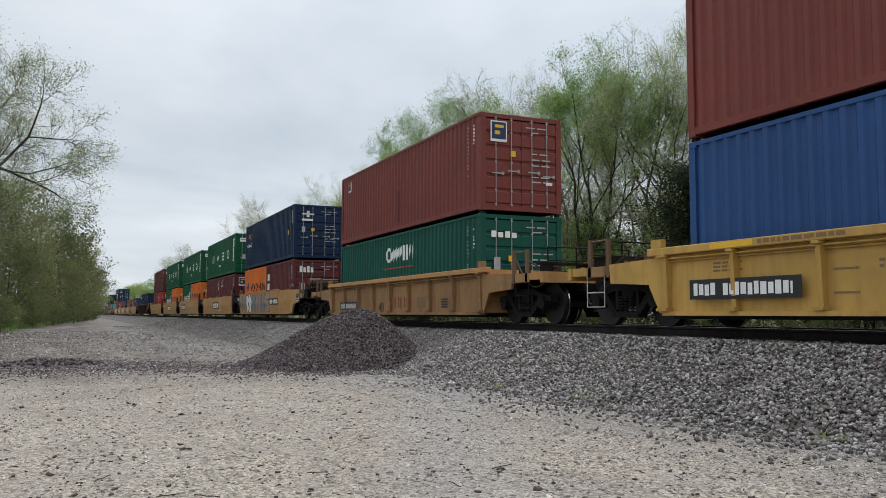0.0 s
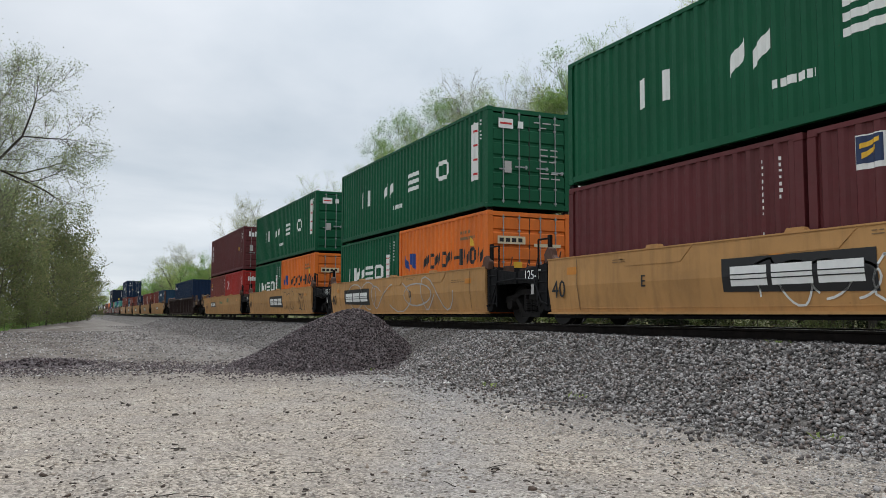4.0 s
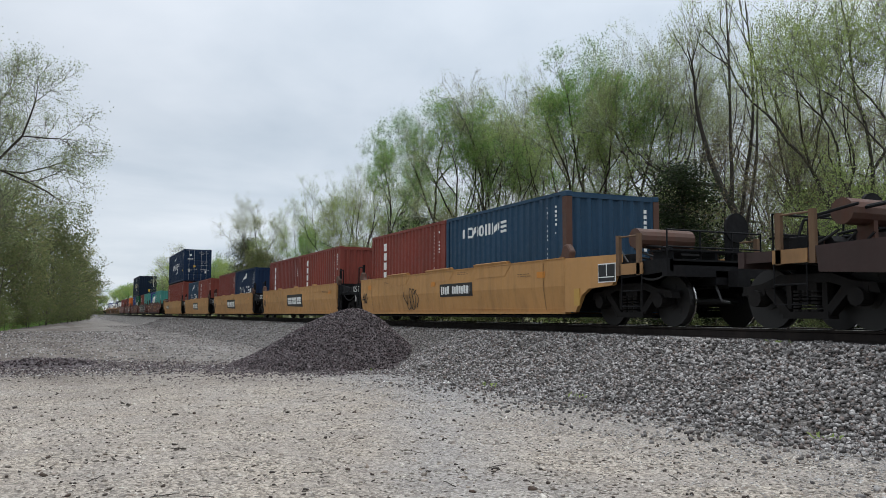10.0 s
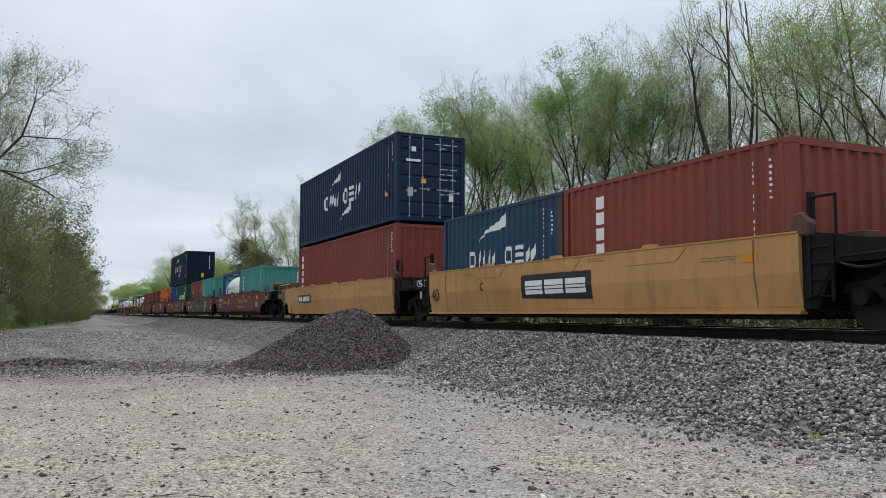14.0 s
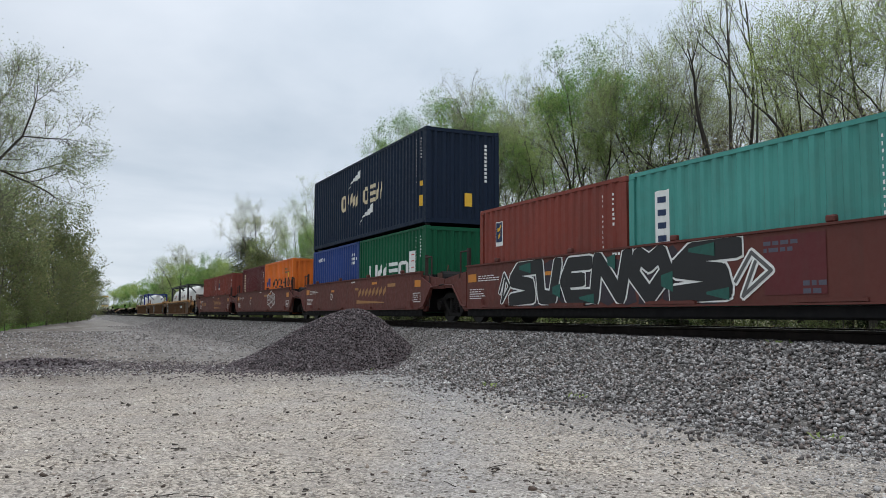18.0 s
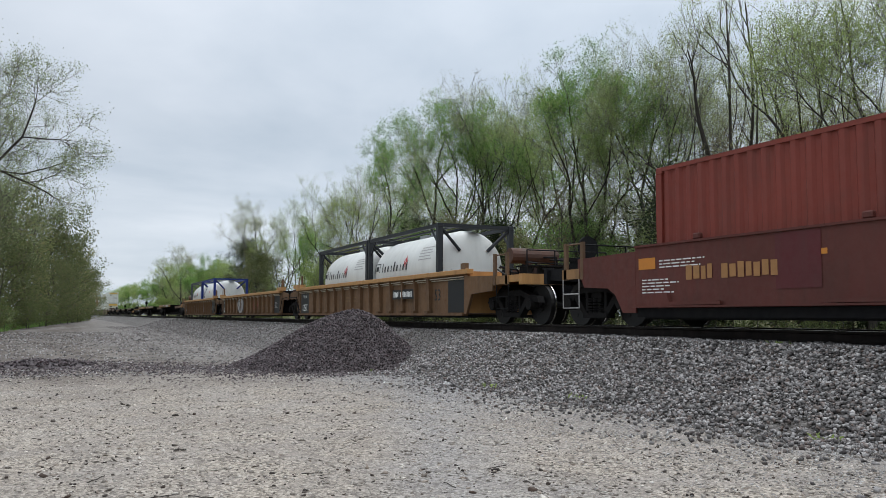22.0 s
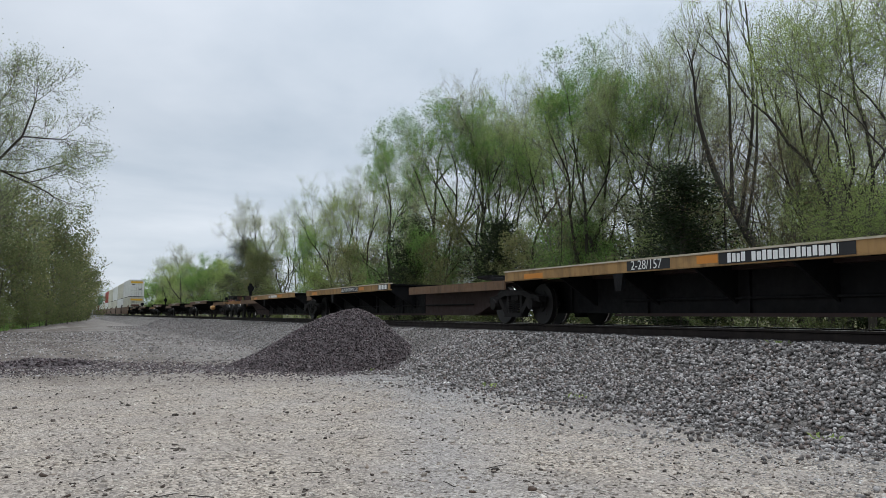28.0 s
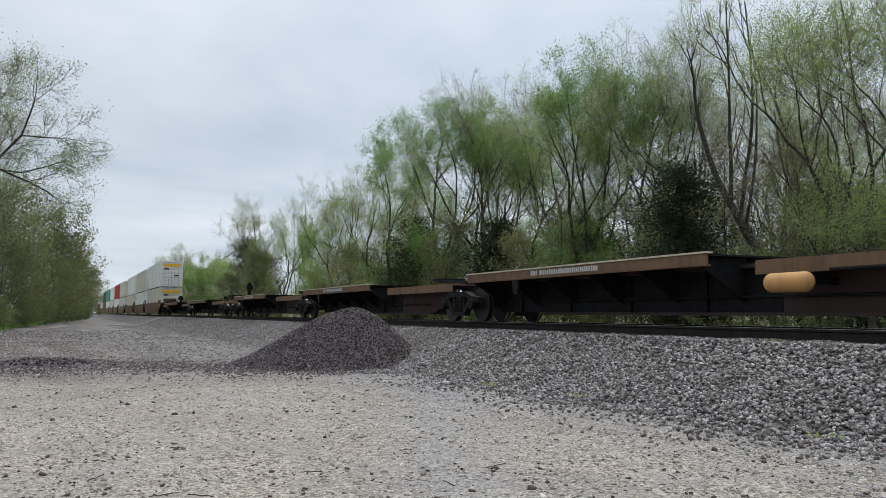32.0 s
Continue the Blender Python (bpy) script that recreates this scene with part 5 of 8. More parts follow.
def door_marks(H, seed, m=None):
    """Weights and numbers on the right-hand door."""
    rnd = random.Random(seed)

    def f(bm):
        for lo, n in ((H - 0.34, 3), (H - 0.47, 1), (H * 0.60, 2), (H * 0.54, 2), (H * 0.48, 2), (H * 0.36, 2), (H * 0.31, 2)):
            x = 0.30 if n < 3 else 0.12
            for k in range(n):
                w = rnd.uniform(0.16, 0.30)
                if x + w < 0.98:
                    patch(bm, x, x + w, lo, lo + 0.032)
                x += w + 0.07
    return (m or MARK_GREY, f)


def small_plate(m, x0, x1, lo, hi):
    return (m, lambda bm: patch(bm, x0, x1, lo, hi, 0.003))


# ---- bogies ----
def bogie(parent, at, label="black cast-steel freight bogie"):
    """A three-piece freight bogie; its two wheelsets turn."""
    b = shared("bogie", "bolster", lambda bm: (box(bm, 0, 0, 0.60, 2.1, 0.34, 0.22), rod(bm, (0, 0, 0.66), (0, 0, 0.86), 0.24, 12),
               box(bm, 0, 0.62, 0.42, 1.7, 0.06, 0.10), box(bm, 0, -0.62, 0.42, 1.7, 0.06, 0.10)), TRUCK_STEEL, parent, at, (0, 0, 0), label)

    def frame_side(bm):
        # top chord, dropped ends over the boxes, and the two slanted tension members round the spring window
        prism(bm, [(-1.22, 0.50), (-1.16, 0.64), (-0.80, 0.68), (-0.45, 0.80), (0.45, 0.80), (0.80, 0.68), (1.16, 0.64), (1.22, 0.50), (0.78, 0.56), (0.42, 0.67), (-0.42, 0.67), (-0.78, 0.56)], 0, -0.09, 0.09)
        for k in (-1, 1):
            prism(bm, [(k * 0.80, 0.60), (k * 0.62, 0.62), (k * 0.24, 0.20), (k * 0.40, 0.20)], 0, -0.08, 0.08)
            prism(bm, [(k * 0.27, 0.70), (k * 0.36, 0.70), (k * 0.36, 0.30), (k * 0.27, 0.30)], 0, -0.06, 0.06)
            rod(bm, (-0.16, k * 0.89, 0.46), (0.06, k * 0.89, 0.46), 0.13, 10)
            box(bm, 0.0, k * 0.89, 0.56, 0.20, 0.30, 0.10)
        box(bm, 0, 0, 0.21, 0.20, 0.80, 0.10)
    for sx in (-1, 1):
        f = shared("side_frame", ("sideframe", sx), frame_side, TRUCK_STEEL, b, (sx * 1.00, 0, 0))
        shared("spring_nest", "springs", lambda bm: [rod(bm, (x, y, 0.26 + k * 0.055), (x, y, 0.26 + k * 0.055 + 0.032), 0.075, 8) for x in (-0.06, 0.09) for y in (-0.16, 0, 0.16) for k in range(6)],
               TRUCK_STEEL, b, (sx * 0.98, 0, 0))

    def wheels(bm):
        for sx in (-1, 1):
            for r, x0, x1 in ((0.457, -0.068, 0.030), (0.485, 0.030, 0.062)):
                rod(bm, (sx * (0.752 - x0), 0, 0), (sx * (0.752 - x1), 0, 0), r, 28)
            rod(bm, (sx * 0.84, 0, 0), (sx * 0.66, 0, 0), 0.16, 14)
            for k in range(3):
                a = k * 2.094
                box(bm, sx * 0.826, 0.27 * math.cos(a), 0.27 * math.sin(a), 0.012, 0.07, 0.07)
        rod(bm, (-1.05, 0, 0), (1.05, 0, 0), 0.075, 10)
    for y in (-0.89, 0.89):
        w = shared("wheelset", "wheelset", wheels, WHEEL_STEEL, b, (0, y, 0.457), (0, 0, 0), "steel wheelset with bright treads")
        if len(w.data.materials) == 1:
            w.data.materials.append(BRIGHT_STEEL)
            for f in w.data.polygons:
                f.material_index = int(abs(f.normal.x) < 0.3 and math.hypot(f.center.y, f.center.z) > 0.465)
        WHEELS.append((w, y))
    return b


def rail_loop(bm, x, y0, y1, z0, z1, r=0.016):
    rod(bm, (x, y0, z0), (x, y0, z1), r, 6)
    rod(bm, (x, y1, z0), (x, y1, z1), r, 6)
    rod(bm, (x, y0, z1), (x, y1, z1), r, 6)


def ladder(bm, x, y0, y1, z0, z1, n):
    for y in (y0, y1):
        box(bm, x, y, (z0 + z1) / 2, 0.02, 0.05, z1 - z0)
    for k in range(n):
        zz = z0 + (z1 - z0) * (k + 0.3) / n
        rod(bm, (x, y0, zz), (x, y1, zz), 0.014, 6)


def hose(bm, p, q, sag, r=0.022):
    p, q = Vector(p), Vector(q)
    last = p
    for k in range(1, 9):
        f = k / 8
        at = p.lerp(q, f) + Vector((0, 0, -4 * sag * f * (1 - f)))
        rod(bm, last, at, r, 6, caps=False)
        last = at


def end_clutter(root, y, d, reach, seed):
    """Hoses, pipes, brackets and small boxes over a shared bogie."""
    rnd = random.Random(seed * 7 + 3)
    for k in range(3):
        bm = bmesh.new()
        x = (-1.22, -0.75, 0.5)[k]
        hose(bm, (x, y + d * 0.10, rnd.uniform(1.05, 1.40)), (x + rnd.uniform(-0.1, 0.25), y + d * reach, rnd.uniform(0.95, 1.15)), rnd.uniform(0.12, 0.30))
        part("air_hose", bm, RUBBER, root)
    for k in range(3):
        bm = bmesh.new()
        x, yy = rnd.uniform(-1.15, -0.3), y + d * rnd.uniform(0.3, max(0.5, reach - 0.2))
        box(bm, x, yy, 1.14 + 0.05 * k, rnd.uniform(0.15, 0.35), rnd.uniform(0.15, 0.4), 0.14 + 0.08 * k)
        rod(bm, (x, yy, 1.1), (x + 0.1, yy, 1.42 + 0.1 * k), 0.016, 6)
        bevel(bm, 0.008)
        part("valve_box", bm, (BLACK_STEEL, DARK_CAR, RESERVOIR)[k], root)
    for sx in (-1, 1):
        bm = bmesh.new()
        pts = [(sx * 1.40, y + d * 0.06, 0.42), (sx * 1.42, y + d * 0.30, 0.50), (sx * 1.42, y + d * 0.62, 0.98), (sx * 1.40, y + d * reach, 1.02)]
        for a, b in zip(pts, pts[1:]):
            rod(bm, a, b, 0.018, 6)
        part("train_line", bm, BLACK_STEEL, root)


def end_gear(root, y, d, mat, seed, brake=True, rails=True):
    """What stands on the deck over an end bogie at y; d: -1 when the car ends towards smaller y."""
    p = lambda nm, bm, m, lb="": part(nm, bm, m, root, lb)
    for sx in (-1, 1) if rails else ():
        bm = bmesh.new()
        for k in (0.45, 1.05):
            box(bm, sx * 1.40, y + d * k, 1.30, 0.06, 0.10, 0.75)
        rod(bm, (sx * 1.40, y + d * 0.45, 1.64), (sx * 1.40, y + d * 1.05, 1.64), 0.016, 6)
        p("handrail", bm, BROWN_CAR, "worn steel handrail")
    for sx in (-1, 1) if rails else ():
        bm = bmesh.new()
        box(bm, sx * 1.415, y + d * 0.85, 1.04, 0.03, 0.62, 0.20)
        p("step_plate", bm, TAN_WORN)
        bm = bmesh.new()
        pts = [(sx * 1.42, y + d * 0.56, 0.95), (sx * 1.42, y + d * 0.56, 0.36), (sx * 1.42, y + d * 1.14, 0.36), (sx * 1.42, y + d * 1.14, 0.95)]
        for q, r in zip(pts, pts[1:]):
            rod(bm, q, r, 0.010, 6)
        rod(bm, (sx * 1.42, y + d * 0.56, 0.64), (sx * 1.42, y + d * 1.14, 0.64), 0.014, 6)
        p("stirrup", bm, MARK_GREY if seed == 1 and not brake else BLACK_STEEL)
    bm = bmesh.new()
    for k in range(9):
        box(bm, 0, y + d * (0.95 + 0.07 * k), 1.36, 2.2, 0.035, 0.03)
    for x in (-1.0, 0.0, 1.0):
        box(bm, x, y + d * 1.23, 1.24, 0.05, 0.5, 0.22)
    ob = p("walkway", bm, BLACK_STEEL, "dark crossover grating")
    ob["kind"] = "stuff"
    bm = bmesh.new()
    rod(bm, (0, y + d * 1.2, 0.84), (0, y + d * 2.05, 0.84), 0.10, 8)
    box(bm, 0, y + d * 2.02, 0.84, 0.28, 0.24, 0.28)
    box(bm, 0, y + d * 0.9, 0.86, 0.5, 1.2, 0.34)
    p("coupler", bm, BLACK_STEEL)
    for sx in (-1, 1):
        bm = bmesh.new()
        pts = [(sx * 0.3, y + d * 1.75, 0.75), (sx * 0.34, y + d * 1.95, 0.45), (sx * 0.30, y + d * 2.1, 0.42)]
        for a, b in zip(pts, pts[1:]):
            rod(bm, a, b, 0.025, 6)
        p("brake_hose", bm, RUBBER)
    if brake:
        bm = bmesh.new()
        rod(bm, (-0.95, y + d * 0.35, 1.66), (0.35, y + d * 0.35, 1.66), 0.19, 14)
        box(bm, -0.45, y + d * 0.35, 1.40, 0.08, 0.28, 0.36)
        box(bm, 0.3, y + d * 0.35, 1.40, 0.08, 0.28, 0.36)
        p("air_reservoir", bm, RESERVOIR, "rust-brown cylindrical air reservoir on brackets")
        bm = bmesh.new()
        w = bmesh.ops.create_cone(bm, cap_ends=True, segments=18, radius1=0.28, radius2=0.28, depth=0.05)
        bmesh.ops.transform(bm, matrix=Matrix.Translation((0.75, y + d * 1.2, 1.85)) @ pose(0, 0, 0, 90), verts=w["verts"])
        box(bm, 0.75, y + d * 1.08, 1.45, 0.22, 0.16, 0.95)
        p("brake_wheel", bm, BLACK_STEEL, "dark hand-brake wheel on its housing")
        bm = bmesh.new()
        box(bm, 0.2, y + d * 0.9, 1.28, 0.5, 0.35, 0.30)
        rod(bm, (-0.5, y + d * 1.0, 1.25), (0.1, y + d * 1.0, 1.25), 0.14, 10)
        p("brake_valve", bm, BLACK_STEEL)
        bm = bmesh.new()
        rnd = random.Random(seed + 5)
        for k in range(9):
            x0, z0 = rnd.uniform(-1.2, 1.0), rnd.uniform(1.15, 1.75)
            y0, y1 = y + d * rnd.uniform(-0.3, 0.3), y + d * rnd.uniform(0.6, 1.5)
            rod(bm, (x0, y0, z0), (x0, y1, z0 - 0.1), 0.022, 6)
            rod(bm, (x0, y1, z0 - 0.1), (x0 + rnd.uniform(-0.3, 0.3), y1, 1.08), 0.022, 6)
        ob = p("brake_pipe", bm, BLACK_STEEL)
        ob["kind"] = "stuff"
    for k in range(4):
        rnd = random.Random(seed * 11 + k)
        bm = bmesh.new()
        x = -1.2 + 0.35 * k
        hose(bm, (x, y + d * 0.2, rnd.uniform(1.2, 1.5)), (x + rnd.uniform(-0.2, 0.2), y + d * 1.7, rnd.uniform(0.9, 1.2)), rnd.uniform(0.08, 0.3))
        p("air_hose", bm, RUBBER)
        bm = bmesh.new()
        box(bm, -1.05 + 0.4 * k, y + d * rnd.uniform(0.1, 1.3), 1.24, rnd.uniform(0.15, 0.35), rnd.uniform(0.15, 0.35), rnd.uniform(0.15, 0.35))
        bevel(bm, 0.01)
        p("valve_box", bm, (BLACK_STEEL, RESERVOIR, DARK_CAR, mat)[k])
    if rails:
        bm = bmesh.new()
        for x in (-1.1, -0.35, 0.4, 1.1):
            rod(bm, (x, y + d * 1.45, 1.08), (x, y + d * 1.45, 1.72), 0.016, 6)
        rod(bm, (-1.1, y + d * 1.45, 1.72), (1.1, y + d * 1.45, 1.72), 0.016, 6)
        rod(bm, (-1.1, y + d * 1.45, 1.42), (1.1, y + d * 1.45, 1.42), 0.014, 6)
        p("end_railing", bm, BLACK_STEEL)
# ---- well cars ----
def car(s, label, name="well_car"):
    return on_train(thing(name, (0, 0, 0), label, "freight car", "cars of the train"), s, 0.0)


def well_floor(root, a, b):
    bm = bmesh.new()
    y = a + 0.3
    while y < b:
        box(bm, 0, y, 0.19, 2.5, 0.16, 0.07)
        y += 1.45
    for sx in (-1, 1):
        box(bm, sx * 1.15, (a + b) / 2, 0.17, 0.22, b - a - 0.1, 0.05)
    part("floor_beams", bm, BLACK_STEEL, root)


def joint_end(root, y, d, mat, reach, plate=True, sign=""):
    """The end of a unit over the bogie that it shares: deck, drawbar, side plates, rails and ladder."""
    bm = bmesh.new()
    box(bm, 0, y + d * 0.04, 0.82, 2.62, 0.08, 1.1)
    for x in (-0.8, 0.0, 0.8):
        box(bm, x, y + d * 0.12, 0.9, 0.08, 0.12, 0.9)
    part("bulkhead", bm, BLACK_STEEL, root)
    bm = bmesh.new()
    prism(bm, [(y, 0.98), (y + d * reach, 0.98), (y + d * reach, 1.06), (y, 1.06)], 0, -1.15, 1.15)
    prism(bm, [(y, 0.40), (y + d * 0.55, 0.70), (y + d * (reach + 0.15), 0.72), (y + d * (reach + 0.15), 0.97), (y, 0.97)], 0, -0.38, 0.38)
    part("end_deck", bm, BLACK_STEEL, root)
    for sx in (-1, 1):
        bm = bmesh.new()
        prism(bm, [(y, 0.30), (y + d * 0.25, 0.30), (y + d * 0.55, 0.92), (y + d * reach, 0.92), (y + d * reach, 1.18), (y, 1.34)], 0, sx * 1.30, sx * 1.36)
        part("end_side_plate", bm, mat, root)
    if sign:
        lettering(sign, 0.30, MARK_WHITE, root, (-1.364, y + d * reach * 0.55, 1.08), SIDE)
        bm = bmesh.new()
        decal(bm, y + d * reach * 0.5, y + d * reach * 0.5 + 0.12, 0.66, 0.88, flat=-1.361)
        part("placard", bm, MARK_GREY, root)
    for sx in (-1, 1):
        bm = bmesh.new()
        rail_loop(bm, sx * 1.33, y + d * 0.12, y + d * 0.55, 1.1, 1.85, 0.022)
        box(bm, sx * 1.30, y + d * 0.12, 1.55, 0.07, 0.09, 0.75)
        part("handrail", bm, DARK_CAR if mat is RUST_CAR else mat, root)
    bm = bmesh.new()
    ladder(bm, -1.38, y + d * 0.14, y + d * 0.52, 0.40, 1.30, 4)
    part("ladder", bm, DARK_CAR if mat is RUST_CAR else mat, root)
    bm = bmesh.new()
    for k in range(3):
        rod(bm, (-0.5 + 0.3 * k, y + d * 0.2, 1.15), (-0.3 + 0.3 * k, y + d * reach, 1.2), 0.03, 6)
    box(bm, -0.75, y + d * reach * 0.6, 1.16, 0.35, 0.4, 0.16)
    part("brake_rigging", bm, BLACK_STEEL, root)
    end_clutter(root, y, d, reach, int(root.location.y) % 97 + (d > 0))


def end_deck(root, y, d, mat, reach=3.3, framed=True):
    """The sloping end of a car over its own bogie, from the well's end at y."""
    for sx in (-1, 1):
        bm = bmesh.new()
        prism(bm, [(y, 0.26), (y + d * 0.38, 0.26), (y + d * 0.62, 0.60), (y + d * 0.85, 0.72), (y + d * 1.62, 0.76), (y + d * 1.84, 1.12), (y + d * 1.84, 1.33), (y, 1.36)], 0, sx * 1.34, sx * 1.425)
        plate = part("end_side_plate", bm, mat, root)
        if framed:
            bm = bmesh.new()
            box(bm, sx * 1.432, y + d * 1.46, 1.0, 0.008, 0.56, 0.36)
            part("frame_plate", bm, MARK_WHITE, plate)
            bm = bmesh.new()
            box(bm, sx * 1.434, y + d * 1.46, 1.0, 0.010, 0.52, 0.32)
            part("inner_plate", bm, MARK_BLACK, plate)
            bm = bmesh.new()
            box(bm, sx * 1.436, y + d * 1.46, 0.92, 0.011, 0.50, 0.018)
            box(bm, sx * 1.436, y + d * 1.46, 1.05, 0.011, 0.022, 0.22)
            part("plate_cross", bm, MARK_WHITE, plate)
            bm = bmesh.new()
            box(bm, sx * 1.43, y + d * 0.45, 0.56, 0.02, 0.20, 0.34)
            part("jacking_pad", bm, YELLOW_CAR, root)
        bm = bmesh.new()
        prism(bm, [(y + d * 1.8, 0.88), (y + d * reach, 0.96), (y + d * reach, 1.18), (y + d * 1.8, 1.18)], 0, sx * 1.30, sx * 1.37)
        part("end_rail_plate", bm, BLACK_STEEL, root)
    bm = bmesh.new()
    box(bm, 0, y + d * reach / 2, 1.10, 2.66, reach, 0.07)
    box(bm, 0, y + d * (reach - 0.06), 1.02, 2.9, 0.12, 0.30)
    box(bm, 0, y + d * 0.05, 0.82, 2.6, 0.1, 1.1)
    part("end_deck", bm, BLACK_STEEL, root)
    bm = bmesh.new()
    prism(bm, [(y, 0.42), (y + d * 0.6, 0.74), (y + d * reach, 0.74), (y + d * reach, 0.98), (y, 0.98)], 0, -0.36, 0.36)
    part("centre_sill", bm, BLACK_STEEL, root)


def smooth_unit(s, label, mat, first=False, last=False, L=12.192, gap=3.68, high=1.36, dark=None, signs=True, marks=(), seed=0):
    """A unit with smooth folded sides. Its container starts at 0; bogies are shared with the next unit."""
    dark = dark or BLACK_STEEL
    root = car(s, label)
    a, b = -0.25, L + 0.5
    for sx in (-1, 1):
        bm = bmesh.new()
        prism(bm, [(sx * 1.43, high), (sx * 1.43, 0.80), (sx * 1.345, 0.26), (sx * 1.27, 0.26), (sx * 1.33, 0.80), (sx * 1.33, high)], 1, a, b)
        part("side_wall", bm, mat, root)
        bm = bmesh.new()
        box(bm, sx * 1.355, (a + b) / 2, 0.245, 0.14, b - a, 0.045)
        part("bottom_chord", bm, mat, root)
        bm = bmesh.new()
        box(bm, sx * 1.385, (a + b) / 2, high + 0.012, 0.125, b - a, 0.024)
        part("top_chord", bm, mat, root)
        for k, (f, w) in enumerate(((0.255, 2.05), (0.494, 2.05), (0.735, 2.05))):
            y = a + (b - a) * f
            bm = bmesh.new()
            prism(bm, [(y - w / 2, high - 0.02), (y + w / 2, high - 0.02), (y + w / 2 - 0.28, high - 0.26), (y - w / 2 + 0.28, high - 0.26)], 0, sx * 1.431, sx * 1.440)
            part("stiffener_plate", bm, mat, root)
            bm = bmesh.new()
            if first:
                g = 0.85
                prism(bm, [(sx * 1.33, high + 0.025), (sx * 1.44, high + 0.025), (sx * 1.47, high + 0.075), (sx * 1.39, high + 0.10), (sx * 1.33, high + 0.06)], 1, y - g, y + g)
            else:
                prism(bm, [(y - 0.20, high), (y + 0.20, high), (y + 0.14, high + 0.085), (y - 0.14, high + 0.085)], 0, sx * 1.30, sx * 1.42)
            part("container_guide", bm, mat, root)
        bm = bmesh.new()
        box(bm, sx * 1.352, (a + b) / 2, 0.345, 0.03, b - a, 0.018)
        part("sill_lip", bm, mat, root)
        for y, d in ((a, -1), (b, 1)):
            bm = bmesh.new()
            prism(bm, [(y - d * 0.32, high), (y + d * 0.16, high - 0.06), (y + d * 0.20, high + 0.14), (y + d * 0.06, high + 0.30), (y - d * 0.10, high + 0.26), (y - d * 0.16, high + 0.09)], 0, sx * 1.27, sx * 1.42)
            bevel(bm, 0.025)
            part("corner_guide", bm, RESERVOIR, root, "rusty cast container guide")
    well_floor(root, a, b)
    reach = (gap - 0.75) / 2 - 0.06
    if first:
        end_deck(root, a, -1, mat, 3.2)
        bogie(root, (0, -1.95, 0))
        end_gear(root, a - 1.35, -1, BROWN_CAR, seed)
    else:
        joint_end(root, a, -1, dark, reach)
    if last:
        end_deck(root, b, 1, mat, 3.2, False)
        for sx in (-1, 1):
            bm = bmesh.new()
            for k in (0.25, 0.7, 1.15, 1.6):
                box(bm, sx * 1.40, b + k, 1.44, 0.05, 0.09, 0.20)
            part("board_bracket", bm, mat, root)
            bm = bmesh.new()
            box(bm, sx * 1.33, b + 0.95, 1.56, 0.34, 1.7, 0.035)
            part("running_board", bm, DUST, root, "dusty steel running board")
            bm = bmesh.new()
            box(bm, sx * 1.428, b + 1.45, 1.02, 0.012, 0.62, 0.50)
            part("end_panel", bm, BROWN_CAR, root)
        bogie(root, (0, L + 1.95, 0))
        end_gear(root, b + 1.35, 1, BLACK_STEEL, seed + 1, False)
    else:
        joint_end(root, b, 1, dark, reach, True, "125-T" if signs else "")
        bogie(root, (0, L + gap / 2 - 0.05, 0))
    markings(root, marks)
    for ob in root.children:
        if ob.name.split(".")[0] in ("painted_mark", "letter_block"):
            # the paint follows the fold of the side
            bm = bmesh.new()
            bm.from_mesh(ob.data)
            bmesh.ops.bisect_plane(bm, geom=bm.verts[:] + bm.edges[:] + bm.faces[:], plane_co=(0, 0, 0.80), plane_no=(0, 0, 1))
            for v in bm.verts:
                if v.co.z < 0.80:
                    v.co.x += (0.80 - v.co.z) / 0.54 * 0.085
            bm.to_mesh(ob.data)
            bm.free()
    if signs:
        lettering("40", 0.52, MARK_BLACK, root, (-1.436, b - 0.42, 0.72), SIDE)
    return root


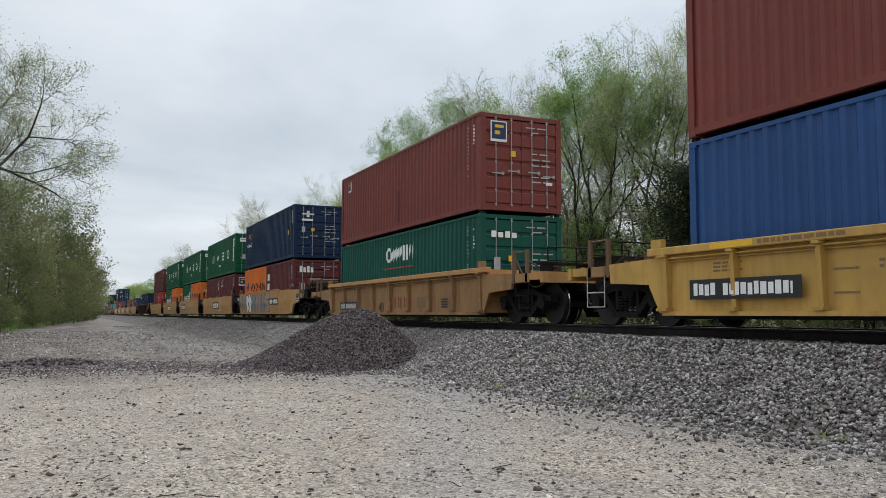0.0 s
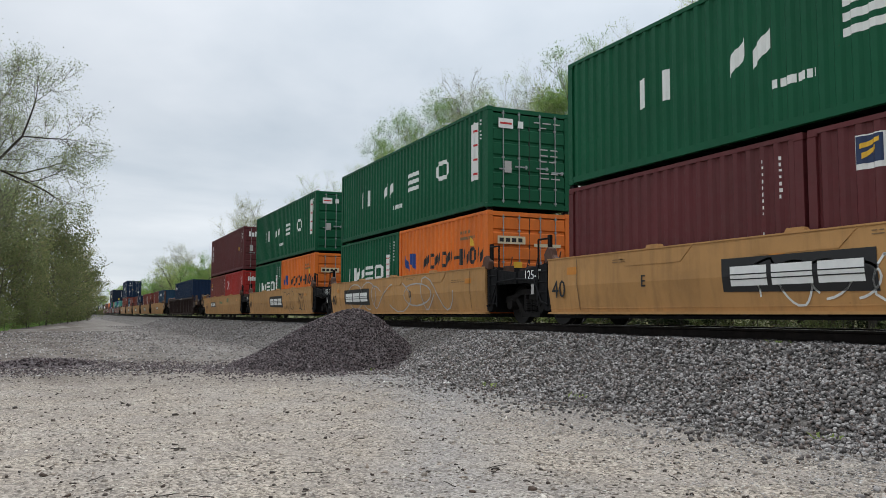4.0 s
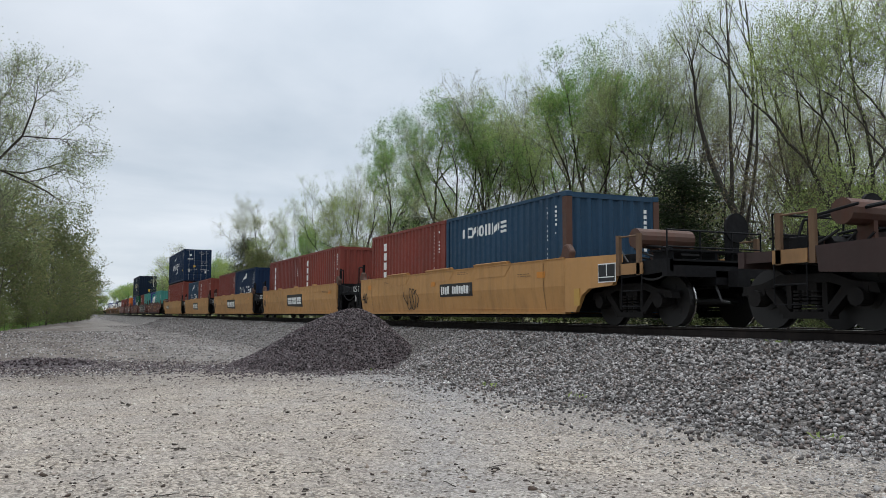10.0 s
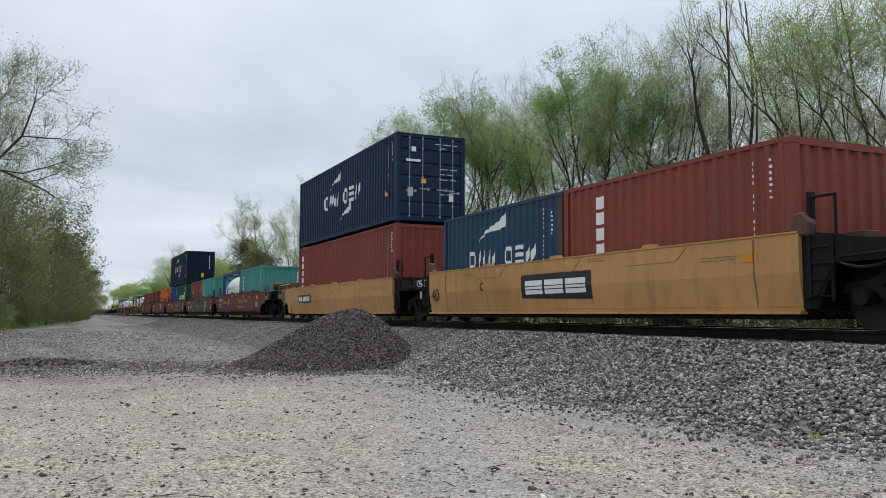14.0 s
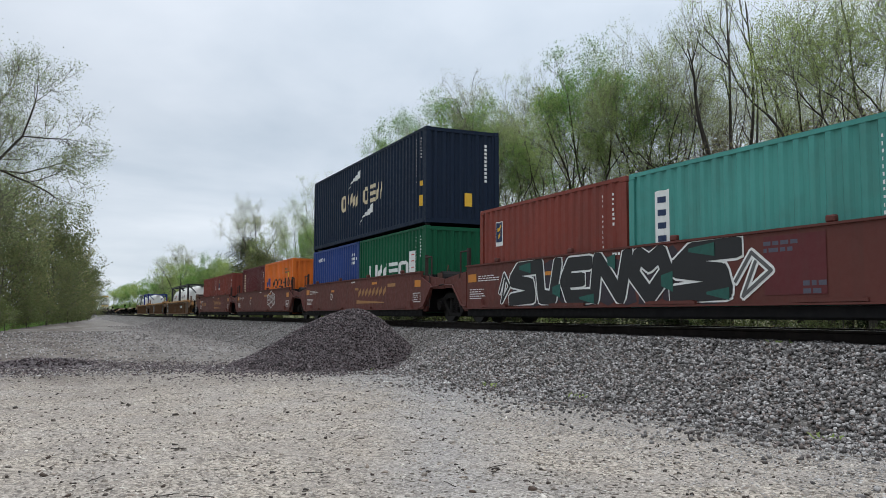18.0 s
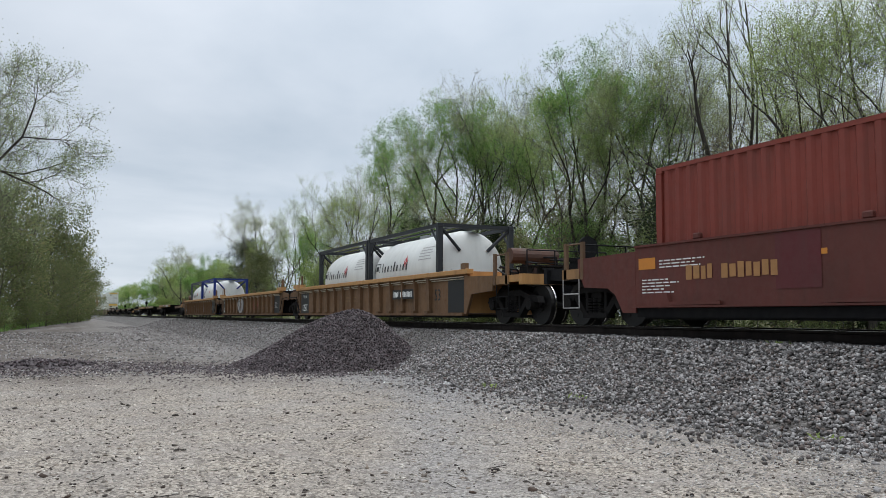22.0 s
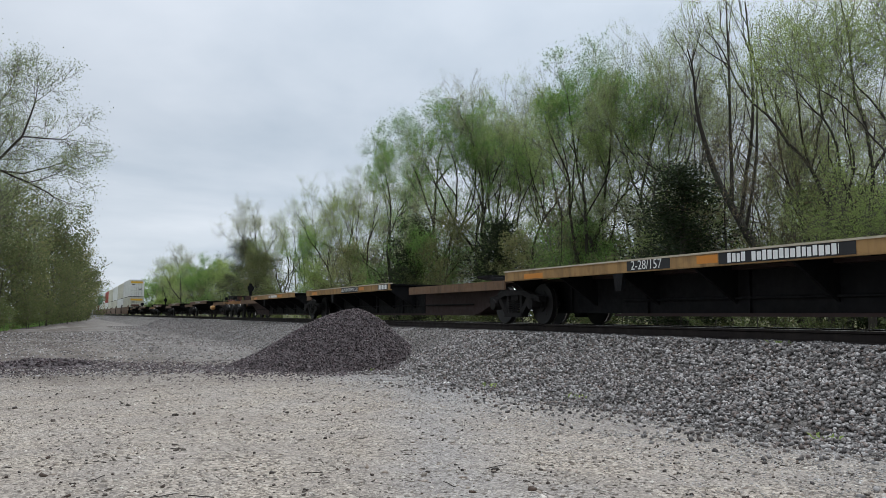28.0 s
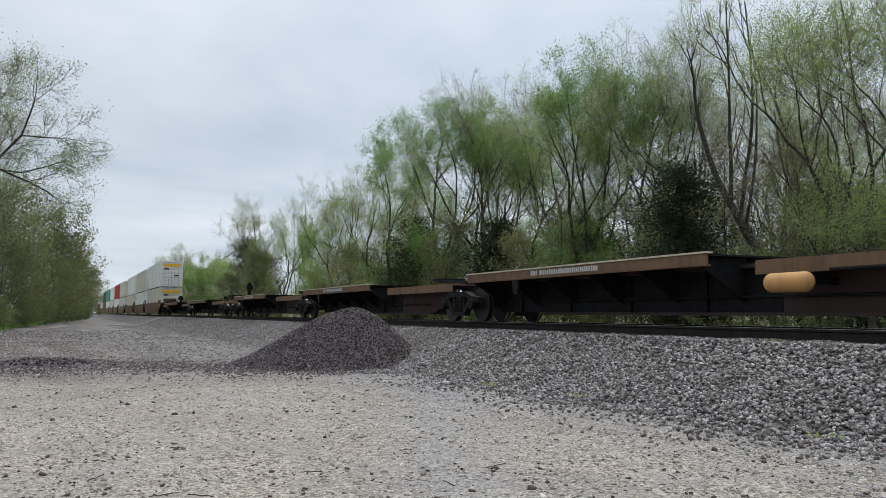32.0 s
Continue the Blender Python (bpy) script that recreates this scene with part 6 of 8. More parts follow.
def ribbed_unit(s, label, mat, a, b, bogies, L=12.192, high=1.39, posts=1.22, chord=None, ends=(True, True), joints=(False, False), marks=(), seed=0, gear=(True, True), dark=None, plain_ends=0.0):
    """A unit with a heavy top chord and upright posts outside the side sheets. Its well runs from a to b."""
    root = car(s, label)
    chord = chord or mat
    dark = dark or mat
    n = max(6, round((b - a - 2 * plain_ends) / posts))
    for sx in (-1, 1):
        bm = bmesh.new()
        box(bm, sx * 1.35, (a + b) / 2, (high + 0.24) / 2, 0.03, b - a, high - 0.24)
        part("side_sheet", bm, mat, root)
        bm = bmesh.new()
        box(bm, sx * 1.42, (a + b) / 2, high - 0.065, 0.19, b - a + 0.7, 0.13)
        bevel(bm, 0.012)
        part("top_chord", bm, chord, root)
        bm = bmesh.new()
        box(bm, sx * 1.40, (a + b) / 2, 0.235, 0.16, b - a, 0.07)
        part("bottom_chord", bm, mat, root)
        bm = bmesh.new()
        rod(bm, (sx * 1.45, a, high - 0.19), (sx * 1.45, b, high - 0.19), 0.016, 6)
        rod(bm, (sx * 1.40, a, high - 0.24), (sx * 1.40, b, high - 0.24), 0.014, 6)
        part("pipe", bm, DUST if plain_ends else mat, root)
        for k in range(n + 1):
            y = a + 0.05 + plain_ends + (b - a - 0.1 - 2 * plain_ends) * k / n
            double = k in (0, n, n // 2)

            def post(bm, w=0.17 if double else 0.085):
                prism(bm, [(sx * 1.365, high - 0.13), (sx * 1.50, high - 0.13), (sx * 1.455, 0.27), (sx * 1.365, 0.27)], 1, -w / 2, w / 2)
                box(bm, sx * 1.475, 0, 0.30, 0.13, w + 0.10, 0.05)
                box(bm, sx * 1.50, 0, high - 0.15, 0.10, w + 0.05, 0.04)
            shared("side_post", ("post", sx, high, double), post, mat, root, (0, y, 0))
    well_floor(root, a, b)
    for y, d, end, joint, g in ((a, -1, ends[0], joints[0], gear[0]), (b, 1, ends[1], joints[1], gear[1])):
        if end:
            for sx in (-1, 1):
                bm = bmesh.new()
                prism(bm, [(y, 0.24), (y + d * 0.12, 0.24), (y + d * 0.42, 0.74), (y + d * 1.55, 0.80), (y + d * 1.60, 1.16), (y + d * 0.25, 1.20), (y + d * 0.2, high - 0.14), (y, high - 0.14)], 0, sx * 1.36, sx * 1.43)
                part("end_side_plate", bm, mat, root)
                bm = bmesh.new()
                prism(bm, [(y + d * 1.5, 0.98), (y + d * 3.0, 0.98), (y + d * 3.0, 1.14), (y + d * 1.5, 1.14)], 0, sx * 1.36, sx * 1.41)
                part("end_rail_plate", bm, chord, root)
                bm = bmesh.new()
                box(bm, sx * 1.46, y + d * 0.1, high + 0.02, 0.10, 0.28, 0.26)
                part("bracket", bm, mat, root)
            bm = bmesh.new()
            box(bm, 0, y + d * 1.5, 1.08, 2.7, 3.0, 0.07)
            box(bm, 0, y + d * 2.95, 1.03, 2.9, 0.12, 0.24)
            box(bm, 0, y + d * 0.05, 0.80, 2.66, 0.1, 1.08)
            part("end_deck", bm, chord, root)
            bm = bmesh.new()
            prism(bm, [(y, 0.30), (y + d * 0.5, 0.72), (y + d * 3.0, 0.74), (y + d * 3.0, 0.98), (y, 0.98)], 0, -0.38, 0.38)
            part("centre_sill", bm, BLACK_STEEL, root)
            end_gear(root, y + d * 1.2, d, mat, seed, g and seed > 2)
        elif joint:
            joint_end(root, y, d, dark, joint)
            for sx in (-1, 1):
                bm = bmesh.new()
                box(bm, sx * 1.38, y + d * joint * 0.15, high + 0.05, 0.24, joint * 0.6, 0.16)
                part("raised_guide", bm, chord, root)
    for y in bogies:
        bogie(root, (0, y, 0))
    markings(root, marks)
    return root


def red_unit(s, label, first=False, last=False, L=12.192, gap=3.55, marks=(), letter="", seed=0):
    """A mineral-red unit with a smooth upright side over a flanged sill."""
    root = car(s, label)
    mat, high, a, b = RUST_CAR, 1.42, -0.15, L + 0.35
    for sx in (-1, 1):
        bm = bmesh.new()
        prism(bm, [(a, 0.36), (b, 0.36), (b, high), (a, high)], 0, sx * 1.36, sx * 1.42)
        part("side_wall", bm, mat, root)
        bm = bmesh.new()
        box(bm, sx * 1.39, (a + b) / 2, high + 0.018, 0.13, b - a, 0.036)
        part("top_chord", bm, mat, root)
        bm = bmesh.new()
        box(bm, sx * 1.44, (a + b) / 2, 0.365, 0.16, b - a, 0.03)
        part("sill_flange", bm, mat, root)
        # black instead of red: the shadow below the side wall is in its colour
        bm = bmesh.new()
        box(bm, sx * 1.33, (a + b) / 2, 0.26, 0.12, b - a, 0.16)
        part("bottom_chord", bm, BLACK_STEEL, root)
        for k in range(4):
            y = a + (b - a) * (k + 0.5) / 4
            bm = bmesh.new()
            box(bm, sx * 1.50, y, 0.415, 0.05, 1.25, 0.05)
            box(bm, sx * 1.47, y, 0.44, 0.09, 1.1, 0.014)
            part("sill_step", bm, mat, root)
            bm = bmesh.new()
            box(bm, sx * 1.38, y, high + 0.09, 0.10, 0.16, 0.10)
            bevel(bm, 0.02)
            part("container_guide", bm, mat, root)
        for y in (a + 0.8, b - 0.8):
            bm = bmesh.new()
            prism(bm, [(y - 0.22, 0.37), (y + 0.22, 0.37), (y + 0.12, 0.60), (y - 0.12, 0.60)], 0, sx * 1.42, sx * 1.50)
            part("jacking_pad", bm, mat, root)
    well_floor(root, a, b)
    for y, d, end in ((a, -1, first), (b, 1, last)):
        if end:
            end_deck(root, y, d, mat, 3.1, False)
            bogie(root, (0, y + d * 1.75, 0))
            end_gear(root, y + d * 1.25, d, RUST_CAR, 1, d < 0)
        else:
            joint_end(root, y, d, mat, gap / 2 - 0.30)
            if d < 0:
                bm = bmesh.new()
                rod(bm, (-1.12, y - 0.75, 1.22), (0.3, y - 0.75, 1.22), 0.21, 14)
                part("air_reservoir", bm, BLACK_STEEL, root, "black cylindrical air reservoir")
            for sx in (-1, 1):
                bm = bmesh.new()
                prism(bm, [(y, 0.36), (y + d * 0.18, 0.36), (y + d * 0.75, 0.86), (y + d * 0.75, 1.02), (y, 1.30)], 0, sx * 1.40, sx * 1.44)
                part("end_gusset", bm, mat, root)
            for sx in (-1, 1):
                bm = bmesh.new()
                rod(bm, (sx * 1.46, y, 0.42), (sx * 1.46, y + d * 0.25, 0.45), 0.02, 6)
                rod(bm, (sx * 1.46, y + d * 0.25, 0.45), (sx * 1.46, y + d * 0.8, 0.98), 0.02, 6)
                rod(bm, (sx * 1.46, y + d * 0.8, 0.98), (sx * 1.46, y + d * 1.3, 1.0), 0.02, 6)
                part("brake_pipe", bm, mat, root)
    if not last:
        bogie(root, (0, L + gap / 2, 0))
    markings(root, marks)
    if letter:
        lettering(letter, 0.36, MARK_WHITE, root, (-1.427, 8.75, 0.86), SIDE)
    return root


def spine_unit(s, label, span, first=False, last=False, tank=False, plat=(7.2, 17.8), marks=(), seed=0, edge=None):
    """A skeleton unit: one deep central sill, a side platform at its far part, a trailer hitch. Bogies at 0 and span."""
    root = car(s, label, "spine_car")
    bm = bmesh.new()
    outline = [(0.0, 0.72), (1.6, 0.72), (3.3, 0.22), (span - 3.3, 0.22), (span - 1.6, 0.72), (span, 0.72), (span, 1.00), (0.0, 1.00)]
    prism(bm, outline, 0, -0.36, 0.36)
    prism(bm, [(0.0, 0.98), (span, 0.98), (span, 1.04), (0.0, 1.04)], 0, -0.50, 0.50)
    prism(bm, [(3.2, 0.19), (span - 3.2, 0.19), (span - 3.2, 0.24), (3.2, 0.24)], 0, -0.50, 0.50)
    part("centre_sill", bm, DARK_CAR, root)
    lo, hi = plat
    for sx in (-1, 1):
        # thin black sheet over the brown sill: the platform's shade put into colour
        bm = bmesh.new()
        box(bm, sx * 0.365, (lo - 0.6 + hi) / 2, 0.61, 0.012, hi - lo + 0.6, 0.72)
        part("sill_web", bm, BLACK_STEEL, root, "web of the sill, coloured black for the platform's shade")
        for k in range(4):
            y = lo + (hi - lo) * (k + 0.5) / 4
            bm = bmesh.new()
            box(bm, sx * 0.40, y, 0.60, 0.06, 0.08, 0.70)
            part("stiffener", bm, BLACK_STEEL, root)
        bm = bmesh.new()
        rod(bm, (sx * 0.44, 3.4, 0.50), (sx * 0.44, span - 3.4, 0.50), 0.022, 6)
        part("brake_pipe", bm, BLACK_STEEL, root)
    edge = edge or TAN_PALE
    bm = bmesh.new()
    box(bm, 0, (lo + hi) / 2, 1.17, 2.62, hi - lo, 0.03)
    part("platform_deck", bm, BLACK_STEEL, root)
    for sx in (-1, 1):
        bm = bmesh.new()
        box(bm, sx * 1.36, (lo + hi) / 2, 1.10, 0.05, hi - lo, 0.185)
        box(bm, sx * 1.33, (lo + hi) / 2, 1.0, 0.10, hi - lo, 0.025)
        part("platform_edge", bm, edge, root)
        bm = bmesh.new()
        box(bm, sx * 1.33, (lo + hi) / 2, 1.207, 0.15, hi - lo + 0.04, 0.03)
        part("platform_lip", bm, DUST, root, "pale dusty lip")
        for k in range(6):
            y = lo + 0.2 + (hi - lo - 0.4) * k / 5
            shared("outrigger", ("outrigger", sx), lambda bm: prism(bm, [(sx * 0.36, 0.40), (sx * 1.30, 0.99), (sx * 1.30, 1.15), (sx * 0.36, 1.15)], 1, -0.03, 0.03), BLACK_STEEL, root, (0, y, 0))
        bm = bmesh.new()
        prism(bm, [(lo + 6.1, 0.98), (lo + 6.4, 0.98), (lo + 6.34, 0.66), (lo + 6.16, 0.66)], 0, sx * 1.37, sx * 1.30)
        part("stirrup", bm, BLACK_STEEL, root)
        for a, b in ((0.7, lo - 0.6), (hi + 0.02, span - 0.7)):
            if b - a > 0.5:
                bm = bmesh.new()
                box(bm, sx * 0.68, (a + b) / 2, 1.03, 0.50, b - a, 0.05)
                box(bm, sx * 0.92, (a + b) / 2, 0.93, 0.04, b - a, 0.20)
                part("side_stringer", bm, BROWN_CAR, root)
    bm = bmesh.new()
    for sx in (-1, 1):
        prism(bm, [(1.0, 1.04), (1.3, 1.04), (2.9, 1.16), (3.2, 1.22), (3.1, 1.27), (1.0, 1.12)], 0, sx * 0.30, sx * 0.38)
    box(bm, 0, 2.9, 1.24, 0.80, 0.70, 0.07)
    box(bm, 0, 1.2, 1.10, 0.7, 0.40, 0.10)
    part("trailer_hitch", bm, OXIDE if tank else BLACK_STEEL, root, "folded trailer hitch")
    if last and not tank and edge is not BROWN_CAR:
        bm = bmesh.new()
        prism(bm, [(span - 6.0, 1.05), (span - 2.4, 1.05), (span - 2.6, 1.15), (span - 4.2, 1.17), (span - 5.9, 1.10)], 0, -0.40, 0.40)
        box(bm, 0, span - 3.0, 1.18, 0.90, 0.8, 0.06)
        part("folded_hitch", bm, OXIDE, root, "faded red folded trailer hitch")
        bm = bmesh.new()
        rod(bm, (-0.43, span - 5.6, 1.12), (-0.43, span - 3.4, 1.19), 0.04, 8)
        part("hitch_strut", bm, OXIDE, root)
    if tank:
        bm = bmesh.new()
        c = bmesh.ops.create_uvsphere(bm, u_segments=16, v_segments=12, radius=0.15)
        bmesh.ops.transform(bm, matrix=Matrix.Translation((-1.1, 5.0, 0.68)) @ pose(0, 0, 0, 90), verts=c["verts"])
        for v in bm.verts:
            v.co.y = 5.0 + (v.co.y - 5.0) * 0.8 + (0.30 if v.co.y > 5.0 else -0.30)
        part("air_reservoir", bm, TAN, root, "rusty tan cylindrical air reservoir", True)
        bm = bmesh.new()
        for y in (4.75, 5.25):
            box(bm, -0.72, y, 0.70, 0.62, 0.06, 0.10)
        box(bm, -0.50, 5.0, 0.70, 0.10, 0.60, 0.08)
        rod(bm, (-0.95, 4.4, 0.85), (-0.95, 3.0, 0.85), 0.025, 6)
        part("reservoir_bracket", bm, BLACK_STEEL, root)
    bm = bmesh.new()
    for yy, f in ((0.0, first), (span, last)):
        if f:
            d = -1 if yy == 0 else 1
            box(bm, 0, yy + d * 0.9, 0.95, 2.6, 0.5, 0.16)
            box(bm, 0, yy + d * 0.55, 0.86, 0.55, 1.5, 0.30)
    if first or last:
        part("end_sill", bm, TAN_WORN, root)
    else:
        bm.free()
    if first:
        bogie(root, (0, 0, 0))
        end_gear(root, 0.0, -1, BLACK_STEEL, 2, False, False)
        bm = bmesh.new()
        box(bm, 0.45, -0.75, 1.65, 0.18, 0.14, 1.25)
        w = bmesh.ops.create_cone(bm, cap_ends=True, segments=18, radius1=0.22, radius2=0.22, depth=0.05)
        bmesh.ops.transform(bm, matrix=Matrix.Translation((0.45, -0.86, 1.95)) @ pose(0, 0, 0, 90), verts=w["verts"])
        part("brake_wheel", bm, BLACK_STEEL, root)
    if last:
        end_gear(root, span, 1, BLACK_STEEL, 3, False, False)
    bogie(root, (0, span, 0))
    markings(root, marks)
    return root


def tank_container(s, z, frame_mat, label, logo=None, L=6.058, H=2.591, seed=0, hazard=True):
    """A white tank in an open steel frame."""
    root = on_train(thing("tank_container", (0, 0, 0), label, "tank container", "containers on the train"), s, z)
    p = lambda nm, key, f, m=frame_mat, at=(0, 0, 0), lb="", sm=False: shared(nm, key, f, m, root, at, (0, 0, 0), lb, sm)
    prof = [(0.18, 0.0), (0.20, 0.45), (0.26, 0.78), (0.36, 0.98), (0.52, 1.10), (0.75, 1.135), (L - 0.75, 1.135), (L - 0.52, 1.10), (L - 0.36, 0.98), (L - 0.26, 0.78), (L - 0.20, 0.45), (L - 0.18, 0.0)]

    def shell(bm):
        n = 36
        rings = []
        for y, r in prof:
            if r == 0:
                rings.append([bm.verts.new((0, y, 0))])
            else:
                rings.append([bm.verts.new((r * math.cos(a), y, r * math.sin(a))) for a in [2 * math.pi * k / n for k in range(n)]])
        for A, B in zip(rings, rings[1:]):
            for k in range(n):
                j = (k + 1) % n
                if len(A) == 1:
                    bm.faces.new((A[0], B[k], B[j]))
                elif len(B) == 1:
                    bm.faces.new((A[k], A[j], B[0]))
                else:
                    bm.faces.new((A[k], A[j], B[j], B[k]))
    p("tank", "tankshell", shell, WHITE, (0, 0, 1.34), "glossy white insulated tank shell", True)
    for y in (0.09, L - 0.09):
        for sx in (-1, 1):
            p("corner_post", "tpost", lambda bm: box(bm, 0, 0, H / 2, 0.15, 0.16, H - 0.02), at=(sx * (HALF - 0.075), y, 0))
            for zz in (0.06, H - 0.06):
                p("corner_casting", "tcast", lambda bm: (box(bm, 0, 0, 0, 0.17, 0.185, 0.118), bevel(bm, 0.012)), at=(sx * (HALF - 0.083), y, zz))
            for top in (0, 1):
                p("brace", ("tbrace", sx, top, y < 1), lambda bm: rod(bm, (sx * 1.12, y, H - 0.1 if top else 0.1), (sx * 0.45, y + (0.12 if y < 1 else -0.12), H - 0.75 if top else 0.75), 0.05, 6))
        for zz in (0.06, H - 0.06):
            p("end_rail", "trail", lambda bm: box(bm, 0, 0, 0, 2.2, 0.11, 0.11), at=(0, y, zz))
    for sx in (-1, 1):
        p("top_side_rail", "ttop", lambda bm: box(bm, 0, L / 2, H - 0.06, 0.08, L - 0.2, 0.11), at=(sx * (HALF - 0.05), 0, 0))
        p("bottom_side_rail", "tbot", lambda bm: box(bm, 0, L / 2, 0.07, 0.08, L - 0.2, 0.11), at=(sx * (HALF - 0.05), 0, 0))
        for k, y in enumerate((0.2, L - 0.2)):
            p("side_brace", ("tside", sx, k), lambda bm: rod(bm, (sx * 1.15, y, H - 0.55), (sx * 1.15, y + (0.45 if k == 0 else -0.45), H - 0.12), 0.035, 6))
    for y in (1.5, 3.0, 4.5):
        p("cladding_band", "tband", lambda bm: rod(bm, (0, -0.02, 0), (0, 0.02, 0), 1.137, 36, caps=False), WHITE, (0, y, 1.34))
    p("walkway", "twalk", lambda bm: (box(bm, 0.15, L / 2, H - 0.04, 0.5, L - 0.4, 0.03), box(bm, -0.55, L / 2, H - 0.05, 0.06, L - 0.4, 0.05)), GALV if frame_mat is not FRAME_BLACK else FRAME_BLACK)
    p("manlid", "tlid", lambda bm: (rod(bm, (0, 2.6, H - 0.16), (0, 2.6, H - 0.02), 0.28, 16), box(bm, 0, 3.4, H - 0.1, 0.5, 0.5, 0.12)), GALV)

    def wrap(bm, y0, y1, a0, a1):
        # a painted patch that follows the shell; angles in degrees above the middle of the near side
        n = 6
        rows = []
        for k in range(n + 1):
            a = radians(180 - (a0 + (a1 - a0) * k / n))
            rows.append([bm.verts.new((1.142 * math.cos(a), y, 1.34 + 1.142 * math.sin(a))) for y in (y0, y1)])
        for A, B in zip(rows, rows[1:]):
            bm.faces.new((A[0], A[1], B[1], B[0]))
    for m, f in (logo or []):
        bm = bmesh.new()
        f(bm, wrap)
        ob = part("tank_marking", bm, m, root)
        if len(ob.data.polygons) > 6:
            ob["kind"] = "stuff"
    # warning diamond on the side and on the end: a red rim round a white field
    for m, name, k in ((MARK_RED, "hazard_diamond", 0.19), (MARK_WHITE, "diamond_field", 0.165), (MARK_RED, "diamond_flame", 0.145), (MARK_WHITE, "diamond_mark", 0.045)) if hazard else ():
        bm = bmesh.new()
        v = []
        for a, b in ((-1, 0), (0, 1), (1, 0), (0, -1)):
            dz = 0.30 + b * k
            v.append(bm.verts.new((-math.sqrt((1.150 + 0.12 * (0.20 - k)) ** 2 - dz * dz), 2.75 + a * k * 0.9, 1.34 + dz)))
        bm.faces.new(v)
        part(name, bm, m, root)
    return root
# ---- what the train is made of, from its front to its end ----
BASE = 0.24              # floor of a well over the rail
H8, H9 = 2.591, 2.896
L20, L40, L53 = 6.058, 12.192, 16.154


def top_of(h):
    return BASE + h + 0.075


def white_stripe(y, lo, hi, w=0.42):
    """An upright white panel with small red marks."""
    return [(MARK_WHITE, lambda bm: decal(bm, y - w, y, lo, hi)),
            (MARK_RED, lambda bm: [decal(bm, y - w * 0.8, y - w * 0.2, lo + (hi - lo) * (k + 0.35) / 4, lo + (hi - lo) * (k + 0.5) / 4, out=0.008) for k in range(4)])]


def word(m, y, z, w, h, pattern, gap=0.22, stroke=0.24, flat=None):
    """Plain block shapes in place of a word, each a part."""
    cells = [0.45 if c == 'i' else 0.5 if c == ' ' else 1.0 for c in pattern]
    unit = w / (sum(cells) + gap * (len(cells) - 1))
    out = []
    for c, k in zip(pattern, cells):
        if c != ' ':
            out.append(lambda bm, c=c, k=k, y=y: blocks(bm, y, z, unit * k, h, c, gap, stroke, flat))
        y -= unit * (k + gap)
    return (m, out)


def tri(m, y, z, k):
    return (m, lambda bm: decal(bm, y, y + k, z, z + k * 0.04, z, z + k * 0.9, out=0.006))


def small_logo(y, z, w=0.42, h=0.55):
    """A navy badge with a pale and a yellow sweep."""
    return [(MARK_WHITE, lambda bm: decal(bm, y - w * 1.06, y + w * 0.06, z - h * 0.04, z + h * 1.04, out=0.003)),
            (MARK_NAVY, lambda bm: decal(bm, y - w, y, z + h * 0.14, z + h, out=0.006)),
            (MARK_YELLOW, lambda bm: decal(bm, y - w * 0.88, y - w * 0.15, z + h * 0.76, z + h * 0.90, z + h * 0.60, z + h * 0.76, out=0.010)),
            (MARK_YELLOW, lambda bm: decal(bm, y - w * 0.72, y - w * 0.22, z + h * 0.52, z + h * 0.66, z + h * 0.28, z + h * 0.46, out=0.010))]


def swoosh(m, y, z, w, h, lower=True):
    """Two pale curved sweeps, above and below a word."""
    def f(bm):
        n = 10
        for k in range(n):
            a, b = k / n, (k + 1) / n
            za, zb = z + h * (a ** 0.7 + 0.10 * math.sin(6.0 * a)), z + h * (b ** 0.7 + 0.10 * math.sin(6.0 * b))
            ta, tb = 0.012 + 0.15 * a ** 1.5, 0.012 + 0.15 * b ** 1.5
            decal(bm, y - w * b, y - w * a, zb - tb, zb + tb, za - ta, za + ta)
    return (m, f)


def big_side(L, H, word_w, h, z, pattern, seed, m=None, y=None):
    return [word(m or MARK_WHITE, y or (L - 0.9), z, word_w, h, pattern), number_marks(L, H, seed)]


def badge_end(H, seed):
    return [(MARK_WHITE, lambda bm: patch(bm, -0.94, -0.46, H - 0.77, H - 0.22)), (MARK_NAVY, lambda bm: patch(bm, -0.91, -0.49, H - 0.70, H - 0.25, 0.003)),
            (MARK_YELLOW, lambda bm: patch(bm, -0.82, -0.56, H - 0.40, H - 0.32, 0.006)), (MARK_YELLOW, lambda bm: patch(bm, -0.82, -0.66, H - 0.58, H - 0.48, 0.006)), door_marks(H, seed), small_plate(MARK_YELLOW, -0.35, -0.2, H * 0.56, H * 0.62)]


def word_end(H, seed, m=None, w=0.75, h=0.26, extra=()):
    m = m or MARK_WHITE
    return [(m, lambda bm: [patch(bm, -0.92 + k * w / 4, -0.92 + (k + 0.72) * w / 4, H - 0.62, H - 0.62 + h * (1.0 if k % 2 == 0 else 0.8)) for k in range(4)]), door_marks(H, seed),
            small_plate(MARK_YELLOW, -0.42, -0.26, H * 0.52, H * 0.58), small_plate(MARK_GREY, -0.85, -0.66, H * 0.42, H * 0.56)] + list(extra)


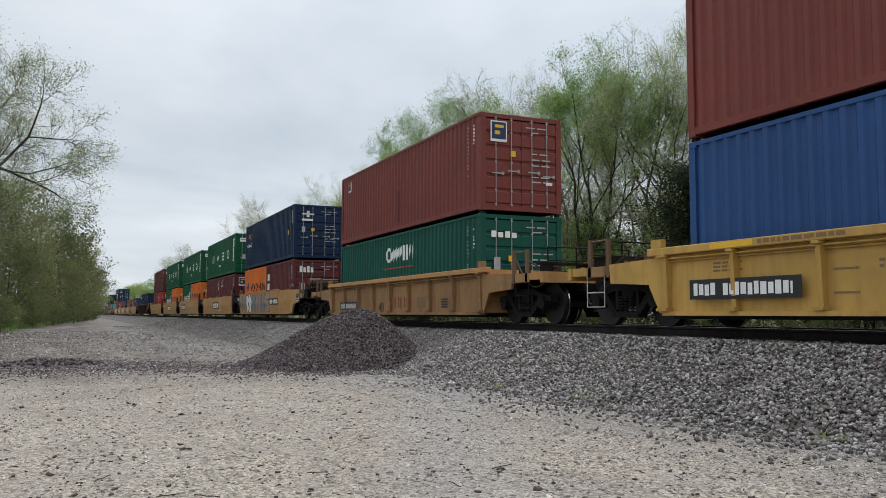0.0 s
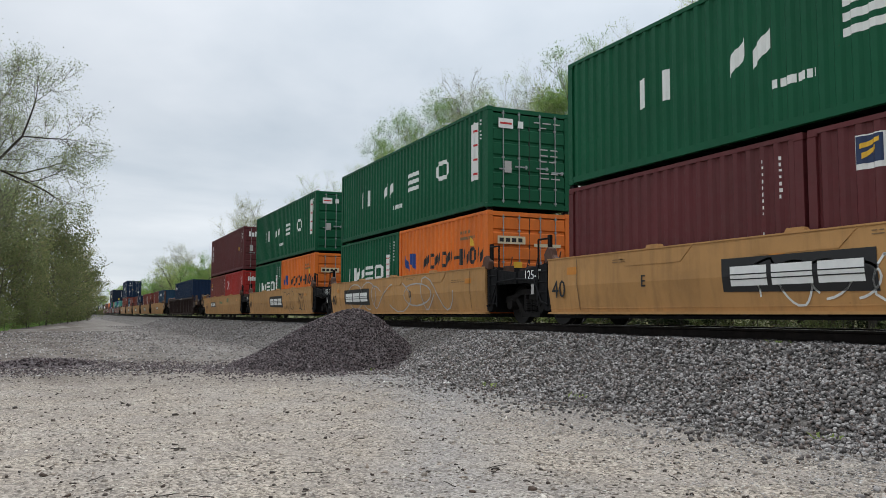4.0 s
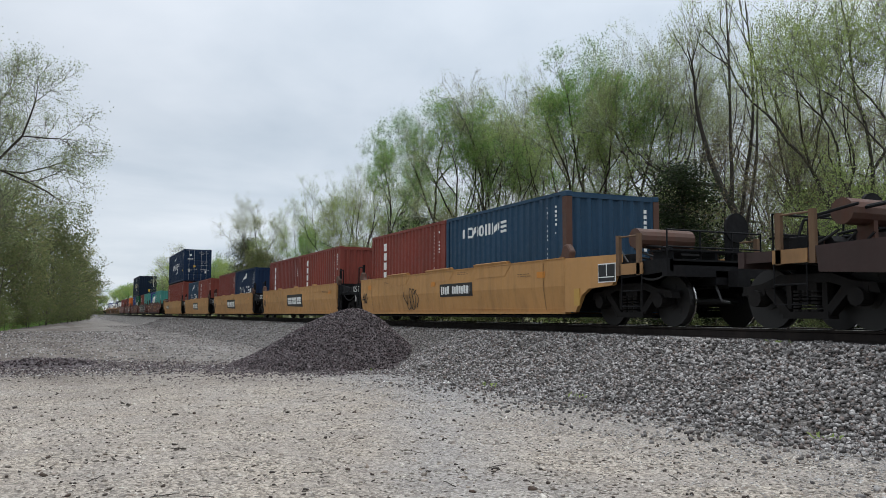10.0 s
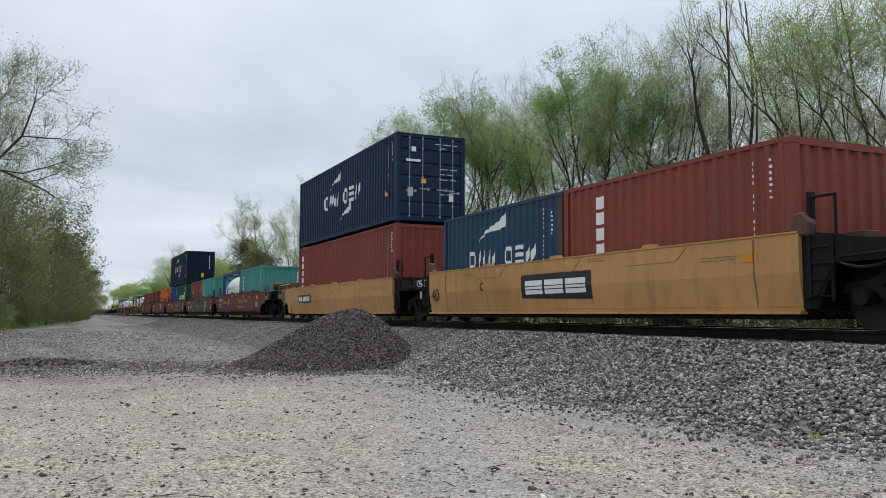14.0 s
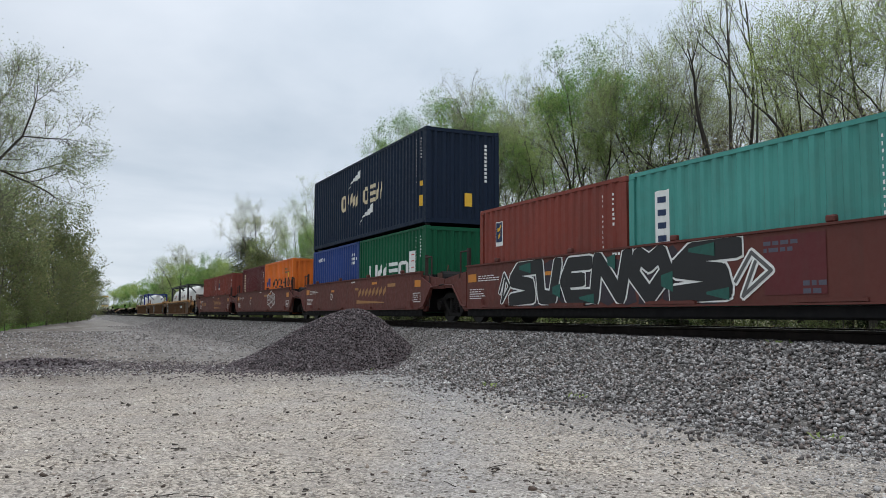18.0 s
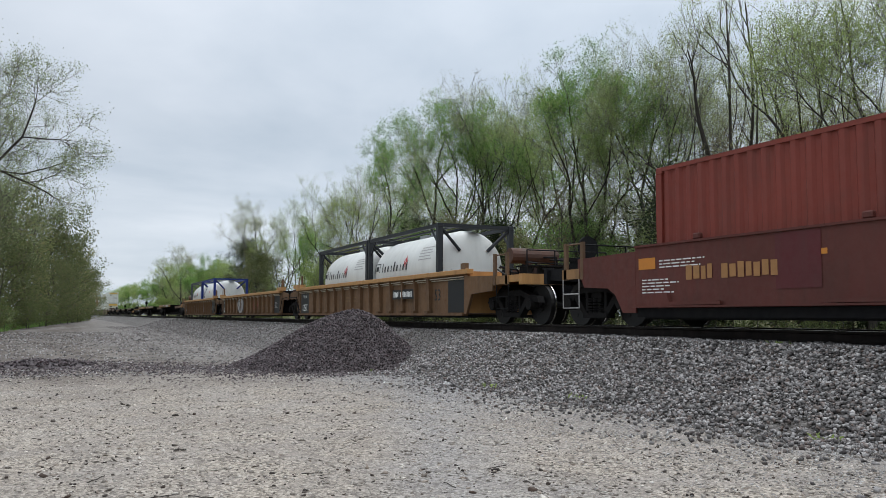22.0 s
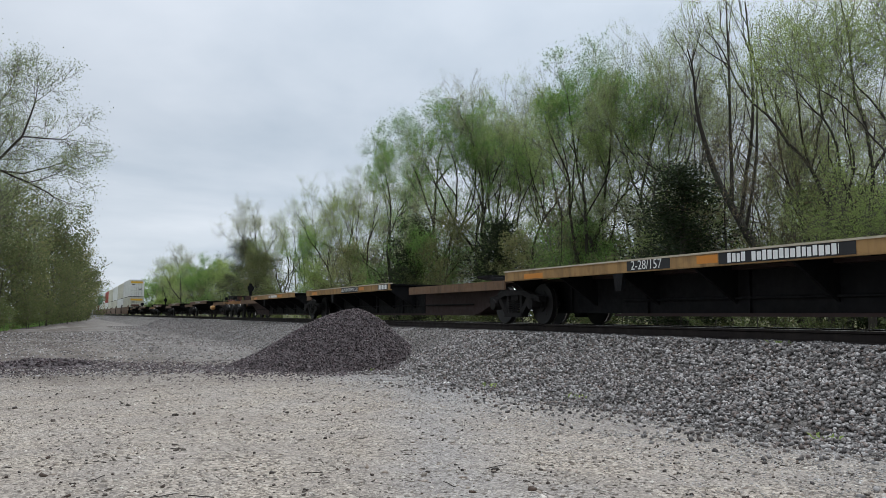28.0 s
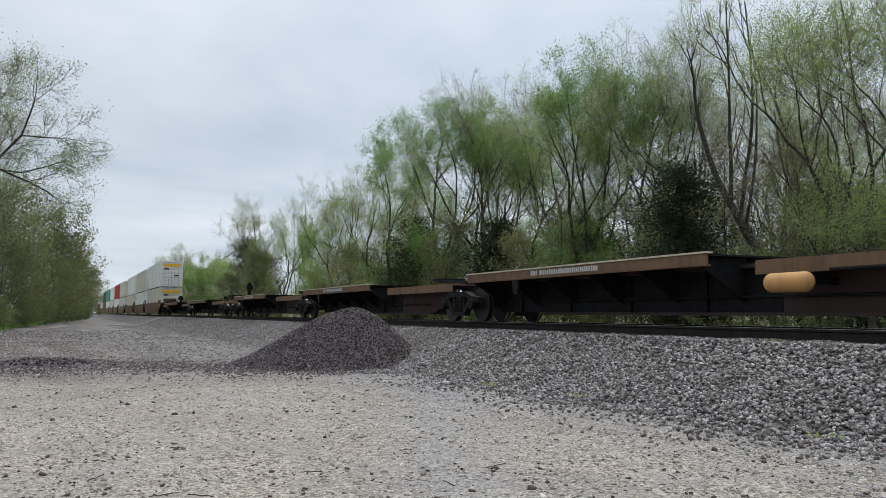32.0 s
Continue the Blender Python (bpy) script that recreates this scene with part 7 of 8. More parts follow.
def reporting(m, plate, y, w, flat, z=0.62, h=0.34, seed=1):
    """A dark plate with a pale line of unreadable signs."""
    out = [] if plate is None else [(plate, lambda bm: decal(bm, y - w, y, z - 0.06, z + h + 0.06, flat=flat))]

    def f(bm):
        rnd = random.Random(seed)
        yy, k, left = y - 0.10, 0, y - w + 0.16
        while yy > left:
            q = h * rnd.uniform(0.42, 0.60)
            decal(bm, max(left, yy - q), yy, z + h * 0.05 * (k % 2), z + h * (1.0 - 0.06 * (k % 3)), flat=flat, out=0.008)
            yy -= q + h * 0.16
            k += 1
            if k == 4:
                yy -= h * 0.7
    return out + [(m, f)]


def plate_logo(y, w=2.72, h=0.56, z=0.52, flat=-1.432):
    """The car owner's dark parallelogram with three pale block shapes."""
    return [(MARK_BLACK, lambda bm: decal(bm, y - w, y, z, z + h, z + 0.05, z + h, flat=flat, out=0.010)),
            (MARK_WHITE, lambda bm: blocks(bm, y - 0.18, z + 0.13, w - 0.36, h - 0.26, "kkk", 0.12, 0.22, flat=flat - 0.010)),
            (MARK_BLACK, lambda bm: [decal(bm, y - w + 0.1, y - 0.1, z + h * (0.40 + 0.13 * k), z + h * (0.43 + 0.13 * k), flat=flat - 0.016) for k in range(2)])]


def stroke_art(seed, y0, y1, z0, z1, n, width, flat, wild=0.5):
    """Sprayed lines: smooth random loops in rigid short strokes."""
    def f(bm):
        rnd = random.Random(seed)
        for k in range(n):
            cy = y1 - (y1 - y0) * (k + 0.5) / n
            ry, rz = (y1 - y0) / n * rnd.uniform(0.4, 0.75), (z1 - z0) * rnd.uniform(0.30, 0.5)
            cz = (z0 + z1) / 2 + rnd.uniform(-0.08, 0.08) * (z1 - z0)
            a0, turn, m = rnd.uniform(0, 6.28), rnd.choice((-1, 1)) * rnd.uniform(3.5, 6.5), rnd.choice((1, 2))
            pts = []
            for i in range(17):
                a = a0 + turn * i / 16
                pts.append((cy + ry * math.cos(a) + wild * 0.15 * math.sin(m * a * 1.7), min(z1, max(z0, cz + rz * math.sin(m * a) if k % 3 else cz + rz * math.sin(a)))))
            for (ya, za), (yb, zb) in zip(pts, pts[1:]):
                d = Vector((yb - ya, zb - za))
                if d.length < 1e-4:
                    continue
                q = Vector((-d.y, d.x)).normalized() * width / 2
                e = d.normalized() * width * 0.3
                v = [bm.verts.new((flat, p[0], p[1])) for p in ((ya - e.x + q.x, za - e.y + q.y), (yb + e.x + q.x, zb + e.y + q.y), (yb + e.x - q.x, zb + e.y - q.y), (ya - e.x - q.x, za - e.y - q.y))]
                bm.faces.new(v)
    return f


def jagged(seed, y0, y1, z0, z1, flat, n=9):
    """A filled row of ragged sprayed shapes."""
    def f(bm):
        rnd = random.Random(seed)
        w = (y1 - y0) / n
        for k in range(n):
            a = y1 - k * w
            b = a - w * rnd.uniform(0.85, 1.25)
            v = [(a, z0 + rnd.uniform(0, 0.15)), (a - w * 0.2, z1 - rnd.uniform(0, 0.25)), ((a + b) / 2, z1 - rnd.uniform(0, 0.12)), (b, z1 - rnd.uniform(0.05, 0.35)), (b + w * 0.15, (z0 + z1) / 2), (b, z0 + rnd.uniform(0, 0.2)), ((a + b) / 2, z0)]
            bm.faces.new([bm.verts.new((flat + 0.0006 * k, y, z)) for y, z in v])
    return f


def bubble(seed, y0, y1, z0, z1, flat):
    """A filled, round-lobed sprayed shape."""
    def f(bm):
        rnd = random.Random(seed)
        a0 = rnd.uniform(0, 6)
        v = []
        for k in range(40):
            a = 2 * math.pi * k / 40
            r = 0.91 + 0.06 * math.sin(3 * a + a0) + 0.03 * math.sin(7 * a)
            v.append(bm.verts.new((flat, (y0 + y1) / 2 + (y1 - y0) / 2 * r * math.cos(a), (z0 + z1) / 2 + (z1 - z0) / 2 * r * math.sin(a))))
        bm.faces.new(v)
    return f


def woven(y, z, ry, rz, flat):
    """A white sprayed knot of crossing slanted lines with pointed loops round it."""
    def f(bm):
        def stroke(p, q, w=0.03):
            d = Vector((q[0] - p[0], q[1] - p[1]))
            n = Vector((-d.y, d.x)).normalized() * w / 2
            bm.faces.new([bm.verts.new((flat, a[0] + s * n.x, a[1] + s * n.y)) for a, s in ((p, 1), (q, 1), (q, -1), (p, -1))])
        for k in range(-2, 3):
            o = k * 0.30
            for s in (-1, 1):
                m = 0.72 - abs(o) * 0.35
                stroke((y + ry * (o - m * 0.5), z + s * rz * (-o - m * 0.9 + o)), (y + ry * (o + m * 0.5), z + s * rz * (m * 0.9)))
        for k in range(12):
            a0, a1 = k * math.pi / 6, (k + 1) * math.pi / 6
            r0, r1 = (1.0, 0.78) if k % 2 else (0.78, 1.0)
            stroke((y + ry * r0 * math.cos(a0), z + rz * r0 * math.sin(a0)), (y + ry * r1 * math.cos(a1), z + rz * r1 * math.sin(a1)))
    return f


FIGURES = {
    'hook': ((0.95, 0.86), (0.35, 0.84), (0.12, 0.58), (0.75, 0.45), (0.80, 0.18), (0.08, 0.10)),
    'cup': ((0.12, 0.95), (0.22, 0.16), (0.66, 0.12), (0.88, 0.92)),
    'fork': ((0.92, 0.84), (0.34, 0.84), (0.15, 0.50), (0.70, 0.50), (0.15, 0.48), (0.30, 0.14), (0.92, 0.14)),
    'zigzag': ((0.10, 0.10), (0.20, 0.90), (0.74, 0.12), (0.92, 0.95)),
    'heart': ((0.50, 0.10), (0.12, 0.55), (0.26, 0.90), (0.50, 0.72), (0.76, 0.90), (0.90, 0.55), (0.50, 0.10)),
    'spike': ((0.0, 0.30), (0.45, 0.75), (0.95, 0.45), (0.20, 0.06), (0.55, 0.60)),
    'peaks': ((0.05, 0.08), (0.16, 0.92), (0.50, 0.42), (0.84, 0.92), (0.95, 0.08)),
    'flag': ((0.22, 0.06), (0.22, 0.88), (0.80, 0.72), (0.30, 0.48), (0.84, 0.10)),
    'sail': ((0.24, 0.10), (0.22, 0.90), (0.80, 0.58), (0.24, 0.10))}


def figures(row, y_left, z0, z1, flat, edge, rim=0.06):
    """A row of broad sprayed figures with a rim: (kind, width, stroke, colour) each, from the left (large y)."""
    out, y = [], y_left
    for i, (kind, w, thick, ink) in enumerate(row):
        pts = [(y - w * u, z0 + (z1 - z0) * v) for u, v in FIGURES[kind]]

        def draw(bm, width, x, pts=pts):
            for k, (p, q) in enumerate(zip(pts, pts[1:])):
                d = Vector((q[0] - p[0], q[1] - p[1])).normalized()
                n, e = Vector((-d.y, d.x)) * width / 2, d * width * 0.36
                corners = ((p[0] - e.x + n.x * 0.8, p[1] - e.y + n.y * 0.8), (p[0] + n.x, p[1] + n.y), (q[0] + n.x, q[1] + n.y), (q[0] + e.x + n.x * 0.7, q[1] + e.y + n.y * 0.7),
                           (q[0] + e.x - n.x * 0.7, q[1] + e.y - n.y * 0.7), (q[0] - n.x, q[1] - n.y), (p[0] - n.x, p[1] - n.y), (p[0] - e.x - n.x * 0.8, p[1] - e.y - n.y * 0.8))
                bm.faces.new([bm.verts.new((x - 0.0003 * k, a, min(z1 + 0.03, max(z0 - 0.03, b)))) for a, b in corners])
        out.append((edge, lambda bm, draw=draw, thick=thick, i=i: draw(bm, thick + 2 * rim, flat - 0.0025 * (i % 2))))
        out.append((ink, lambda bm, draw=draw, thick=thick, i=i: draw(bm, thick, flat - 0.006 - 0.0025 * (i % 2))))
        y -= w * 0.93
    return out


W = -1.436               # just outside the upper fold of a smooth side


def tan_marks(seed, logo_y=None, num_y=None, extra=()):
    out = [(MARK_ORANGE, lambda bm: (decal(bm, 0.5, 0.85, 1.0, 1.13, flat=W), decal(bm, 11.6, 11.95, 1.02, 1.17, flat=W), decal(bm, 6.3, 6.6, 0.98, 1.1, flat=W))),
           (LINE_GREY, lambda bm: (decal(bm, 0.57, 0.59, 0.30, 1.32, flat=W), decal(bm, 11.58, 11.60, 0.30, 1.32, flat=W), bars(bm, 1.7, 1.10, 0.9, 2, 0.016, 0.05, flat=W, seed=seed), bars(bm, 10.4, 1.22, 0.6, 2, 0.016, 0.045, flat=W, seed=seed + 1), bars(bm, 4.9, 1.28, 0.7, 2, 0.016, 0.045, flat=W, seed=seed + 2)))]
    if logo_y:
        out += plate_logo(logo_y)
    if num_y:
        out += reporting(MARK_WHITE, MARK_BLACK, num_y, 2.0, W - 0.002, 0.74, 0.22, seed)
    return out + list(extra)


def two(s, far, near, base=BASE):
    """Two twenty-foot boxes end to end in one well: (material, label, doors, sides, ends) each."""
    for at, (mat, label, doors, sides, ends) in ((s, near), (s + 6.134, far)):
        container(at, base, L20, H8, mat, label, doors, sides, ends)


# 1 yellow ribbed car
z0 = -1.2
ribbed_unit(z0, "yellow ribbed steel well car with dark plate on its side", YELLOW_CAR, -0.45, L40 + 0.45, (-2.0, L40 + 2.0), high=1.36, posts=1.56, seed=1,
            marks=reporting(MARK_WHITE, MARK_BLACK, 11.95, 2.3, -1.462, 0.52, 0.20, 3) + [(MARK_YELLOW, lambda bm: decal(bm, 10.5, 11.4, 1.25, 1.34, flat=-1.517)), (LINE_GREY, lambda bm: bars(bm, 10.4, 1.27, 2.2, 1, 0.06, 0.1, flat=-1.517, seed=4)), (LINE_GREY, lambda bm: (bars(bm, 11.5, 1.02, 0.7, 3, 0.03, 0.06, flat=-1.367, seed=6), bars(bm, 8.5, 0.9, 1.0, 2, 0.04, 0.08, flat=-1.367, seed=7), decal(bm, 8.8, 9.2, 0.50, 0.53, flat=-1.367), decal(bm, 8.8, 9.2, 0.82, 0.85, flat=-1.367)))])
container(z0, BASE, L40, H9, BLUE, "weathered blue corrugated shipping container with streaks", False, [number_marks(L40, H9, 2)])
container(z0, top_of(H9), L40, H9, MAROON, "dull red corrugated shipping container stacked on top", False, [number_marks(L40, H9, 3)])
# 2 tan ribbed car
a0 = 18.9
ribbed_unit(a0, "tan-yellow ribbed steel well car, grimy", TAN_WORN, -0.45, L40 + 0.45, (-2.0, L40 + 2.1), high=1.38, posts=1.56, chord=TAN, seed=2,
            marks=reporting(MARK_GREY, MARK_BLACK, 11.4, 2.1, -1.462, 0.42, 0.18, 5) + [(OXIDE, lambda bm: blocks(bm, 5.8, 0.42, 1.4, 0.34, "uuo", flat=-1.370)), (LINE_GREY, lambda bm: (decal(bm, 3.24, 3.93, 0.40, 0.72, flat=-1.370), bars(bm, 9.0, 1.0, 0.8, 2, 0.04, 0.08, flat=-1.370, seed=8))),
                                                                                     (MARK_BLACK, lambda bm: [decal(bm, 1.7, 2.13, 0.40 + 0.07 * k, 0.44 + 0.07 * k, flat=-1.370) for k in range(4)])])
lettering("40", 0.50, MARK_BLACK, TRAIN[-1][0], (-1.374, 7.07, 0.42), SIDE)
container(a0, BASE, L40, H8, BOTTLE, "dark green corrugated shipping container with white block lettering", True,
          [word(MARK_WHITE, 7.1, 1.68, 2.45, 0.48, "onniin"), (MARK_RED, lambda bm: decal(bm, 4.7, 7.4, 1.46, 1.49)), number_marks(L40, H8, 5)], word_end(H8, 5, w=0.8, h=0.17))
container(a0, top_of(H8), L40, H8, MAROON, "maroon corrugated shipping container, blue badge on its doors", True,
          small_logo(11.32, 1.97, 0.3, 0.36) + [(DARK_MAROON, lambda bm: decal(bm, 5.8, 6.15, 0.3, 1.3)), number_marks(L40, H8, 6)], badge_end(H8, 6) + [small_plate(MARK_WHITE, 0.72, 0.92, 0.75, 0.83)])
# 3 five tan units
c0, cp = 38.8, 15.87
smooth_unit(c0, "tan smooth-sided well car unit with grey and pink spray lettering", TAN, first=True, seed=1,
            marks=tan_marks(1, None, 4.15, figures((('peaks', 1.75, 0.34, MARK_GREYBLUE), ('flag', 0.85, 0.24, MARK_WHITE), ('sail', 0.85, 0.26, MARK_WHITE), ('flag', 1.2, 0.36, MARK_GREYBLUE), ('zigzag', 1.35, 0.36, MARK_PINK), ('cup', 1.2, 0.34, MARK_GREYBLUE), ('hook', 1.1, 0.30, MARK_PINK)), 12.05, 0.34, 1.28, W - 0.004, MARK_BLACK, 0.045)))
two(c0, (ORANGE, "orange corrugated shipping container with dark blue block lettering, rust spots", False,
         [(MARK_BLUE, lambda bm: [decal(bm, 5.2 - k * 0.5, 5.68 - k * 0.5, 1.28, 1.45 + 0.35 * k, 1.50, 1.82, out=0.005) for k in range(2)]), word(MARK_BLACK, 4.1, 1.28, 3.8, 0.44, "nonon-inon", gap=0.16)], []),
    (DARK_MAROON, "dark maroon corrugated shipping container with white letters on its doors", True, [(MARK_WHITE, lambda bm: [decal(bm, 5.3, 5.75, 0.75 + 0.5 * k, 1.1 + 0.5 * k) for k in range(3)]), number_marks(L20, H8, 8)], word_end(H8, 8, w=0.72, h=0.3)))
container(c0, top_of(H8), L40, H8, NAVY, "navy corrugated shipping container with a pale crossed emblem", True,
          [(MARK_ORANGE, lambda bm: (decal(bm, 10.55, 11.5, 1.68, 1.75, 2.12, 2.18), decal(bm, 10.55, 11.5, 1.98, 2.05, 1.80, 1.88))), word(MARK_WHITE, 11.67, 1.28, 1.35, 0.20, "ninno"), tri(MARK_YELLOW, 1.0, 1.2, 0.28), number_marks(L40, H8, 9)],
          [(MARK_WHITE, lambda bm: (patch(bm, -0.85, -0.25, H8 - 0.50, H8 - 0.44), patch(bm, -0.62, -0.48, H8 - 0.62, H8 - 0.32), patch(bm, -0.85, -0.3, H8 - 0.80, H8 - 0.70))), door_marks(H8, 9), small_plate(MARK_YELLOW, -0.38, -0.22, 1.3, 1.45), small_plate(MARK_GREY, -0.85, -0.68, 1.25, 1.5)])
G_LETTERS = [(MARK_WHITE, [lambda bm, c=c, y=y: blocks(bm, y, 1.09, 0.84, 0.55, c, stroke=0.22) for c, y in zip("uneo", (9.84, 7.55, 5.42, 3.22))])]
ORANGE_MARKS = [(MARK_BLUE, lambda bm: [decal(bm, 5.2 - k * 0.5, 5.68 - k * 0.5, 1.28, 1.45 + 0.35 * k, 1.50, 1.82, out=0.005) for k in range(2)]), word(MARK_BLACK, 4.1, 1.28, 3.8, 0.44, "nonon-inon", gap=0.16), tri(MARK_YELLOW, 0.75, 1.75, 0.26), (LINE_GREY, lambda bm: bars(bm, 1.6, 2.1, 0.9, 2, 0.08, 0.16, seed=4))]
units = ["tan smooth-sided well car unit with dark plate, pale scrawl", "tan smooth-sided well car unit with pale looping outline graffiti", "tan smooth-sided well car unit with dark plate, line graffiti"]
arts = [[(MARK_WHITE, stroke_art(11, 4.3, 6.9, 0.35, 1.05, 5, 0.035, W - 0.006))], [(MARK_GREY, stroke_art(12, 2.0, 10.5, 0.3, 1.3, 6, 0.04, W - 0.006))], [(MARK_BLACK, stroke_art(13, 2.7, 4.6, 0.36, 1.28, 3, 0.022, W - 0.006)), (MARK_BLACK, stroke_art(14, 0.95, 1.85, 0.38, 1.15, 3, 0.035, W - 0.006))]]
for i in range(3):
    s = c0 + cp * (i + 1)
    smooth_unit(s, units[i], TAN, seed=i, marks=tan_marks(20 + i, 7.56 if i != 1 else 11.0, None, arts[i]))
    lettering("EDC"[i], 0.30, MARK_BLACK, TRAIN[-1][0], (W - 0.005, 9.5 if i != 1 else 4.6, 0.80), SIDE)
    if i == 0:
        two(s, (DARK_MAROON, "maroon corrugated shipping container", False, [number_marks(L20, H8, 14)], []),
            (DARK_MAROON, "maroon corrugated shipping container with a blue and yellow badge", True, small_logo(5.27, 1.91, 0.40, 0.43) + [number_marks(L20, H8, 15), (MARK_PINK, lambda bm: decal(bm, 0.84, 1.26, 1.16, 1.45, 1.16, 1.52))], badge_end(H8, 15)))
    else:
        two(s, (GREEN, "green corrugated shipping container with white block lettering", False, [word(MARK_WHITE, 5.1, 1.14, 3.65, 0.50, "uneo", gap=0.15, stroke=0.2)] + white_stripe(1.22, 1.14, 1.92) + [number_marks(L20, H8, 16)], []),
            (ORANGE, "orange corrugated shipping container with dark blue block lettering, rust spots", True, ORANGE_MARKS, [(MARK_SAND, lambda bm: (patch(bm, -0.95, -0.15, 1.75, 1.95), patch(bm, 0.1, 0.9, 1.7, 1.78))), (MARK_BLACK, lambda bm: [patch(bm, -0.9 + 0.18 * k, -0.9 + 0.18 * k + 0.12, 1.80, 1.90, 0.004) for k in range(4)]), small_plate(MARK_YELLOW, -0.5, -0.25, 1.1, 1.3)]))
    container(s, top_of(H8), L40, H8, GREEN, "green corrugated shipping container with wide-set white block letters", True,
              G_LETTERS + white_stripe(0.98, 0.78, 2.28) + [(MARK_WHITE, lambda bm: bars(bm, 6.7, 0.68, 1.15, 1, 0.13, 0.2, seed=3)), number_marks(L40, H8, 17)],
              [(MARK_WHITE, lambda bm: (patch(bm, -0.92, -0.50, H8 - 0.55, H8 - 0.30), patch(bm, -0.36, -0.2, H8 - 0.52, H8 - 0.34))), (MARK_RED, lambda bm: patch(bm, -0.88, -0.54, H8 - 0.45, H8 - 0.40, 0.004)), door_marks(H8, 17 + i), small_plate(MARK_GREY, -0.75, -0.55, 0.9, 1.2)])
s = c0 + cp * 4
smooth_unit(s, "tan smooth-sided well car unit with dark plate, green smudges", TAN, last=True, seed=4, signs=False,
            marks=tan_marks(26, None, 10.5, [(MARK_SMUDGE, lambda bm: (decal(bm, 5.68, 6.8, 0.86, 1.0, 0.92, 1.06, flat=W - 0.004), decal(bm, 3.4, 4.1, 0.95, 1.2, flat=W - 0.004)))]))
lettering("40", 0.52, MARK_BLACK, TRAIN[-1][0], (W - 0.003, L40 + 0.1, 0.72), SIDE)
two(s, (MAROON, "maroon corrugated shipping container with a small badge", False, small_logo(5.6, 1.7, 0.3, 0.5) + [number_marks(L20, H8, 21)], []),
    (BRIGHT_RED, "bright red corrugated shipping container with white block letters", True, [word(MARK_WHITE, 5.38, 1.58, 0.95, 0.52, "oni"), number_marks(L20, H8, 22)], word_end(H8, 22, w=0.5, h=0.26)))
container(s, top_of(H8), L40, H8, DARK_MAROON, "dark maroon corrugated shipping container with white letters on its doors", True,
          [(MARK_WHITE, lambda bm: [decal(bm, 11.45, 11.70, 1.06 + 0.40 * k, 1.36 + 0.40 * k) for k in range(3)]), tri(MARK_YELLOW, 1.3, 1.2, 0.3), number_marks(L40, H8, 23)], word_end(H8, 23, w=0.75, h=0.3))
# 4 dark ribbed car with one long box
n0 = 124.3
ribbed_unit(n0, "dark brown ribbed well car, heavy top chord", DARK_CAR, -2.0, L40 + 2.0, (-4.1, L40 + 4.1), high=1.58, posts=1.08, seed=3, gear=(False, True),
            marks=[(MARK_WHITE, lambda bm: bars(bm, 6.0, 1.50, 1.6, 1, 0.05, 0.1, flat=-1.517, seed=2)), (MARK_ORANGE, lambda bm: [decal(bm, y, y + 0.5, 1.15, 1.25, flat=-1.367) for y in (2.6, 6.4)])])
container(n0, BASE, L40, H9, NAVY, "navy blue corrugated shipping container with a striped flag emblem", False,
          [(MARK_WHITE, lambda bm: decal(bm, 11.46, 11.97, 2.20, 2.52, 2.26, 2.56)), (MARK_RED, lambda bm: [decal(bm, 11.47, 11.96, 2.22 + 0.11 * k, 2.28 + 0.11 * k, 2.28 + 0.11 * k, 2.33 + 0.11 * k, out=0.008) for k in range(3)]), word(MARK_WHITE, 11.33, 2.26, 1.1, 0.24, "nnni", stroke=0.3), number_marks(L40, H9, 25)],
          [small_plate(MARK_YELLOW, -0.1, 0.03, 1.35, 1.55), (MARK_WHITE, lambda bm: [patch(bm, 0.70, 0.78, 2.3 - 0.12 * k, 2.38 - 0.12 * k) for k in range(9)])])
# 5 five tan units with single layers
d0, dp = 146.6, 15.86
COL = lambda seed: [number_marks(L20, H8, seed)]
TALL = lambda: [(MARK_WHITE, lambda bm: [decal(bm, 4.64, 4.90, 2.05 - 0.31 * k, 2.29 - 0.31 * k) for k in range(4)])]
SWEEP_SHORT = [word(MARK_WHITE, 4.5, 1.14, 3.35, 0.44, "onn oen", gap=0.30, stroke=0.26), swoosh(MARK_WHITE, 3.95, 1.76, 1.43, 0.52)]
smooth_unit(d0, "tan smooth-sided well car unit with black scrawl and number plate", TAN, first=True, seed=2,
            marks=tan_marks(31, None, 6.0, [(MARK_BLACK, stroke_art(15, 7.6, 8.6, 0.36, 1.0, 4, 0.03, W - 0.006))]))
two(d0, (OXIDE, "rust-red corrugated shipping container with stacked white letters", False, TALL() + COL(31), []),
    (SLATE, "faded slate-blue corrugated shipping container with white block lettering", False, [word(MARK_WHITE, 4.75, 1.95, 2.1, 0.28, "onouine", gap=0.16), (MARK_WHITE, lambda bm: decal(bm, 4.9, 5.1, 1.97, 2.2))] + COL(32), [(MARK_WHITE, lambda bm: [patch(bm, 0.80, 0.88, 2.2 - 0.12 * k, 2.28 - 0.12 * k) for k in range(8)])]))
smooth_unit(d0 + dp, "tan smooth-sided well car unit with dark owner's plate", TAN, seed=3, marks=tan_marks(33, 7.5))
lettering("E", 0.30, MARK_BLACK, TRAIN[-1][0], (W - 0.005, 9.45, 0.88), SIDE)
two(d0 + dp, (MAROON, "maroon corrugated shipping container with stacked white letters", False, TALL() + COL(33), []),
    (OXIDE, "rust-red corrugated shipping container with stacked white letters", False, TALL() + COL(34), [(MARK_WHITE, lambda bm: [patch(bm, 0.80, 0.88, 2.2 - 0.12 * k, 2.28 - 0.12 * k) for k in range(8)])]))
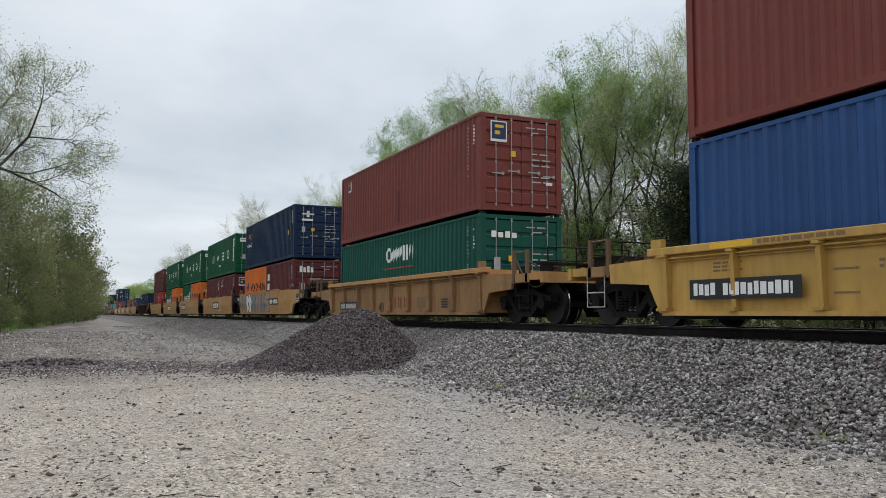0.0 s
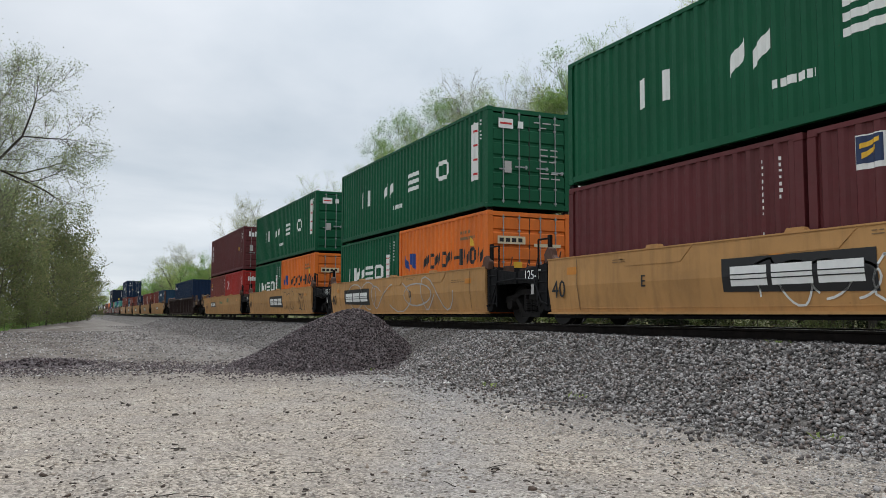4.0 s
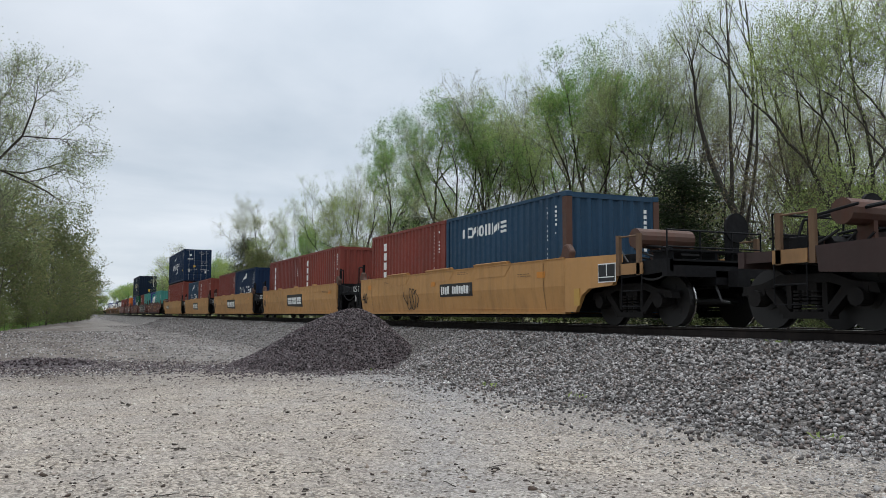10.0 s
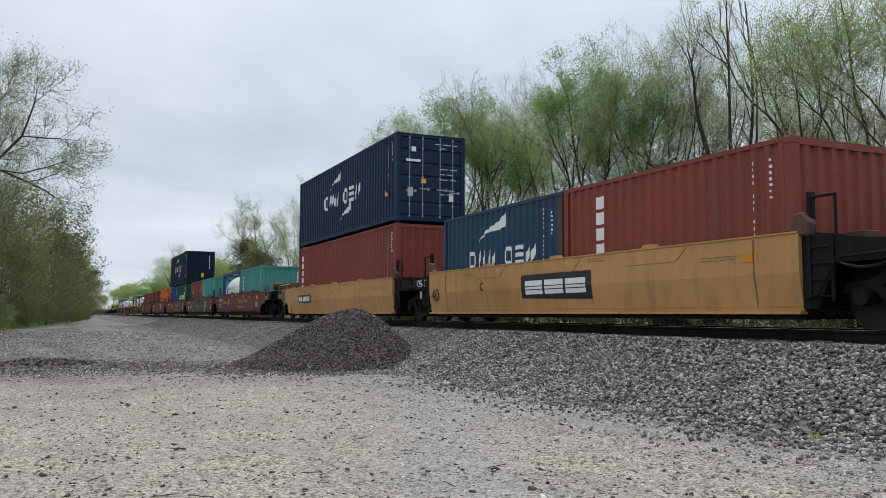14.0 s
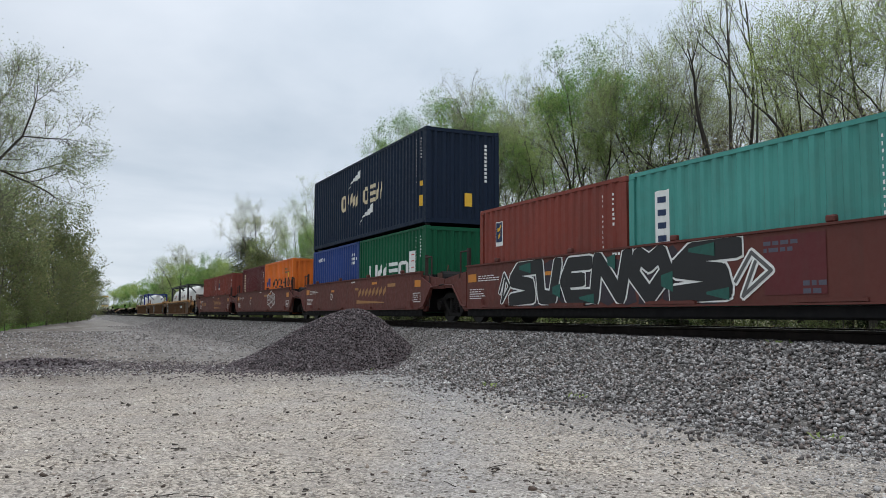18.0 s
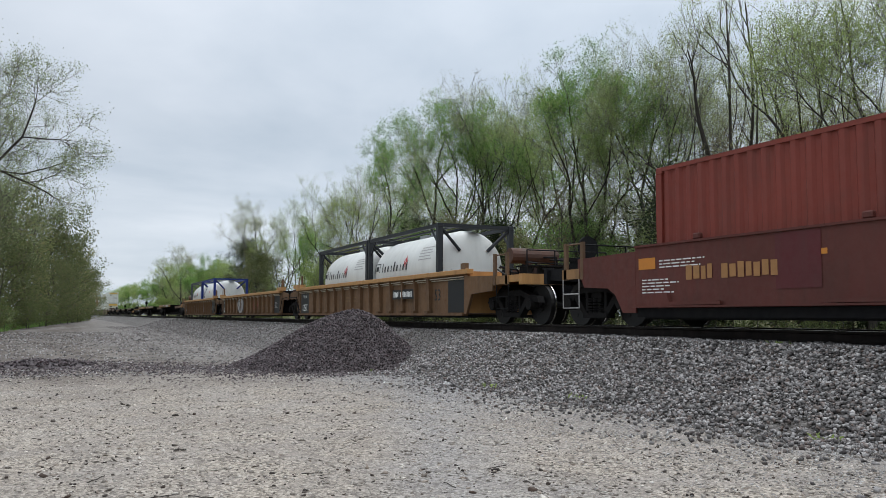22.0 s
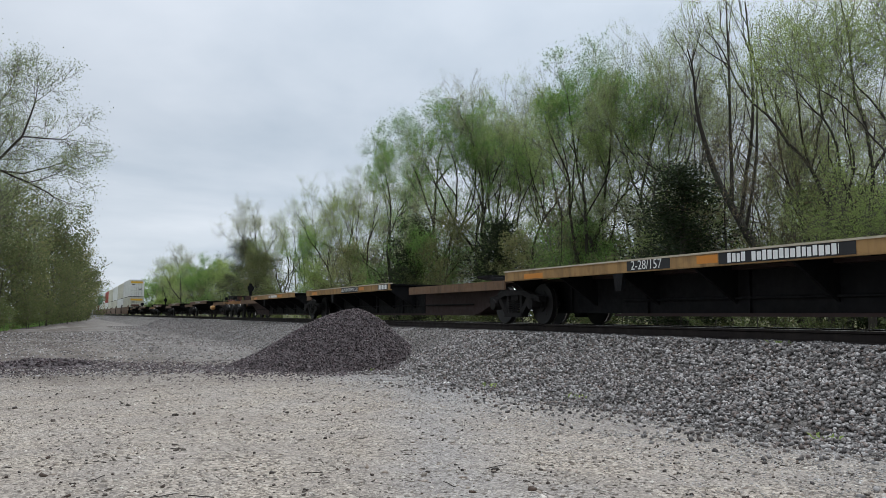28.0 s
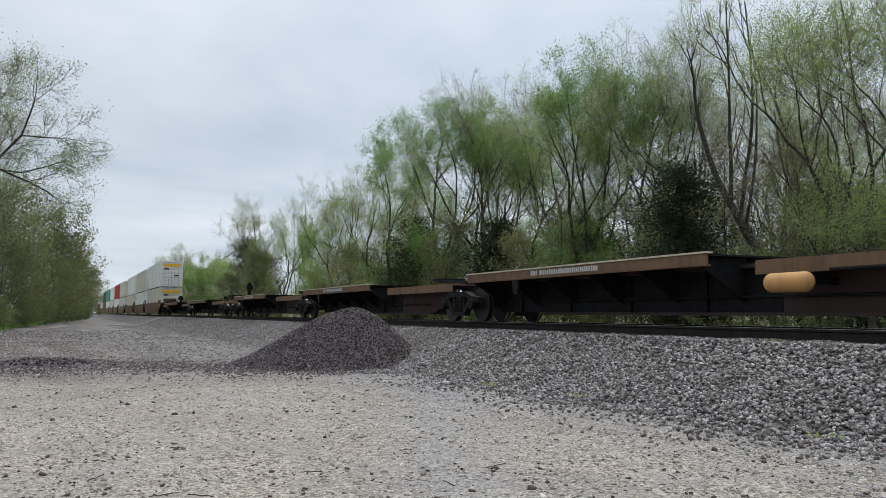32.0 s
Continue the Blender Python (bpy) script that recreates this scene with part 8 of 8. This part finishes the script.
smooth_unit(d0 + 2 * dp, "tan smooth-sided well car unit with dark owner's plate", TAN, seed=4, marks=tan_marks(35, 7.5))
lettering("D", 0.30, MARK_BLACK, TRAIN[-1][0], (W - 0.005, 9.45, 0.88), SIDE)
two(d0 + 2 * dp, (MAROON, "maroon corrugated shipping container", False, COL(35), []),
    (NAVY, "navy corrugated shipping container with white block lettering and sweep", False, SWEEP_SHORT + COL(36), []))
smooth_unit(d0 + 3 * dp, "tan smooth-sided well car unit with dark owner's plate", TAN, seed=5, marks=tan_marks(37, 7.5))
lettering("C", 0.30, MARK_BLACK, TRAIN[-1][0], (W - 0.005, 9.45, 0.88), SIDE)
two(d0 + 3 * dp, (SLATE, "slate-blue corrugated shipping container with white block lettering and sweep", False, SWEEP_SHORT + COL(37), []),
    (OXIDE, "rust-red corrugated shipping container with stacked white letters", False, TALL() + COL(38), []))
s = d0 + 4 * dp
smooth_unit(s, "tan smooth-sided well car unit with dark number plate", TAN, last=True, seed=6, signs=False, marks=tan_marks(39, None, 11.3))
container(s, BASE, L40, H9, OXIDE, "rust-red corrugated shipping container with stacked white letters", False,
          [(MARK_WHITE, lambda bm: [decal(bm, 11.5, 11.75, 2.3 - 0.32 * k, 2.52 - 0.32 * k) for k in range(5)]), number_marks(L40, H9, 39)], [(MARK_WHITE, lambda bm: [patch(bm, 0.80, 0.88, 2.5 - 0.12 * k, 2.58 - 0.12 * k) for k in range(10)])])
SWEEP_LONG = [word(MARK_WHITE, 8.3, 1.20, 4.55, 0.58, "onn oen", gap=0.28, stroke=0.27), swoosh(MARK_WHITE, 7.42, 1.96, 1.35, 0.46), swoosh(MARK_WHITE, 6.1, 0.56, 1.25, 0.50), number_marks(L40, H9, 40)]
container(s, top_of(H9), L40, H9, NAVY, "navy corrugated shipping container with white blocks and sweeps", True, SWEEP_LONG + [tri(MARK_YELLOW, 0.85, 0.9, 0.3)],
          [(MARK_WHITE, lambda bm: (patch(bm, -0.9, -0.4, H9 - 0.95, H9 - 0.87), patch(bm, -0.72, -0.56, H9 - 0.62, H9 - 0.46), patch(bm, 0.62, 0.78, 0.7, 0.95))), door_marks(H9, 40), small_plate(MARK_YELLOW, -0.38, -0.2, 1.25, 1.4), small_plate(MARK_GREY, -0.85, -0.66, 0.8, 1.1)])
# 6 five mineral-red units
e0, ep = 230.1, 15.70
R = -1.424


def red_marks(seed, logo=True, extra=()):
    out = [(MARK_WHITE, lambda bm: (bars(bm, 11.88, 1.14, 1.4, 3, 0.022, 0.055, flat=R, seed=seed), bars(bm, 12.35, 0.82, 1.0, 5, 0.022, 0.055, flat=R, seed=seed + 1), bars(bm, 6.3, 1.32, 0.6, 1, 0.05, 0.1, flat=R, seed=seed + 2),
                                    decal(bm, -0.1, 0.45, 0.57, 0.59, flat=R), decal(bm, -0.1, 0.45, 0.82, 0.84, flat=R), decal(bm, -0.1, -0.08, 0.59, 0.82, flat=R), decal(bm, 0.43, 0.45, 0.59, 0.82, flat=R), bars(bm, 0.38, 0.76, 0.4, 3, 0.02, 0.06, flat=R, seed=seed + 5))),
           (MARK_ORANGE, lambda bm: (decal(bm, -0.12, 0.33, 1.01, 1.21, flat=R), decal(bm, 3.6, 4.1, 1.2, 1.28, flat=R), decal(bm, 11.98, 12.44, 1.02, 1.22, flat=R), decal(bm, 8.4, 8.8, 1.05, 1.13, flat=R)))]
    if logo:
        out += [(MARK_GOLD, lambda bm: (blocks(bm, 5.5, 0.80, 2.75, 0.32, "nnnn", 0.12, 0.30, flat=R), decal(bm, 2.9, 5.7, 0.58, 0.61, 0.58, 0.70, flat=R), decal(bm, 5.5, 5.9, 1.05, 1.13, flat=R), decal(bm, 1.9, 2.6, 1.08, 1.18, flat=R)))]
    return out + list(extra)


red_unit(e0, "mineral-red smooth-sided well car unit with faded gold emblem", first=True, marks=red_marks(41, True, [*reporting(MARK_GOLD, None, 11.0, 2.0, R, 0.82, 0.20, 3)]), letter="A")
lettering("WELL LD LMT", 0.10, MARK_WHITE, TRAIN[-1][0], (-1.427, 7.55, 1.31), SIDE)
two_near = (TEAL, "teal corrugated shipping container with an upright white label strip", False, [(MARK_WHITE, lambda bm: decal(bm, 4.93, 5.36, 1.2, 2.17)), (MARK_NAVY, lambda bm: [decal(bm, 5.06, 5.24, 1.26 + 0.23 * k, 1.37 + 0.23 * k, out=0.008) for k in range(4)])] + COL(42), [(MARK_WHITE, lambda bm: [patch(bm, 0.72, 0.80, 2.2 - 0.12 * k, 2.28 - 0.12 * k) for k in range(5)])])
container(e0, BASE, L20, H8, *two_near)
tank_container(e0 + 6.134, BASE, FRAME_BLUE, "white tank container with faded brown lettering in a blue frame",
               [(MARK_PALE, lambda bm, wrap: wrap(bm, 2.1, 3.9, 4, 26)), (MARK_BLUE, lambda bm, wrap: [wrap(bm, 4.80 - 0.28 * math.sin(math.pi * (k + 0.5) / 8), 4.80 + 0.28 * math.sin(math.pi * (k + 0.5) / 8), 11 - 14 * math.cos(math.pi * k / 8), 11 - 14 * math.cos(math.pi * (k + 1) / 8)) for k in range(8)]), (MARK_SOOT, lambda bm, wrap: [wrap(bm, 4.2 - 0.25 * k, 4.2 - 0.25 * k + (0.05 if k % 2 else 0.10), 8, 17) for k in range(9)]), (MARK_GREY, lambda bm, wrap: [wrap(bm, 0.8, 1.8, 30 + 5 * k, 31.5 + 5 * k) for k in range(4)])], hazard=False)
red_unit(e0 + ep, "mineral-red well car unit covered in black, white and green spray lettering",
         marks=red_marks(43, False, figures((('spike', 0.5, 0.07, MARK_BLACK), ('hook', 1.3, 0.31, MARK_BLACK), ('cup', 1.0, 0.31, MARK_BLACK), ('fork', 1.2, 0.28, MARK_BLACK), ('zigzag', 1.3, 0.31, MARK_BLACK), ('heart', 1.2, 0.31, MARK_BLACK), ('hook', 1.65, 0.33, MARK_BLACK), ('spike', 0.75, 0.06, MARK_SOOT)), 10.75, 0.44, 1.38, R - 0.006, MARK_WHITE, 0.040) + [(MARK_NIGHT, jagged(5, 2.9, 10.2, 0.38, 1.43, R - 0.0015, 11)), (MARK_GREEN, lambda bm: [decal(bm, y, y + w, z, z + q, z + 0.1, z + q - 0.06, flat=R - 0.0135) for y, w, z, q in ((9.3, 0.5, 1.12, 0.24), (8.1, 0.3, 0.55, 0.3), (6.9, 0.5, 0.42, 0.2), (6.2, 0.25, 1.05, 0.3), (4.6, 0.3, 0.6, 0.35), (3.6, 0.6, 1.14, 0.22), (3.3, 0.5, 0.44, 0.2))]), (MARK_HAZE, lambda bm: (bars(bm, 2.6, 1.22, 0.9, 2, 0.06, 0.10, flat=R - 0.004, seed=3), bars(bm, 1.9, 0.62, 0.5, 2, 0.07, 0.11, flat=R - 0.004, seed=9))), (DARK_MAROON, lambda bm: decal(bm, 1.5, 2.6, 0.5, 1.35, flat=R - 0.002))]))
container(e0 + ep, BASE, L20, H8, *two_near)
container(e0 + ep + 6.134, BASE, L20, H8, OXIDE, "rust-red corrugated shipping container with a small badge", False, small_logo(5.2, 1.65, 0.3, 0.55) + COL(44))
red_unit(e0 + 2 * ep, "mineral-red smooth-sided well car unit with faded gold emblem", marks=red_marks(45), letter="D")
two(e0 + 2 * ep, (ROYAL, "royal blue corrugated shipping container with small white lettering", False, [word(MARK_WHITE, 5.3, 2.10, 0.9, 0.18, "nooo"), (MARK_WHITE, lambda bm: bars(bm, 0.95, 2.10, 0.7, 3, 0.1, 0.15, seed=4))], []),
    (GREEN, "green corrugated shipping container with white block lettering", False, [word(MARK_WHITE, 5.04, 1.12, 3.62, 0.52, "uneo", gap=0.15, stroke=0.2)] + white_stripe(1.30, 1.12, 1.90) + COL(46), []))
container(e0 + 2 * ep, top_of(H8), L40, H9, NAVY_DARK, "dark navy corrugated shipping container with cream block lettering and sweeps", False,
          [word(MARK_SAND, 8.34, 1.20, 4.55, 0.62, "onn oen", gap=0.28, stroke=0.27), swoosh(MARK_WHITE, 7.45, 1.99, 1.32, 0.46), swoosh(MARK_WHITE, 6.1, 0.54, 1.3, 0.50), number_marks(L40, H9, 47, MARK_GREY), (MARK_YELLOW, lambda bm: (decal(bm, 0.27, 0.60, 0.54, 0.87), decal(bm, 0.32, 0.50, 1.15, 1.30)))],
          [(MARK_YELLOW, lambda bm: patch(bm, 0.05, 0.3, 0.55, 0.95)), (MARK_WHITE, lambda bm: [patch(bm, 0.72, 0.80, 2.4 - 0.12 * k, 2.48 - 0.12 * k) for k in range(10)])])
red_unit(e0 + 3 * ep, "mineral-red well car unit with white woven-line spray drawing", marks=red_marks(48, False, [(MARK_WHITE, woven(3.55, 0.94, 1.0, 0.44, R - 0.004)), (MARK_GOLD, lambda bm: decal(bm, 4.4, 5.2, 1.1, 1.2, flat=R))]), letter="C")
two(e0 + 3 * ep, (DARK_MAROON, "dark maroon corrugated shipping container with tall cream letters", False, [(MARK_SAND, lambda bm: [blocks(bm, 5.5, 1.90 - 0.45 * k, 0.34, 0.36, "e", stroke=0.2) for k in range(3)])] + COL(48), []),
    (ORANGE, "orange corrugated shipping container with dark blue block lettering, rust spots", False, ORANGE_MARKS, []))
red_unit(e0 + 4 * ep, "mineral-red smooth-sided well car unit with faded gold emblem and number", last=True, marks=red_marks(50, True, [*reporting(MARK_GOLD, None, 11.3, 2.2, R, 0.80, 0.24, 2), (DARK_MAROON, lambda bm: (decal(bm, 1.8, 2.8, 0.6, 1.3, flat=R - 0.002), decal(bm, 8.5, 9.3, 0.6, 1.4, flat=R - 0.002)))]), letter="B")
two(e0 + 4 * ep, (OXIDE, "rust-red corrugated shipping container", False, COL(51), []), (OXIDE, "rust-red corrugated shipping container with a small blue badge", False, small_logo(5.2, 1.65, 0.4, 0.6) + COL(52), [(MARK_WHITE, lambda bm: [patch(bm, 0.72, 0.80, 2.1 - 0.12 * k, 2.18 - 0.12 * k) for k in range(6)])]))
# 7 three brown ribbed units
f0 = 314.6
TANK_MARKS = [(MARK_BLACK, lambda bm, wrap: [wrap(bm, 5.02, 5.06, 2, 18), wrap(bm, 5.46, 5.50, 2, 18), wrap(bm, 5.06, 5.46, 16.6, 18), wrap(bm, 5.15, 5.37, 5, 13)] + [wrap(bm, 4.75 - 0.27 * k, 4.75 - 0.27 * k + (0.11 if k % 3 else 0.06), 2, 12 if k % 4 else 18) for k in range(9)]), (MARK_GREY, lambda bm, wrap: [wrap(bm, 0.8 + 0.1 * (k % 2), 1.75, 14 + 5 * k, 15.6 + 5 * k) for k in range(5)])]


def brown_marks(seed, extra=()):
    return [(LINE_GREY, lambda bm: bars(bm, 8.0, 0.8, 1.5, 2, 0.06, 0.12, flat=-1.367, seed=seed))] + list(extra)


ribbed_unit(f0, "brown ribbed well car unit with white number on dark plate", OLIVE_CAR, -2.1, L40 + 2.25, (-4.0, L40 + 4.3), high=1.39, posts=1.02, ends=(True, False), joints=(False, 2.0), seed=4, chord=TAN, dark=OLIVE_CAR, plain_ends=2.2,
            marks=brown_marks(61, reporting(MARK_WHITE, MARK_BLACK, 2.95, 1.75, -1.462, 0.75, 0.17, 7) + [(MARK_BLACK, lambda bm: (decal(bm, L40 + 0.95, L40 + 2.2, 0.28, 1.22, flat=-1.369), decal(bm, -2.05, -1.0, 0.28, 1.22, flat=-1.369)))]))
lettering("53", 0.45, MARK_BLACK, TRAIN[-1][0], (-1.373, -0.3, 0.75), SIDE)
lettering("125T", 0.40, MARK_WHITE, TRAIN[-1][0], (-1.378, L40 + 1.57, 0.50), SIDE)
lettering("53   48", 0.17, MARK_WHITE, TRAIN[-1][0], (-1.378, L40 + 1.57, 0.98), SIDE)
tank_container(f0, BASE, FRAME_BLACK, "white tank container with dark block lettering in a black frame", TANK_MARKS)
tank_container(f0 + 6.134, BASE, FRAME_BLACK, "white tank container with dark block lettering in a black frame", TANK_MARKS)
ribbed_unit(334.6, "empty brown ribbed well car unit with grey bubble graffiti", OLIVE_CAR, -1.6, 14.4, (16.2,), high=1.39, posts=1.02, ends=(False, False), joints=(1.5, 1.5), seed=5, chord=TAN, dark=OLIVE_CAR, plain_ends=1.25,
            marks=brown_marks(63, [(MARK_ASH, bubble(31, 7.0, 9.0, 0.28, 1.2, -1.464)), *figures((('hook', 0.75, 0.045, MARK_BLACK), ('sail', 0.6, 0.045, MARK_BLACK), ('cup', 0.62, 0.045, MARK_BLACK)), 8.85, 0.36, 1.12, -1.466, MARK_SOOT, 0.012), (MARK_BLACK, bubble(31, 6.96, 9.04, 0.26, 1.23, -1.4625)), (OXIDE, lambda bm: blocks(bm, 5.1, 0.50, 2.0, 0.52, "uun", flat=-1.368)),
                                   (MARK_BLACK, lambda bm: (decal(bm, 13.2, 14.3, 0.3, 1.2, flat=-1.369), decal(bm, -1.5, -0.4, 0.3, 1.2, flat=-1.369))), (MARK_WHITE, lambda bm: bars(bm, -0.55, 0.80, 0.6, 5, 0.016, 0.06, flat=-1.377, seed=3))]))
lettering("125T", 0.40, MARK_WHITE, TRAIN[-1][0], (-1.378, 13.75, 0.50), SIDE)
lettering("53   48", 0.17, MARK_WHITE, TRAIN[-1][0], (-1.378, 13.75, 0.98), SIDE)
lettering("53", 0.45, MARK_BLACK, TRAIN[-1][0], (-1.373, 0.2, 0.75), SIDE)
f3 = 354.1
ribbed_unit(f3, "brown ribbed well car unit with grey sprayed spade", OLIVE_CAR, -1.6, L40 + 1.7, (L40 + 3.4,), high=1.39, posts=1.02, ends=(False, True), joints=(1.5, False), seed=6, chord=TAN, dark=OLIVE_CAR, plain_ends=1.25,
            marks=brown_marks(65, [(MARK_ASH, bubble(33, 3.2, 4.3, 0.35, 1.15, -1.369)), (MARK_GREY, stroke_art(34, 5.0, 9.5, 0.6, 1.0, 5, 0.04, -1.372)), (MARK_BLACK, lambda bm: (decal(bm, -1.5, -0.2, 0.3, 1.2, flat=-1.369), decal(bm, L40 + 0.5, L40 + 1.6, 0.3, 1.2, flat=-1.369))), (MARK_WHITE, lambda bm: bars(bm, -0.4, 0.80, 0.7, 5, 0.016, 0.06, flat=-1.377, seed=5))]))
lettering("125T", 0.36, MARK_WHITE, TRAIN[-1][0], (-1.378, L40 + 1.05, 0.62), SIDE)
lettering("53", 0.45, MARK_BLACK, TRAIN[-1][0], (-1.373, 0.25, 0.75), SIDE)
tank_container(f3, BASE, FRAME_BLUE, "white tank container with a navy label strip in a blue frame", [(MARK_NAVY, lambda bm, wrap: wrap(bm, 4.7, 5.2, -4, 34)), (MARK_WHITE, lambda bm, wrap: [wrap(bm, 4.8, 5.1, 2 + 9 * k, 8 + 9 * k) for k in range(3)]), (MARK_GREY, lambda bm, wrap: [wrap(bm, 0.7, 1.7, 20 + 6 * k, 23 + 6 * k) for k in range(5)])])
tank_container(f3 + 6.134, BASE, FRAME_GREY, "white tank container with dark block lettering in a grey frame", TANK_MARKS)
# 8 spine cars
SP = -1.386
SPINE_MARKS = [
    [(MARK_BLACK, lambda bm: (decal(bm, 11.75, 12.95, 1.008, 1.188, flat=SP), decal(bm, 8.1, 10.6, 1.008, 1.188, flat=SP))),
     (MARK_ORANGE, lambda bm: (decal(bm, 15.9, 16.7, 1.01, 1.12, flat=SP), decal(bm, 10.62, 11.1, 1.04, 1.17, flat=SP))),
     *reporting(MARK_WHITE, None, 10.5, 2.3, SP - 0.004, 1.025, 0.15, 75)],
    [(MARK_BLACK, lambda bm: (decal(bm, 10.65, 12.6, 1.008, 1.188, flat=SP), decal(bm, 7.65, 8.6, 1.008, 1.188, flat=SP))),
     (MARK_ORANGE, lambda bm: (decal(bm, 15.9, 16.7, 1.01, 1.12, flat=SP), decal(bm, 10.0, 10.5, 1.05, 1.16, flat=SP))),
     (MARK_WHITE, lambda bm: [decal(bm, 7.74 + 0.27 * k, 7.94 + 0.27 * k, 1.03, 1.17, flat=SP - 0.004) for k in range(3)])],
    [(MARK_ORANGE, lambda bm: (decal(bm, 9.9, 10.7, 1.01, 1.12, flat=SP), decal(bm, 4.3, 5.2, 1.04, 1.16, flat=SP))),
     *reporting(MARK_WHITE, None, 7.2, 2.0, SP, 1.03, 0.13, 75)]]
g0, gp = 373.6, 17.75
for i, plat in enumerate(((7.0, 17.6), (7.55, 17.6), (2.0, 11.6))):
    spine_unit(g0 + gp * i, "empty dark skeleton spine car unit with a rust-stained tan platform edge", gp, i == 0, i == 2, seed=i, plat=plat, marks=SPINE_MARKS[i])
lettering("2-28/157", 0.24, MARK_WHITE, TRAIN[-3][0], (SP - 0.004, 12.4, 1.10), SIDE)
lettering("ALL PURPOSE SPINE CAR", 0.17, MARK_WHITE, TRAIN[-2][0], (SP - 0.004, 11.62, 1.10), SIDE)
h0, hp = 430.9, 16.3
for i in range(3):
    spine_unit(h0 + hp * i, "empty dark skeleton spine car unit with a worn tan platform edge", hp, i == 0, i == 2, tank=i == 0, seed=i + 1, plat=(6.4, 15.1), edge=BROWN_CAR,
               marks=reporting(MARK_GREY, None, 12.0, 2.8, SP, 1.05, 0.11, 81))
i0, ip = 483.9, 17.6
for i in range(2):
    spine_unit(i0 + ip * i, "empty dark skeleton spine car unit, far back in the train", ip, i == 0, i == 1, seed=i, plat=(6.5, 16.5), edge=BROWN_CAR)
# 9 stacked long boxes at the far end
STACK = [(WHITE, CREAM), (CREAM, WHITE), (WHITE, CREAM), (CREAM, CREAM), (BRIGHT_RED, WHITE), (WHITE, CREAM), (TEAL, WHITE), (GREEN, OXIDE), (CREAM, WHITE), (WHITE, MAROON)]
s = 525.4
for i, (up, low) in enumerate(STACK):
    smooth_unit(s, "brown smooth-sided well car unit far back in the train", BROWN_CAR, first=i % 3 == 0, last=i % 3 == 2, L=L53, gap=3.6, signs=False, seed=i)
    ends = [(MARK_YELLOW, lambda bm: patch(bm, -0.95, 0.95, H9 - 0.62, H9 - 0.30)), (MARK_BLACK, lambda bm: (patch(bm, -0.8, -0.3, H9 - 0.95, H9 - 0.8), patch(bm, 0.3, 0.8, 1.2, 1.35)))] if up is WHITE else []
    for mat, z in ((low, BASE), (up, top_of(H9))):
        kind = {WHITE: "white", CREAM: "cream", BRIGHT_RED: "red", TEAL: "pale teal", GREEN: "green", OXIDE: "rust-red", MAROON: "maroon"}[mat]
        container(s, z, L53, H9, mat, kind + " long domestic container in a double stack", True, [(MARK_GREY, lambda bm: decal(bm, 14.4, 15.4, 2.1, 2.45))], ends if i == 0 else [])
    s += 19.75 if i % 3 != 2 else 23.9
# ---- what moves ----
def motions():
    times = [float(t) for t in range(33)]
    gone = [rolled(t) for t in times]
    for ob, s, z in TRAIN:
        walk(ob, [(t, pose(TRACK_X, s - d, RAIL_Z + z)) for t, d in zip(times, gone)])
    # wheels roll on the rail without slipping
    ticks = [k / FPS for k in range(32 * FPS + 1)]
    turns = [math.degrees(rolled(t) / 0.457) for t in ticks]
    for ob, y in WHEELS:
        walk(ob, [(t, pose(0, y, 0.457, a, 0, 0)) for t, a in zip(ticks, turns)])


motions()
